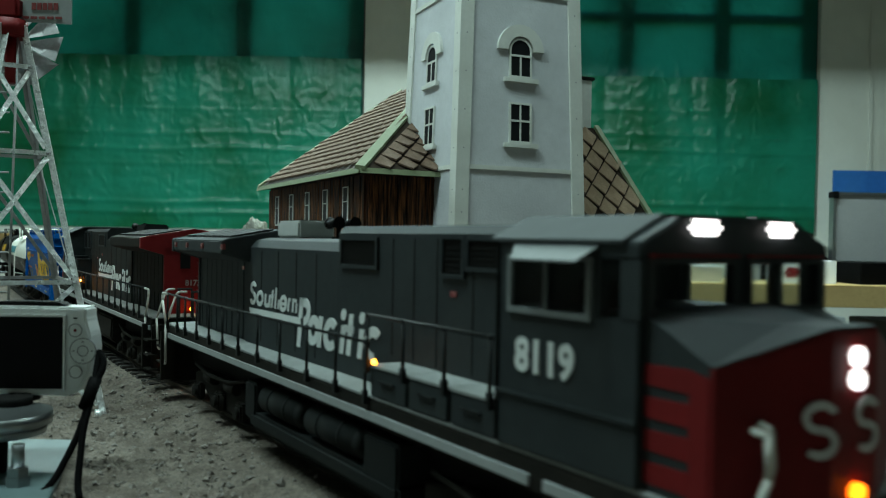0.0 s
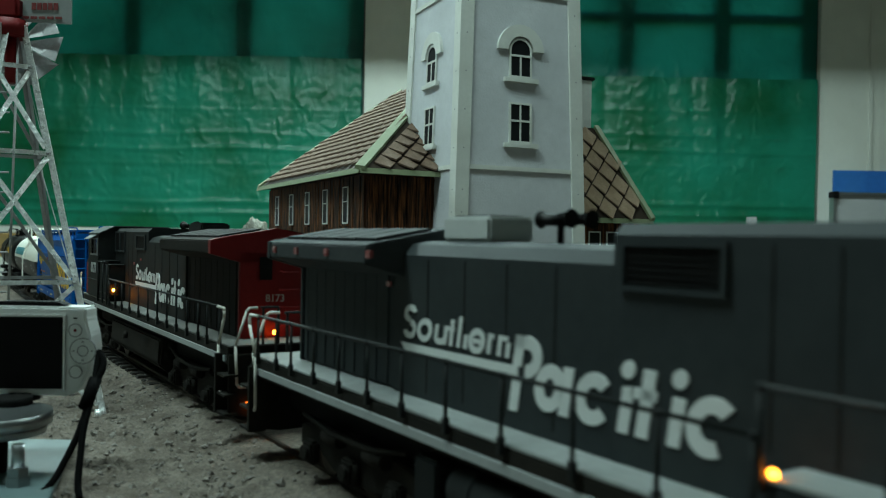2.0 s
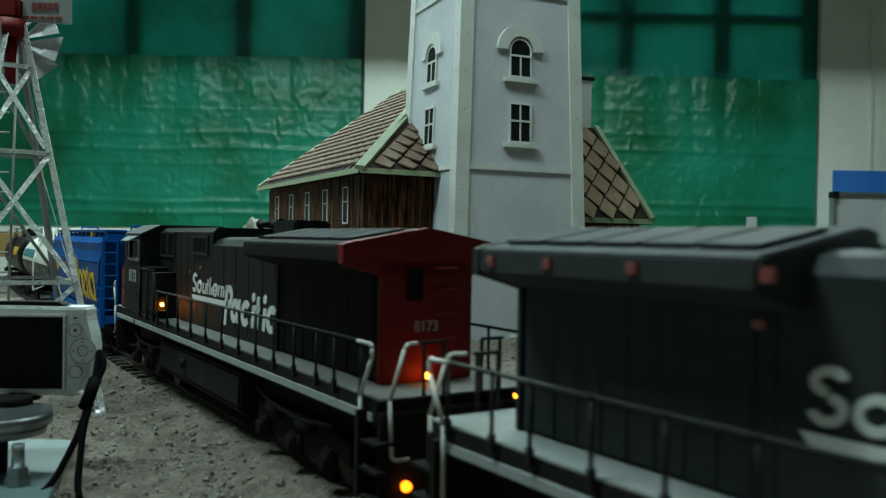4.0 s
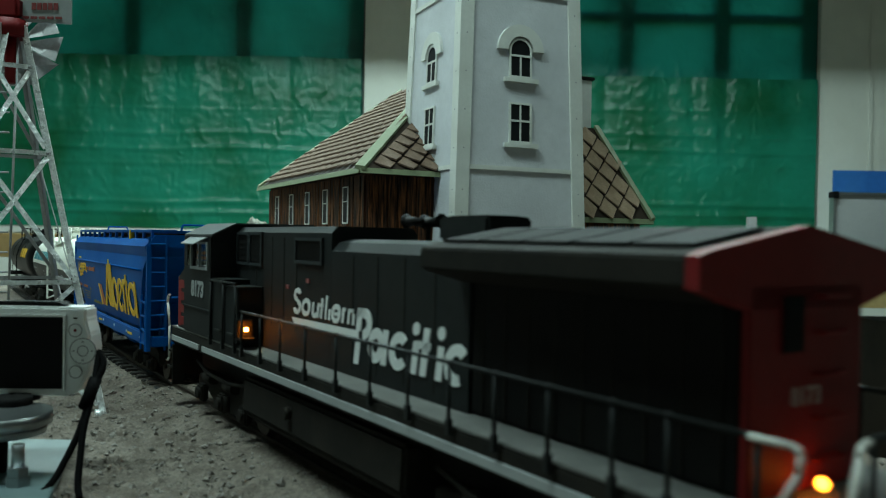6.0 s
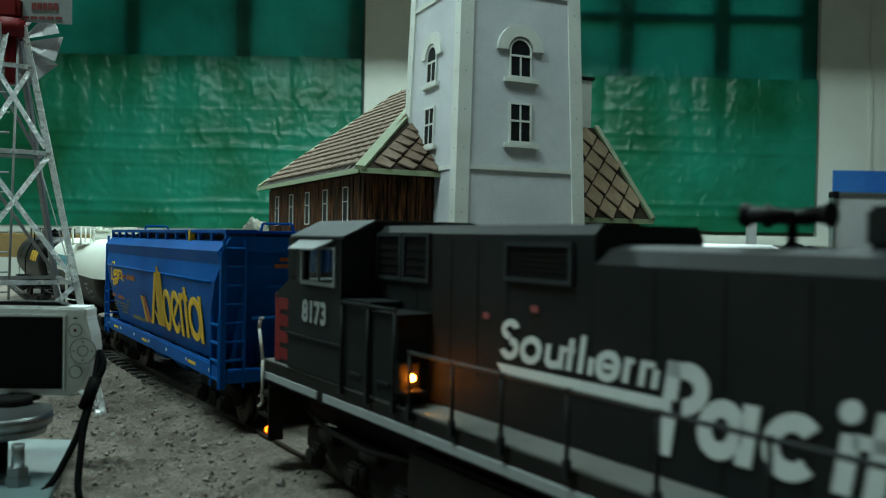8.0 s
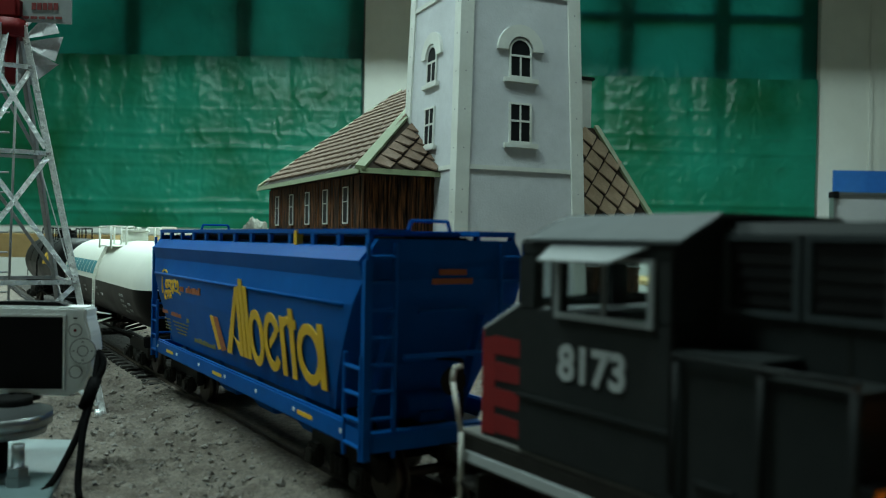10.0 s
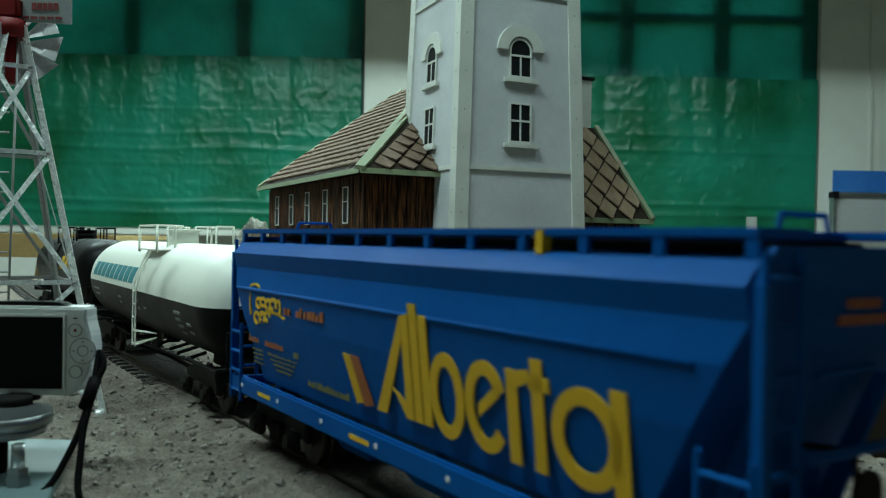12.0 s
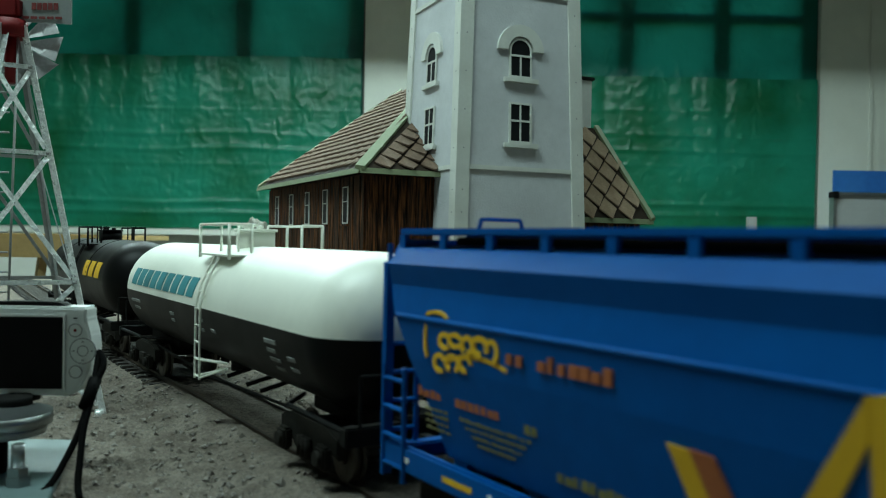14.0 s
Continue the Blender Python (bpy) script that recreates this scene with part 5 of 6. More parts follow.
def hopper(sign):
    H = thing("hopper_wagon", "bright blue covered hopper wagon with yellow lettering", "model wagon")
    bl = M["blue"]

    def ext(z):
        return min(0.2145, 0.172 + max(0, z - 0.068) / 0.0685 * 0.0425)
    prof = [(0.030, 0.1575), (0.0470, 0.1560), (0.0535, 0.1485), (0.0512, 0.1385), (0.0535, 0.1255), (0.0520, 0.105), (0.0480, 0.080), (0.0450, 0.0640)]
    ring = [(-y, z) for y, z in prof] + [(y, z) for y, z in prof[::-1]]
    b = NEW()
    lo = [b.verts.new((-ext(z), y, z)) for y, z in ring]
    hi = [b.verts.new((ext(z), y, z)) for y, z in ring]
    k = len(ring)
    for i in range(k):
        b.faces.new((lo[i], lo[(i + 1) % k], hi[(i + 1) % k], hi[i]))
    half = len(prof)
    for e in (lo, hi):
        for i in range(half - 1):
            b.faces.new((e[i], e[i + 1], e[k - 2 - i], e[k - 1 - i]))
    body = part("body", b, bl, H)
    for sd in (-1, 1):
        b = NEW()
        rod(b, (-0.205, sd * 0.0535, 0.1247), (0.197, sd * 0.0535, 0.1247), 0.0011, 8)
        part("side_rib", b, bl, body)
        b = NEW()
        box(b, -0.2205, 0.2205, sd * 0.0505 - 0.002, sd * 0.0505 + 0.002, 0.0510, 0.0635, 0.0012)
        sill = part("side_sill", b, bl, H)
        for i in range(7):
            b = NEW()
            x = -0.195 + i * 0.065
            rod(b, (x, sd * 0.0524, 0.0575), (x, sd * 0.0530, 0.0575), 0.0014, 10)
            part("reflector", b, M["white"], sill, "small white reflector")
        for x in (-0.165, -0.03, 0.135):
            b = NEW()
            ys = sorted((sd * 0.0523, sd * 0.0527))
            box(b, x, x + 0.022, ys[0], ys[1], 0.0555, 0.0580)
            part("sill_marking", b, M["yellow"], sill, "small yellow marking")
        # roof walk on brackets
        b = NEW()
        ys = sorted((sd * 0.022, sd * 0.0475))
        box(b, -0.214, 0.214, ys[0], ys[1], 0.1622, 0.1652, 0.0005)
        rw = part("roof_walk", b, bl, H)
        for i in range(13):
            b = NEW()
            x = -0.212 + i * 0.0353
            box(b, x - 0.0022, x + 0.0022, sd * 0.046 - 0.0012, sd * 0.046 + 0.0012, 0.1550, 0.1622)
            part("bracket", b, bl, rw)
    # Black stands in for the shade between the roof walks.
    b = NEW()
    box(b, -0.205, 0.205, -0.0215, 0.0215, 0.1560, 0.1615, 0.001)
    part("hatch_trough", b, M["black"], H, "hatch trough coloured black to stand for its shade")
    for i in range(6):
        b = NEW()
        x = -0.170 + i * 0.068
        box(b, x - 0.030, x + 0.030, -0.020, 0.020, 0.1615, 0.1645, 0.001)
        part("hatch", b, bl, H)
    b = NEW()
    box(b, 0.116, 0.120, -0.0484, -0.0440, 0.1555, 0.1645)
    part("yellow_tag", b, M["yellow"], H, "pale yellow tag on a bracket")
    # ends
    for d in (-1, 1):
        x = d * 0.2185
        for sd in (-1, 1):
            b = NEW()
            y = sd * 0.0505
            box(b, x - 0.0018, x + 0.0018, y - 0.0022, y + 0.0022, 0.046, 0.149)
            part("end_post", b, bl, H)
            ladder(H, (x, sd * 0.0340, 0.046), (x, sd * 0.0340, 0.158), (0, sd * 0.0160, 0), 8, 0.0013, bl)
            ladder(H, (x - d * 0.020, sd * 0.0525, 0.046), (x - d * 0.020, sd * 0.0525, 0.100), (d * 0.019, 0, 0), 4, 0.0013, bl)
        b = NEW()
        x0, x1 = sorted((x - d * 0.001, x - d * 0.008))
        prism(b, [(-0.0505, 0.1480), (-0.0470, 0.1560), (-0.0440, 0.1600), (0.0440, 0.1600), (0.0470, 0.1560), (0.0505, 0.1480)], "x", x0, x1)
        part("end_plate", b, bl, H)
        b = NEW()
        path_rod(b, [(x, -0.028, 0.098), (x, 0.050, 0.098)], 0.0017)
        part("end_rail", b, bl, H)
        b = NEW()
        x0, x1 = sorted((d * 0.2130, d * 0.2215))
        box(b, x0, x1, -0.048, 0.048, 0.0500, 0.0600, 0.001)
        part("end_sill", b, bl, H)
        b = NEW()
        x0, x1 = sorted((d * 0.150, d * 0.2130))
        box(b, x0, x1, -0.011, 0.011, 0.0480, 0.0580, 0.001)
        part("draft_sill", b, M["black"], H, "dark draft sill")
        # Added deck hides bright ground; its black stands in for the shade there.
        b = NEW()
        x0, x1 = sorted((d * 0.150, d * 0.2128))
        box(b, x0, x1, -0.0450, -0.0115, 0.0515, 0.0530)
        box(b, x0, x1, 0.0115, 0.0450, 0.0515, 0.0530)
        part("end_deck", b, M["dirty"], H, "dark end deck with its shade put into the colour")
        for sd in (-1, 1):
            b = NEW()
            prism(b, [(d * 0.176, 0.0530), (d * 0.186, 0.0530), (d * 0.210, 0.1180), (d * 0.204, 0.1180)], "y", sd * 0.0300 - 0.0012, sd * 0.0300 + 0.0012)
            part("end_gusset", b, bl, H)
        b = NEW()
        rod(b, (d * 0.190, -0.012, 0.066), (d * 0.190, 0.016, 0.066), 0.0075, 14)
        box(b, min(d * 0.180, d * 0.200), max(d * 0.180, d * 0.200), -0.006, 0.010, 0.0575, 0.0635)
        part("brake_cylinder", b, bl, H)
        b = NEW()
        path_rod(b, [(d * 0.205, 0.018, 0.060), (d * 0.205, 0.018, 0.092), (d * 0.190, 0.010, 0.092)], 0.0011)
        rod(b, (d * 0.2165, 0.004, 0.083), (d * 0.2180, 0.004, 0.083), 0.0080, 16)
        part("brake_gear", b, M["dirty"], H, "dark hand brake wheel and rods")
        b = NEW()
        path_rod(b, [(d * 0.2125, -0.016, 0.121), (d * 0.2125, 0.014, 0.122)], 0.0012)
        part("grab_iron", b, bl, H)
        b = NEW()
        x0, x1 = sorted((d * 0.165, d * 0.185))
        prism(b, [(-0.026, 0.0532), (-0.032, 0.102), (0.032, 0.102), (0.026, 0.0532)], "x", x0, x1)
        part("end_support", b, bl, H)
        b = NEW()
        path_rod(b, [(d * 0.196, -0.014, 0.164), (d * 0.196, -0.012, 0.1705), (d * 0.196, 0.012, 0.1705), (d * 0.196, 0.014, 0.164)], 0.0011)
        part("grab_hoop", b, bl, H)
        for zz, w in ((0.1425, 0.009), (0.1375, 0.013)):
            b = NEW()
            x0, x1 = sorted((d * 0.2140, d * 0.2152))
            box(b, x0, x1, 0.004 - w / 1, 0.004 + w, zz - 0.0016, zz + 0.0016)
            part("end_marking", b, M["orange"], body, "small orange marking")
        coupler(H, d * 0.222, d, 0.046)
        truck(H, d * 0.165, [d * 0.165 - 0.030, d * 0.165 + 0.030], 0.044, sign, M["dirty"])
    b = NEW()
    box(b, -0.20, 0.20, -0.012, 0.012, 0.044, 0.0535)
    part("centre_sill", b, M["black"], H)
    for x in (-0.085, 0.0, 0.085):
        b = NEW()
        for lo2, hi2 in ((0.014, 0.040),):
            v0 = [b.verts.new((x + sx * 0.040, sy * 0.044, 0.0655)) for sx, sy in ((-1, -1), (1, -1), (1, 1), (-1, 1))]
            v1 = [b.verts.new((x + sx * 0.016, sy * 0.020, 0.030)) for sx, sy in ((-1, -1), (1, -1), (1, 1), (-1, 1))]
            for i in range(4):
                b.faces.new((v0[i], v0[(i + 1) % 4], v1[(i + 1) % 4], v1[i]))
            b.faces.new(v0)
            b.faces.new(v1)
        part("discharge_bay", b, bl, H)
    # lettering on the flank; the flank leans in towards the bottom
    F = Matrix.Translation((0.001, -0.0494, 0.0795)) @ pose(0, 0, 0, 6.3, 0, 0)

    def letter(build, label="yellow letter"):
        b = NEW()
        build(b)
        part("letter", b, M["yellow"], body, label).matrix_basis = F

    def q(b, pts):
        prism(b, [(x, z - 0.0795) for x, z in pts], "y", -0.0006, 0.0)

    def ring(b, cx, cz, rx, rz, w, a0=0.0, a1=2 * math.pi):
        ring_shape(b, cx, cz - 0.0795, rx, rz, w, -0.0006, 0.0006, a0, a1, 36)

    def letter_a(b):
        q(b, [(-0.0060, 0.0745), (0.0040, 0.0745), (0.0235, 0.1130), (0.0235, 0.1250)])
        q(b, [(0.0085, 0.0900), (0.0150, 0.0860), (0.0235, 0.0760), (0.0235, 0.0840)])
        q(b, [(0.0238, 0.0758), (0.0306, 0.0758), (0.0306, 0.1262), (0.0238, 0.1245)])

    def letter_l(b):
        q(b, [(0.0318, 0.0758), (0.0386, 0.0758), (0.0386, 0.1310), (0.0318, 0.1310)])

    def letter_b(b):
        q(b, [(0.0398, 0.0758), (0.0468, 0.0758), (0.0468, 0.1262), (0.0398, 0.1262)])
        ring(b, 0.0600, 0.0925, 0.0105, 0.0160, 0.0062)

    def letter_e(b):
        ring(b, 0.0890, 0.0930, 0.0115, 0.0160, 0.0062, 0.45, 5.6)
        q(b, [(0.0840, 0.0880), (0.0985, 0.0985), (0.0985, 0.1045), (0.0840, 0.0935)])

    def letter_r(b):
        q(b, [(0.1040, 0.0738), (0.1108, 0.0738), (0.1108, 0.1110), (0.1040, 0.1110)])
        q(b, [(0.1108, 0.1045), (0.1180, 0.1075), (0.1180, 0.1125), (0.1108, 0.1110)])

    def letter_t(b):
        q(b, [(0.1195, 0.0738), (0.1262, 0.0738), (0.1262, 0.1170), (0.1195, 0.1170)])
        q(b, [(0.1180, 0.1050), (0.1300, 0.1050), (0.1300, 0.1105), (0.1180, 0.1105)])

    def letter_a2(b):
        ring(b, 0.1480, 0.0922, 0.0148, 0.0150, 0.0064)
        q(b, [(0.1612, 0.0740), (0.1690, 0.0740), (0.1690, 0.1118), (0.1612, 0.1118)])
    for fn in (letter_a, letter_l, letter_b, letter_e, letter_r, letter_t, letter_a2):
        letter(fn)
    # emblem of slanted bars left of the word
    for u0, u1, mt in ((-0.0400, -0.0315, "yellow"), (-0.0315, -0.0225, "orange")):
        b = NEW()
        y0, y1 = -0.0487, -0.0515
        v = [b.verts.new(p) for p in ((u0 + 0.012, y0 - .0002, 0.0735), (u1 + 0.012, y0 - .0002, 0.0755), (u1, y1 - .0008, 0.0985), (u0, y1 - .0008, 0.0990))]
        w = [b.verts.new(p.co + Vector((0, 0.0008, 0))) for p in v]
        b.faces.new(v)
        b.faces.new(w[::-1])
        for i in range(4):
            b.faces.new((v[i], v[(i + 1) % 4], w[(i + 1) % 4], w[i]))
        part("emblem_bar", b, M[mt], body, mt + " slanted bar")
    # small data lines, drawn as plain bars
    rnd = random.Random(3)

    def line(x, z, w, h, mt, n, lean2=0.0):
        for i in range(n):
            y = -0.0480 - (z - 0.0790) / 0.026 * 0.0042
            b = NEW()
            ww = w / n
            bar(b, x + i * ww, x + i * ww + ww * rnd.uniform(.45, .85), z, z + h * rnd.uniform(.6, 1.1), y + 0.0004, -0.0008, lean2)
            part("marking_bar", b, M[mt], body)
    line(-0.120, 0.1125, 0.012, 0.0046, "orange", 2)
    line(-0.101, 0.1125, 0.040, 0.0056, "orange", 7)
    line(-0.190, 0.0890, 0.020, 0.0046, "orange", 4)
    line(-0.160, 0.0885, 0.033, 0.0046, "orange", 7)
    for r in range(4):
        line(-0.186, 0.0835 - r * 0.0030, 0.020, 0.0012, "olive", 5)
        line(-0.158 + 0.004 * r, 0.0830 - r * 0.0030, 0.050 - 0.008 * r, 0.0012, "olive", 12)
    line(-0.113, 0.0865, 0.009, 0.0050, "olive", 2)
    line(-0.096, 0.0720, 0.056, 0.0042, "olive", 13)
    # brush script, as plain curved strokes
    for cx, cz, rx, rz, w, a0, a1 in ((-0.1705, 0.1255, 0.0085, 0.0030, 0.0016, 0.2, 2.8), (-0.1760, 0.1160, 0.0040, 0.0095, 0.0018, 2.4, 4.1), (-0.1640, 0.1165, 0.0040, 0.0030, 0.0022, 0.0, 5.6), (-0.1560, 0.1175, 0.0045, 0.0025, 0.0022, 0.3, 5.9),
                                      (-0.1470, 0.1165, 0.0038, 0.0032, 0.0024, -1.5, 4.2), (-0.1380, 0.1170, 0.0050, 0.0034, 0.0026, -0.5, 5.0), (-0.1300, 0.1160, 0.0036, 0.0040, 0.0022, -1.2, 3.4),
                                      (-0.1690, 0.1065, 0.0040, 0.0034, 0.0022, 0.4, 5.5), (-0.1590, 0.1075, 0.0046, 0.0032, 0.0022, -1.0, 4.4), (-0.1490, 0.1085, 0.0040, 0.0030, 0.0020, 0.0, 5.0), (-0.1400, 0.1035, 0.0260, 0.0085, 0.0020, 0.75, 2.65)):
        b = NEW()
        ring_shape(b, cx, cz, rx, rz, w, -0.0520 - (min(cz + 0.004, 0.1240) - 0.1050) / 0.0205 * 0.0015 - 0.0005, 0.0012, a0, a1)
        part("script_stroke", b, M["yellow"], body)
    return H


def tank(sign, upper, lower, label, dark):
    T = thing("tank_wagon", label, "model wagon")
    r, zc, xl = 0.0500, 0.1020, 0.238

    def shell(top):
        b = NEW()
        xs = [(-xl - 0.045 * math.cos(a), r * math.sin(a)) for a in [math.pi / 2 * i / 8 for i in range(9)]] + [(-xl + 0.05, r), (0, r), (xl - 0.05, r)] + [(xl + 0.045 * math.sin(a), r * math.cos(a)) for a in [math.pi / 2 * i / 8 for i in range(9)]]
        rows = []
        for x, rr in xs:
            a0, a1 = (0, math.pi) if top else (math.pi, 2 * math.pi)
            rows.append([b.verts.new((x, rr * math.cos(a0 + (a1 - a0) * i / 24), zc + rr * math.sin(a0 + (a1 - a0) * i / 24))) for i in range(25)])
        for p, q in zip(rows, rows[1:]):
            for i in range(24):
                f = b.faces.new((p[i], p[i + 1], q[i + 1], q[i]))
                f.smooth = True
        bmesh.ops.remove_doubles(b, verts=b.verts, dist=1e-5)
        return b
    part("upper_shell", shell(True), upper, T)
    low = part("lower_shell", shell(False), lower, T)
    # seam rings on the black wagon
    for x in ((-0.12, 0.12) if dark else ()):
        b = NEW()
        for i in range(24):
            a0, a1 = [math.pi * (k) / 24 for k in (i, i + 1)]
            rod(b, (x, r * math.cos(a0), zc + r * math.sin(a0)), (x, r * math.cos(a1), zc + r * math.sin(a1)), 0.0007, 5)
        part("seam", b, upper, T)
    # platform, dome and railings
    rail = M["tankwhite"] if not dark else M["black"]
    b = NEW()
    rod(b, (0.015, 0, 0.148), (0.015, 0, 0.164), 0.016, 20)
    rod(b, (0.015, 0, 0.164), (0.015, 0, 0.1665), 0.018, 20)
    dome = part("manway", b, upper, T)
    b = NEW()
    rod(b, (0.015, -0.006, 0.1665), (0.015, -0.006, 0.171), 0.004, 10)
    rod(b, (0.008, 0.006, 0.1665), (0.008, 0.006, 0.1695), 0.003, 10)
    path_rod(b, [(0.004, -0.012, 0.1685), (0.028, -0.004, 0.1695)], 0.0014)
    part("valve", b, rail, dome)
    px0, px1 = -0.0125, 0.0640
    for sd in (-1, 1):
        yo, yi = sd * 0.039, sd * 0.021
        b = NEW()
        ys = sorted((sd * 0.020, sd * 0.040))
        box(b, px0 - 0.001, px1 + 0.001, ys[0], ys[1], 0.1440, 0.1455)
        part("platform", b, rail, T)
        b = NEW()
        path_rod(b, [(px0, yi, 0.1695), (px0, yo, 0.1695), (px1, yo, 0.1695), (px1, yi, 0.1695)], 0.0013)
        top_rail = part("platform_rail", b, rail, T, "thin railing")
        for x, y, r2 in ((px0, yo, 0.0014), (px1, yo, 0.0014), (px0, yi, 0.0012), (px1, yi, 0.0012), (px0 + 0.045, yi, 0.0010)):
            b = NEW()
            rod(b, (x, y, 0.1420 if y == yo else 0.1450), (x, y, 0.1695), r2, 8)
            part("rail_post", b, rail, top_rail)
        lx = 0.0330
        pts = [(lx, sd * 0.0535, 0.046), (lx, sd * 0.0535, 0.105), (lx, sd * 0.0490, 0.122), (lx, sd * 0.0385, 0.1445)]
        b = NEW()
        for dx in (-0.0060, 0.0060):
            path_rod(b, [(p[0] + dx, p[1], p[2]) for p in pts], 0.0010)
        for i in range(7):
            zz = 0.0487 + i * 0.0134
            yy = 0.0535 if zz < 0.105 else (0.0535 - (zz - 0.105) / 0.017 * 0.0045 if zz < 0.122 else 0.0490 - (zz - 0.122) / 0.0225 * 0.0105)
            rod(b, (lx - 0.0060, sd * yy, zz), (lx + 0.0060, sd * yy, zz), 0.0009, 6)
        part("ladder", b, rail, T, "thin ladder")
        b = NEW()
        for zz, z2 in ((0.0475, 0.0560), (0.0620, 0.0600)):
            path_rod(b, [(lx - 0.006, sd * 0.0535, zz), (lx + 0.022, sd * 0.0360, z2)], 0.0010)
            path_rod(b, [(lx + 0.006, sd * 0.0535, zz), (lx + 0.022, sd * 0.0360, z2)], 0.0010)
        part("ladder_brace", b, rail, T)
    # flank marks as plain bars
    n = 3 if dark else 9
    for i in range(n):
        b = NEW()
        x0 = (0.0944 + i * 0.0440) if dark else (-0.2225 + i * 0.0256)
        w = 0.0317 if dark else 0.0200
        z0, z1 = (0.104, 0.124) if dark else (0.1085, 0.1250)
        rows = []
        for x in (x0, x0 + w):
            rows.append([])
            for j in range(7):
                z = z0 + (z1 - z0) * j / 6
                a = math.asin((z - zc) / r)
                rows[-1].append([b.verts.new((x + 0.006 * j / 6, -(r + h) * math.cos(a), zc + (r + h) * math.sin(a))) for h in (-0.0004, 0.0004)])
        for j in range(6):
            for h in (0, 1):
                b.faces.new((rows[0][j][h], rows[1][j][h], rows[1][j + 1][h], rows[0][j + 1][h]))
        for rr in rows:
            for j in range(6):
                b.faces.new((rr[j][0], rr[j][1], rr[j + 1][1], rr[j + 1][0]))
        part("marking_block", b, M["yellow"] if dark else M["teal"], T, "yellow block" if dark else "teal block")
    if not dark:
        for x0, z, w in ((-0.222, 0.092, 0.036), (-0.215, 0.085, 0.022), (-0.07, 0.090, 0.012), (-0.07, 0.084, 0.010), (0.02, 0.092, 0.012), (0.05, 0.086, 0.010), (0.02, 0.084, 0.009), (0.17, 0.092, 0.020), (0.172, 0.086, 0.014), (0.172, 0.080, 0.018), (0.175, 0.074, 0.014), (0.205, 0.084, 0.012), (0.205, 0.077, 0.012)):
            a = math.asin((z - zc) / r)
            b = NEW()
            box(b, x0, x0 + w, -0.0004, 0.0004, -0.0013, 0.0013)
            o = part("data_line", b, M["deck"], low)
            o.matrix_basis = pose(0, -r * math.cos(a) - .0002, z, math.degrees(-a), 0, 0)
    # frame and running gear
    for d in (-1, 1):
        b = NEW()
        x0, x1 = sorted((d * 0.170, d * 0.292))
        box(b, x0, x1, -0.013, 0.013, 0.044, 0.060, 0.001)
        x0, x1 = sorted((d * 0.284, d * 0.292))
        box(b, x0, x1, -0.048, 0.048, 0.046, 0.057, 0.001)
        for sd in (-1, 1):
            path_rod(b, [(d * 0.288, sd * 0.046, 0.054), (d * 0.20, sd * 0.044, 0.054), (d * 0.17, sd * 0.020, 0.054)], 0.0016)
        part("end_frame", b, M["black"], T)
        b = NEW()
        prism(b, [(-0.036, 0.074), (-0.012, 0.050), (0.012, 0.050), (0.036, 0.074)], "x", d * 0.215 - 0.012, d * 0.215 + 0.012)
        part("saddle", b, M["black"], T)
        b = NEW()
        path_rod(b, [(d * 0.293, -0.040, 0.085), (d * 0.293, 0.040, 0.085)], 0.0010)
        for sd in (-1, 1):
            path_rod(b, [(d * 0.293, sd * 0.040, 0.085), (d * 0.293, sd * 0.040, 0.055)], 0.0010)
        part("end_rail", b, M["black"], T)
        coupler(T, d * 0.292, d, 0.046)
        truck(T, d * 0.215, [d * 0.215 - 0.030, d * 0.215 + 0.030], 0.044, sign, M["dirty"])
    b = NEW()
    for x in (-0.06, 0.045, 0.09, 0.12):
        path_rod(b, [(x, -0.010, 0.054), (x - 0.008, -0.030, 0.047)], 0.0018)
    rod(b, (-0.02, 0.0, 0.042), (-0.02, 0.0, 0.053), 0.008, 12)
    path_rod(b, [(-0.19, -0.030, 0.046), (0.0, -0.033, 0.042), (0.19, -0.030, 0.046)], 0.0012)
    part("outlet_gear", b, M["black"], T)
    return T


CONSIST.append((locomotive(-1, False, 1), -0.467, 0))
CONSIST.append((locomotive(1, True, -1), -1.136, 180))
CONSIST.append((hopper(1), -1.756, 0))
CONSIST.append((tank(1, M["tankwhite"], M["tankblack"], "white and black tank wagon with teal marking blocks", False), -2.315, 0))
CONSIST.append((tank(1, M["tankblack"], M["tankblack"], "all-black tank wagon with yellow marking blocks", True), -2.945, 0))
# ---- lattice windmill ----


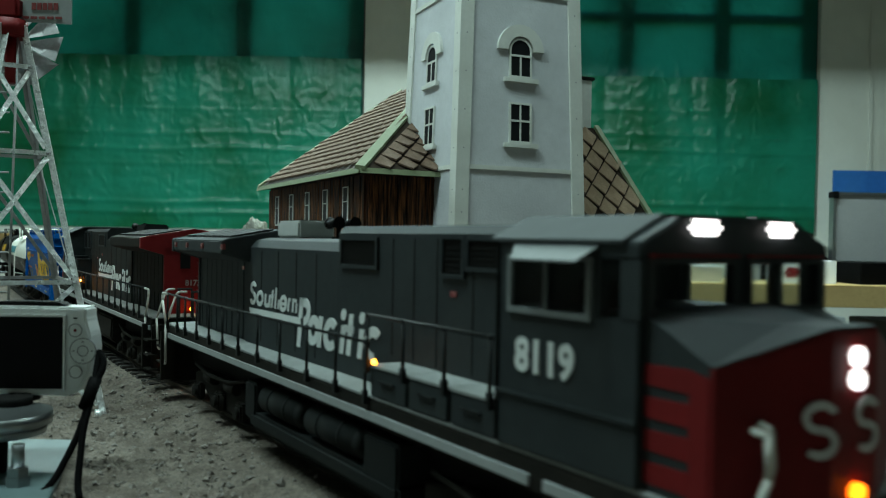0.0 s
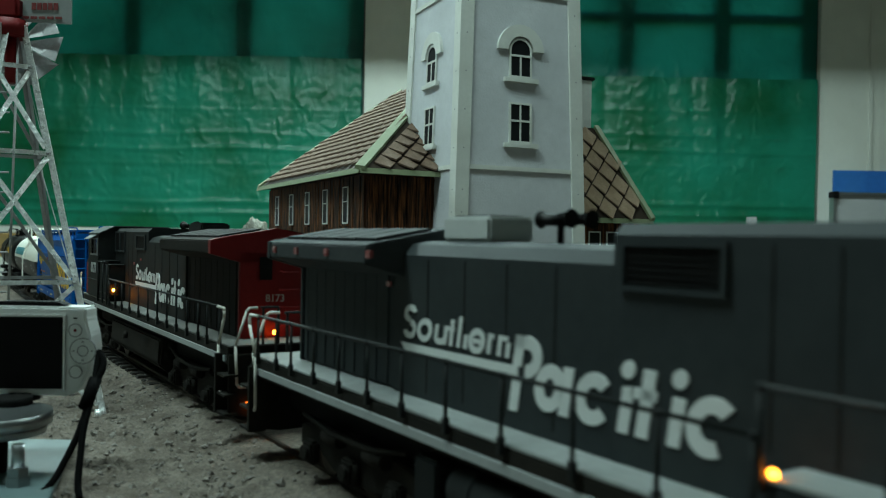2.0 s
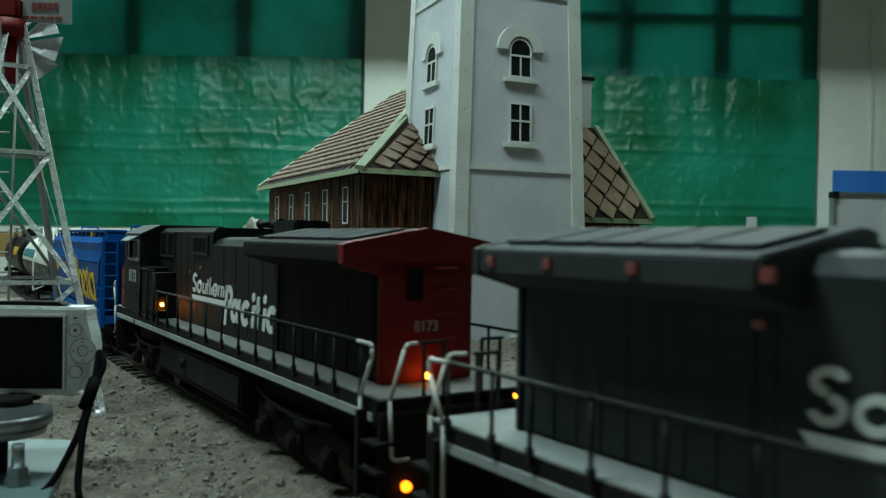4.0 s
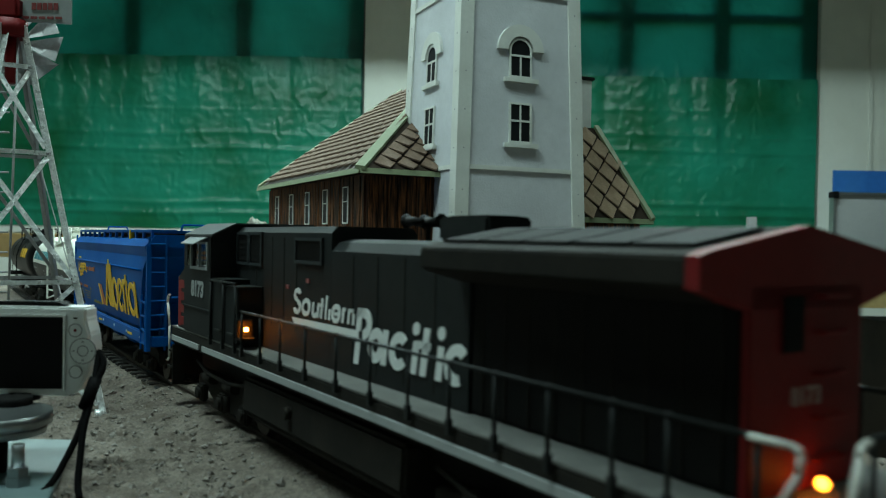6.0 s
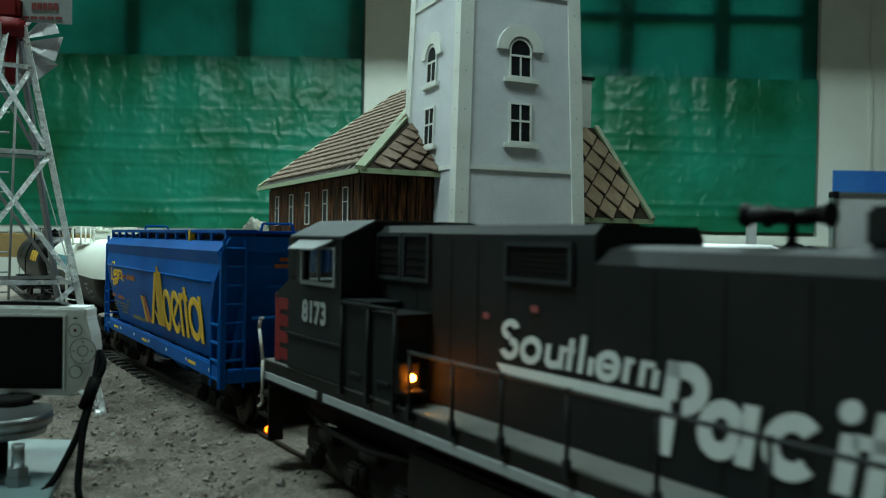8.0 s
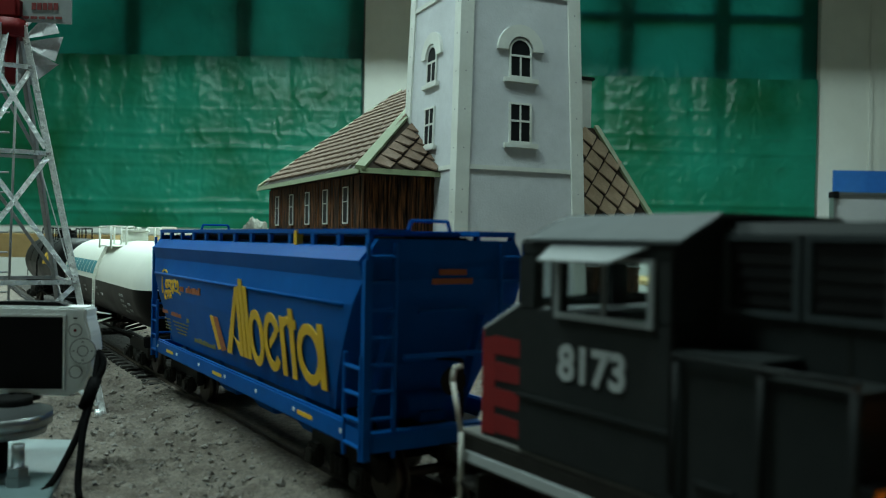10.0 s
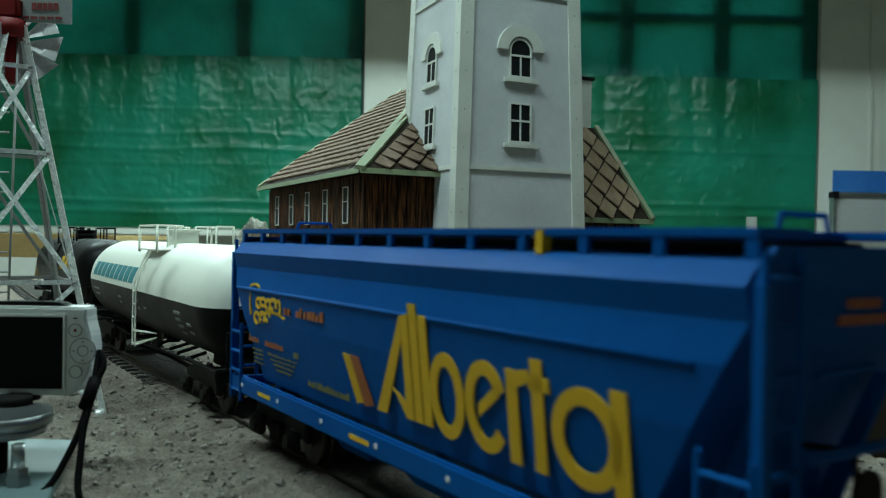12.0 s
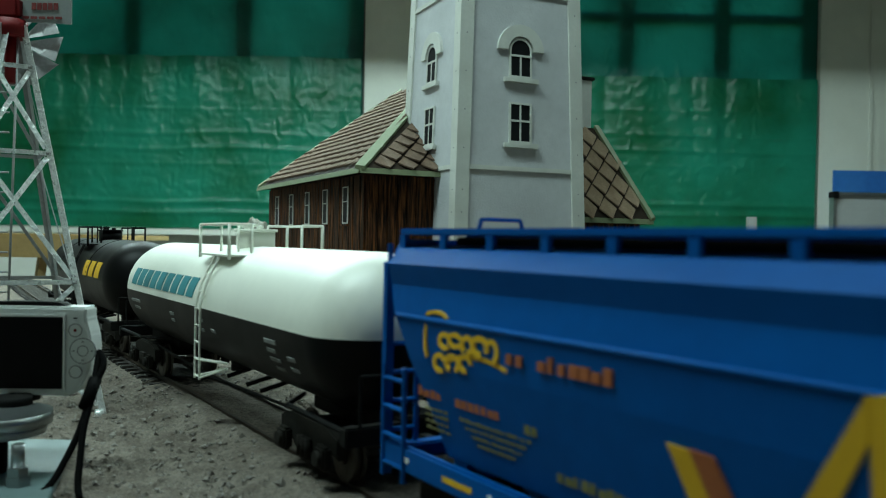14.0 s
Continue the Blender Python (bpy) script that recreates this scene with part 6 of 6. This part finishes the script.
def windmill():
    W = thing("model_windmill", "galvanised lattice model windmill on four legs", "model windmill", Matrix.Translation((-0.3805, 0.7326, 0.0)))
    c1, c2 = Vector((0.062, -0.0126, 0)), Vector((0.0125, 0.0621, 0))
    dirs = [c1, c2, -c1, -c2]

    def at(i, z):
        k = 1 - 3.9 * (z - 0.118)
        return dirs[i % 4] * k + Vector((0, 0, z))

    def angle_bar(p, q, w, name, mt=None, label=""):
        p, q = Vector(p), Vector(q)
        d = (q - p).normalized()
        out = Vector((p.x + q.x, p.y + q.y, 0)).normalized()
        s = d.cross(out).normalized()
        b = NEW()
        for a, c in ((s, out), (out, s)):
            n = c
            v = [b.verts.new(x) for x in (p, p + a * w, p + a * w + n * .0008, p + n * .0008, q, q + a * w, q + a * w + n * .0008, q + n * .0008)]
            for f in ((0, 1, 2, 3), (4, 7, 6, 5), (0, 4, 5, 1), (1, 5, 6, 2), (2, 6, 7, 3), (3, 7, 4, 0)):
                b.faces.new([v[i] for i in f])
        return part(name, b, mt or M["galv"], W, label)

    def flat_bar(p, q, w, name, mt=None):
        p, q = Vector(p), Vector(q)
        b = NEW()
        out = Vector((p.x + q.x, p.y + q.y, 0)).normalized()
        strip(b, p, q, out, w, 0.0009)
        return part(name, b, mt or M["galv"], W)
    levels = [0.118, 0.229, 0.304]
    for i in range(4):
        # The back leg takes darker zinc that stands in for shade.
        leg = angle_bar(at(i, 0.006), at(i, 0.340), 0.0062 if i != 1 else 0.0045, "leg", None if i != 1 else M["mast"], "bright galvanised angle leg" if i != 1 else "galvanised angle leg with its shade painted in")
        b = NEW()
        f = at(i, 0.0055)
        rod(b, f - Vector((0, 0, .003)), f + Vector((0, 0, .004)), 0.0042, 10)
        part("foot", b, M["galv"], leg, "small shiny foot")
        for z in levels:
            # Back-face girts are darkened the same way, as painted shade.
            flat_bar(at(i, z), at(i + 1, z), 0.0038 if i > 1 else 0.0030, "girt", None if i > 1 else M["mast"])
            b = NEW()
            p = at(i, z)
            o = Vector((p.x, p.y, 0)).normalized()
            rod(b, p + o * 0.0006, p + o * 0.004, 0.0017, 6)
            part("bolt", b, M["mast"], leg)
        for z0, z1 in ((0.010, 0.118), (0.118, 0.229), (0.229, 0.304)):
            # Back-face braces too: their darker colour is painted shade.
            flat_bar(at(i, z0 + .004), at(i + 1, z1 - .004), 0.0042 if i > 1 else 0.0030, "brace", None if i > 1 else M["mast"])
            if i in (2, 3):
                flat_bar(at(i + 1, z0 + .004), at(i, z1 - .004), 0.0042, "brace")
    b = NEW()
    for dx in (-0.008, 0.008):
        rod(b, (dx - .01, 0.0, 0.006), (dx - .002, 0.0, 0.34), 0.0011)
    for i in range(18):
        z = 0.02 + i * 0.0175
        rod(b, (-0.018, 0.0, z), (-0.001, 0.0, z), 0.0009, 6)
    part("ladder", b, M["mast"], W, "thin dull ladder")
    b = NEW()
    rod(b, (0, 0, 0.29), (0, 0, 0.335), 0.005, 14)
    rod(b, (0, 0, 0.330), (0, 0, 0.345), 0.013, 18)
    box(b, -0.016, 0.010, -0.009, 0.009, 0.345, 0.364, 0.003)
    part("gear_head", b, M["red"], W, "dark red gear head")
    fan = part("fan_hub", rod(NEW(), (-0.022, 0.045, 0.338), (-0.022, 0.056, 0.338), 0.008, 16), M["galv"], W)
    for k in range(10):
        a = 2 * math.pi * k / 10 - 0.15
        b = NEW()
        ring = []
        for r0, w in ((0.012, 0.005), (0.028, 0.012), (0.043, 0.018)):
            for sgn in (-1, 1):
                ang = a + sgn * w / r0 / 1.4
                ring.append(Vector((-0.022 + r0 * math.cos(ang), 0.050 + sgn * 0.004, 0.338 + r0 * math.sin(ang))))
        v = [b.verts.new(p) for p in ring]
        u = [b.verts.new(p + Vector((0, 0.0008, 0))) for p in ring]
        for i0 in (0, 2):
            b.faces.new((v[i0], v[i0 + 1], v[i0 + 3], v[i0 + 2]))
            b.faces.new((u[i0], u[i0 + 2], u[i0 + 3], u[i0 + 1]))
        for p, q in ((0, 1), (1, 3), (3, 5), (5, 4), (4, 2), (2, 0)):
            b.faces.new((v[p], v[q], u[q], u[p]))
        part("blade", b, M["mast"], fan, "curved zinc blade")
    b = NEW()
    prism(b, [(0.004, 0.3445), (0.0525, 0.3425), (0.0525, 0.392), (0.010, 0.392)], "y", -0.0008, 0.0008)
    vane = part("tail_vane", b, M["lightgrey"], W, "pale vane with faded red marking bars")
    for z, x0, x1, h in ((0.3545, 0.018, 0.042, 0.006), (0.3465, 0.010, 0.046, 0.0022)):
        for i in range(5):
            b = NEW()
            xa = x0 + (x1 - x0) * i / 5
            box(b, xa, xa + (x1 - x0) / 5 * .78, -0.0014, -0.0008, z, z + h)
            part("marking_bar", b, M["redlens"], vane, "faded red bar")


windmill()

# ---- compact camera on its stand ----


def compact_camera():
    C = thing("compact_camera", "white compact camera with black screen on a metal stand", "camera", Matrix.Translation((-0.284, 0.546, -0.002)) @ pose(0, 0, 0, 0, 0, 3))
    b = NEW()
    prof = [(-0.045, 0.0565), (0.040, 0.0550), (0.0465, 0.0590), (0.0525, 0.0700), (0.0545, 0.0840), (0.0532, 0.0960), (0.0503, 0.1055), (0.0505, 0.1135), (-0.045, 0.1140)]
    prism(b, prof, "y", 0.0, 0.021, 0.0015)
    body = part("body", b, M["camwhite"], C)
    b = NEW()
    box(b, -0.0430, 0.0385, -0.0014, 0.0002, 0.0585, 0.1095, 0.0008)
    rim = part("screen_rim", b, M["camwhite"], body)
    b = NEW()
    box(b, -0.0400, 0.0362, -0.0020, -0.0012, 0.0600, 0.1070, 0.0003)
    part("screen", b, M["screen"], rim, "black glossy screen")
    for x, z, r, nm in ((0.0440, 0.0985, 0.0042, "record_button"), (0.0490, 0.0850, 0.0083, "control_pad"), (0.0445, 0.0712, 0.0040, "menu_button")):
        b = NEW()
        rod(b, (x, 0.0004, z), (x, -0.0010, z), r, 28)
        o = part(nm, b, M["camwhite"], body)
        b = NEW()
        ring_shape(b, x, z, r, r, 0.0007, -0.0012, 0.0006, n=28)
        part("rim", b, M["mast"], o, "thin grey rim")
        if nm == "record_button":
            b = NEW()
            rod(b, (x, -0.0009, z), (x, -0.0014, z), 0.0010, 12)
            part("dot", b, M["red"], o, "red dot")
        if nm == "control_pad":
            b = NEW()
            ring_shape(b, x, z, 0.0034, 0.0034, 0.0006, -0.0013, 0.0005, n=24)
            part("centre_button", b, M["mast"], o, "grey ring")
            for k in range(4):
                b = NEW()
                a = k * math.pi / 2
                box(b, x + 0.006 * math.cos(a) - .0008, x + 0.006 * math.cos(a) + .0008, -0.0013, -0.0009, z + 0.006 * math.sin(a) - .0005, z + 0.006 * math.sin(a) + .0005)
                part("pad_mark", b, M["mast"], o)
    b = NEW()
    box(b, 0.0425, 0.0450, -0.0005, 0.0003, 0.1060, 0.1068)
    part("indicator", b, M["black"], body)
    b = NEW()
    box(b, -0.043, -0.030, -0.0006, 0.0002, 0.0572, 0.0582)
    part("marking_bar", b, M["mast"], body)
    b = NEW()
    prism(b, [(-0.012, 0.1140), (-0.008, 0.1165), (0.030, 0.1165), (0.036, 0.1140)], "y", 0.004, 0.017, 0.0008)
    part("top_controls", b, M["black"], body, "black top dial and shutter")
    b = NEW()
    rod(b, (0.008, -0.010, 0.0515), (0.008, -0.010, 0.0565), 0.0125, 24)
    rod(b, (0.008, 0.008, 0.0515), (0.008, 0.008, 0.0572), 0.0100, 20)
    part("tripod_head", b, M["black"], C, "black tripod head")
    return C


def camera_stand():
    S = thing("camera_stand", "turned aluminium disc on a bolt over a metal plate", "stand", Matrix.Translation((-0.292, 0.535, 0.0)))
    b = NEW()
    rod(b, (0.020, -0.022, 0.0420), (0.020, -0.022, 0.0495), 0.031, 48)
    rod(b, (0.020, -0.022, 0.0365), (0.020, -0.022, 0.0420), 0.0275, 48, 0.0285)
    part("disc", b, M["alu"], S, "turned aluminium disc")
    b = NEW()
    rod(b, (0.020, -0.022, 0.0125), (0.020, -0.022, 0.0365), 0.0060, 12)
    part("bolt", b, M["black"], S)
    b = NEW()
    rod(b, (0.046, -0.048, 0.0125), (0.046, -0.048, 0.0180), 0.0072, 6)
    rod(b, (0.046, -0.048, 0.0180), (0.046, -0.048, 0.0230), 0.0062, 6)
    rod(b, (0.046, -0.048, 0.0230), (0.046, -0.048, 0.0365), 0.0036, 12)
    part("nut", b, M["alu"], S, "steel nuts on a threaded bolt")
    b = NEW()
    prism(b, [(-0.10, -0.16), (0.105, -0.16), (0.030, 0.062), (-0.13, 0.062)], "z", 0.0065, 0.0125, 0.0008)
    part("base_plate", b, M["plate"], S, "blue-grey sheet metal plate")


def cord(pts, r):
    cu = bpy.data.curves.new("camera_cord", "CURVE")
    cu.dimensions, cu.bevel_depth, cu.bevel_resolution = '3D', r, 2
    sp = cu.splines.new('BEZIER')
    sp.bezier_points.add(len(pts) - 1)
    for bp, p in zip(sp.bezier_points, pts):
        bp.co, bp.handle_left_type, bp.handle_right_type = p, 'AUTO', 'AUTO'
    cu.materials.append(M["cable"])
    o = new("camera_cord", cu)
    o.parent, o.matrix_parent_inverse = COMPACT, COMPACT.matrix_basis.inverted()
    return tagged(o, "black hanging cord")


COMPACT = compact_camera()
camera_stand()
cord([(-0.2259, 0.5520, 0.0824), (-0.2230, 0.5400, 0.0701), (-0.2205, 0.5300, 0.0610), (-0.2214, 0.5200, 0.0469), (-0.2221, 0.5100, 0.0351), (-0.2244, 0.5000, 0.0238), (-0.2264, 0.4900, 0.0148), (-0.2288, 0.4780, 0.0104), (-0.2345, 0.4700, 0.0089)], 0.0021)
cord([(-0.2243, 0.5500, 0.0812), (-0.2200, 0.5450, 0.0760), (-0.2201, 0.5350, 0.0655), (-0.2195, 0.5220, 0.0518), (-0.2186, 0.5120, 0.0399), (-0.2152, 0.5000, 0.0257), (-0.2112, 0.4880, 0.0123), (-0.2078, 0.4820, 0.0069)], 0.0021)
b = NEW()
rod(b, (-0.2212, 0.5350, 0.0666), (-0.2219, 0.5210, 0.0513), 0.0040, 12)
part("cord_stopper", b, M["cable"], COMPACT, "black rubber stopper").matrix_parent_inverse = COMPACT.matrix_basis.inverted()

# ---- stacked logs beside the track ----


def logs():
    rnd = random.Random(6)
    spots = [(0.175, 0.800, 0.0135, 0.0130, 14, 0.10), (0.200, 0.802, 0.0125, 0.0120, 20, 0.09), (0.232, 0.815, 0.0125, 0.0115, 10, 0.10), (0.262, 0.820, 0.0120, 0.0110, 16, 0.10),
             (0.188, 0.815, 0.0355, 0.0120, 18, 0.11), (0.216, 0.812, 0.0345, 0.0105, 8, 0.10), (0.246, 0.815, 0.0350, 0.0115, 24, 0.10),
             (0.205, 0.830, 0.0560, 0.0120, 40, 0.13), (0.232, 0.835, 0.0545, 0.0110, 30, 0.12), (0.318, 0.790, 0.0145, 0.0125, 47, 0.17), (0.292, 0.850, 0.0130, 0.0120, 40, 0.12), (0.262, 0.822, 0.0365, 0.0120, 44, 0.14)]
    for x, y, z, r, turn, ln in spots:
        t = thing("log", "short bark-covered log stacked beside the track", "log", pose(x, y, z, 0, 0, turn), "stacked logs")
        b = NEW()
        n, rows = 14, []
        for j in range(7):
            yy = ln * j / 6
            rows.append([b.verts.new((r * (1 + 0.10 * noise.noise(Vector((i * .9, j * .7, x * 90)))) * math.cos(2 * math.pi * i / n), yy, r * (1 + 0.10 * noise.noise(Vector((i * .9, j * .7, x * 70)))) * math.sin(2 * math.pi * i / n))) for i in range(n)])
        for p, q in zip(rows, rows[1:]):
            for i in range(n):
                f = b.faces.new((p[i], p[(i + 1) % n], q[(i + 1) % n], q[i]))
                f.smooth = True
        part("bark", b, M["bark"], t)
        for yy in (-0.0006, ln - 0.0010):
            b = NEW()
            rod(b, (0, yy, 0), (0, yy + 0.0016, 0), r * 0.93, 14)
            part("cut_end", b, M["cut"], t, "pale cut end")


logs()


def rock():
    b = NEW()
    bmesh.ops.create_icosphere(b, subdivisions=4, radius=1.0)
    for v in b.verts:
        d = 1 + 0.28 * noise.noise(v.co * 1.7) + 0.14 * noise.noise(v.co * 5) + 0.05 * noise.noise(v.co * 14)
        v.co = Vector((v.co.x * 0.045 * d, v.co.y * 0.05 * d, 0.095 + v.co.z * 0.105 * d))
    solid("model_rock", b, M["rock"], "pale mossy rock beside the boarded house", "rock", Matrix.Translation((-0.470, 2.08, 0.0)))


rock()

# ---- back of the hall: benches and what stands on them ----


def bench(label, x0, x1, y0, y1, top, legs):
    B = thing("workbench", label, "workbench")
    b = NEW()
    box(b, x0, x1, y0, y1, top - 0.02, top, 0.002)
    part("tabletop", b, M["pine"], B)
    b = NEW()
    box(b, x0 + 0.005, x1 - 0.005, y0 - 0.002, y0 + 0.03, top - 0.085, top - 0.003, 0.002)
    part("front_board", b, M["pine"], B, "yellow pine front board")
    for cx in legs:
        for yy in (y0 + 0.08, y1 - 0.08):
            for d in (-1, 1):
                b = NEW()
                rod(b, (cx + d * 0.015, yy, top - 0.02), (cx + d * 0.15, yy, FLOOR_Z), 0.020, 4)
                part("leg", b, M["pine"], B)
            b = NEW()
            box(b, cx - 0.075, cx + 0.075, yy - 0.012, yy + 0.012, top - 0.42, top - 0.38)
            part("crossbar", b, M["pine"], B)


bench("yellow pine workbench on splayed trestle legs", 0.80, 2.02, 3.2, 3.8, 0.014, (1.17, 1.42))
bench("yellow pine workbench along the window wall", -2.9, -1.18, 3.0, 3.6, 0.156, (-2.5, -1.45))


def white_box():
    t = thing("cardboard_box", "white box printed with a red shape on the workbench", "box", pose(1.437, 3.30, 0.014, 0, 0, -4))
    b = NEW()
    box(b, -0.115, 0.115, 0, 0.12, 0, 0.092, 0.002)
    part("carton", b, M["boxwhite"], t)
    b = NEW()
    prism(b, [(-0.090, 0.040), (-0.075, 0.022), (-0.035, 0.026), (-0.020, 0.046), (-0.030, 0.062), (-0.070, 0.066)], "y", -0.0015, 0.0005)
    part("printed_shape", b, M["red"], t, "red printed shape")
    b = NEW()
    box(b, -0.1155, -0.112, 0.001, 0.119, 0.001, 0.091)
    part("side_panel", b, M["casegrey"], t, "grey side panel")


white_box()


def tub():
    t = thing("plastic_tub", "white lidded plastic tub on the workbench", "tub", pose(1.033, 3.28, 0.014))
    b = NEW()
    v = [[b.verts.new((sx * w, sy * w * .6 + .06, z)) for sx, sy in ((-1, -1), (1, -1), (1, 1), (-1, 1))] for w, z in ((0.070, 0), (0.082, 0.058))]
    for i in range(4):
        b.faces.new((v[0][i], v[0][(i + 1) % 4], v[1][(i + 1) % 4], v[1][i]))
    b.faces.new(v[0][::-1])
    b.faces.new(v[1])
    part("bowl", b, M["boxwhite"], t)
    b = NEW()
    box(b, -0.086, 0.086, 0.008, 0.112, 0.058, 0.066, 0.002)
    part("lid", b, M["boxwhite"], t)


tub()


def model_aircraft_tube():
    t = thing("model_fuselage", "long white tube with orange end and stripe on blocks", "model tube", pose(1.145, 3.55, 0.125))
    b = NEW()
    rod(b, (-0.20, 0, 0), (0.24, 0, 0), 0.040, 24)
    rod(b, (0.24, 0, 0), (0.30, 0, -0.01), 0.040, 24, 0.022)
    part("tube", b, M["boxwhite"], t)
    b = NEW()
    rod(b, (-0.255, 0, 0), (-0.20, 0, 0), 0.034, 24, 0.0405)
    part("end_cap", b, glowless_orange, t, "bright orange end")
    b = NEW()
    box(b, -0.19, 0.24, -0.043, -0.036, -0.030, -0.014)
    part("stripe", b, glowless_orange, t, "orange stripe")
    for x in (-0.12, 0.16):
        b = NEW()
        box(b, x - 0.03, x + 0.03, -0.04, 0.04, -0.111, -0.036, 0.002)
        part("block", b, M["casegrey"], t)


glowless_orange = mat("orange_paint", (0.75, 0.16, 0.02), 0.45, var=0.08, scale=12)
model_aircraft_tube()


def dark_cloth():
    b = NEW()
    bmesh.ops.create_icosphere(b, subdivisions=3, radius=1.0)
    for v in b.verts:
        d = 1 + 0.35 * noise.noise(v.co * 2.1)
        v.co = Vector((v.co.x * 0.16 * d, v.co.y * 0.09 * d, max(0, v.co.z * 0.10 * d + 0.05)))
    solid("dark_cloth", b, M["cable"], "crumpled black cloth on the workbench", "cloth", pose(1.50, 3.55, 0.0145))


dark_cloth()


def case():
    t = thing("flight_case", "grey case with black corner and bright edging", "case", pose(1.80, 3.40, 0.014))
    b = NEW()
    box(b, -0.16, 0.16, -0.12, 0.10, 0.0, 0.085, 0.004)
    part("lower_shell", b, M["cable"], t, "black lower half")
    b = NEW()
    box(b, -0.165, 0.16, 0.10, 0.13, 0.085, 0.372, 0.004)
    lid = part("lid", b, M["casegrey"], t, "raised grey lid")
    b = NEW()
    for q in ((-0.170, 0.165, 0.366, 0.376), (-0.172, -0.162, 0.085, 0.366)):
        box(b, q[0], q[1], 0.094, 0.136, q[2], q[3], 0.001)
    part("edging", b, M["alu"], lid, "aluminium edging")
    b = NEW()
    box(b, -0.175, -0.150, 0.090, 0.139, 0.350, 0.379, 0.003)
    part("corner", b, M["cable"], lid, "black corner cap")


case()


def poster():
    t = thing("poster", "blue sky poster with ochre ground leaning at the wall", "poster", pose(2.86, 5.44, 0.27))
    b = NEW()
    box(b, -0.33, 0.33, 0, 0.015, 0, 0.39)
    part("print", b, M["postersky"], t, "blue printed sky")
    b = NEW()
    prism(b, [(-0.33, 0.0), (0.33, 0.0), (0.33, 0.13), (0.10, 0.10), (-0.10, 0.19), (-0.33, 0.12)], "y", -0.003, 0.0)
    part("printed_ground", b, M["pine"], t, "ochre printed ground")


poster()


def post_and_cabinet():
    b = NEW()
    box(b, -0.022, 0.022, -0.02, 0.02, 0, 1.16, 0.002)
    t = thing("upright_post", "dark upright post standing behind the workbench", "post", pose(1.62, 4.4, FLOOR_Z))
    part("shaft", b, M["casegrey"], t)
    b = NEW()
    rod(b, (0, 0, 0), (0, 0, 0.015), 0.10, 16)
    part("foot_plate", b, M["casegrey"], t)
    c = thing("low_cabinet", "white low cabinet with pale top against the wall", "cabinet", pose(1.55, 4.55, FLOOR_Z))
    b = NEW()
    box(b, -0.62, 0.62, 0.0, 0.45, 0.06, 0.55, 0.003)
    part("body", b, M["lightgrey"], c)
    b = NEW()
    box(b, -0.64, 0.64, -0.02, 0.47, 0.60, 0.63, 0.003)
    part("top", b, M["lightgrey"], c, "pale grey top")
    b = NEW()
    box(b, -0.60, 0.60, 0.03, 0.42, 0.0, 0.06)
    part("plinth", b, M["pine"], c, "ochre plinth")
    for x in (-0.21, 0.21):
        b = NEW()
        box(b, x - 0.003, x + 0.003, -0.004, 0.002, 0.07, 0.545)
        part("door_gap", b, M["black"], c)
    b = NEW()
    for x in (-0.58, 0.0, 0.58):
        box(b, x - 0.02, x + 0.02, 0.02, 0.06, 0.55, 0.60)
    part("spacer", b, M["casegrey"], c)
    b = NEW()
    box(b, -0.10, 0.10, -0.08, 0.08, 0, 0.16, 0.002)
    solid("carton_box", b, M["carton"], "brown carton under the workbench", "box", pose(1.02, 4.0, FLOOR_Z + 0.36))
    b = NEW()
    box(b, -0.14, 0.14, -0.12, 0.12, 0, 0.36, 0.003)
    solid("storage_crate", b, M["boxwhite"], "pale storage crate on the floor", "crate", pose(1.02, 4.0, FLOOR_Z))
    b = NEW()
    box(b, -0.30, 0.30, -0.2, 0.2, 0, 0.70, 0.004)
    c = thing("dark_cupboard", "dark wooden cupboard beside the workbench", "cupboard", pose(2.15, 3.60, FLOOR_Z))
    part("body", b, M["darkwood"], c)
    for x in (-0.15, 0.15):
        b = NEW()
        box(b, x - 0.135, x + 0.135, -0.215, -0.2005, 0.03, 0.67, 0.003)
        d = part("door", b, M["darkwood"], c)
        b = NEW()
        rod(b, (x * 0.3, -0.215, 0.36), (x * 0.3, -0.228, 0.36), 0.008, 10)
        part("knob", b, M["mast"], d)


post_and_cabinet()


def under_left_bench():
    for x, w, h, mt, lb in ((-2.2, 0.30, 0.55, "floor", "dark cupboard under the workbench"), (-1.60, 0.22, 0.48, "casegrey", "grey cupboard under the workbench")):
        c = thing("bench_cupboard", lb, "cupboard", pose(x, 3.35, FLOOR_Z))
        b = NEW()
        box(b, -w, w, -0.2, 0.2, 0, h, 0.004)
        part("body", b, M["darkwood"], c)
        b = NEW()
        box(b, -0.003, 0.003, -0.204, -0.198, 0.02, h - 0.02)
        part("door_gap", b, M["black"], c)
    for x, w, h, mt, lb in ((-1.95, 0.10, 0.10, "cable", "black tool box on the workbench"),):
        b = NEW()
        box(b, -w, w, -0.08, 0.08, 0, h, 0.004)
        solid("bench_box", b, M[mt], lb, "box", pose(x, 3.35, 0.156), "boxes on the bench")


under_left_bench()


def motions():
    for ob, s0, turn in CONSIST:
        walk(ob, [(t, on_track(s0 + s) @ pose(0, 0, -RAIL_Z, 0, 0, turn)) for t, s in TRAVEL])
    # wheels roll: one turn in a wheel's girth of travel
    steps = [0.15 * i for i in range(94)]
    for ob, x, sign in WHEELS:
        walk(ob, [(t, pose(x, 0, RAIL_Z + WHEEL_R, 0, sign * math.degrees(0.1159 * t / WHEEL_R), 0)) for t in steps])


motions()
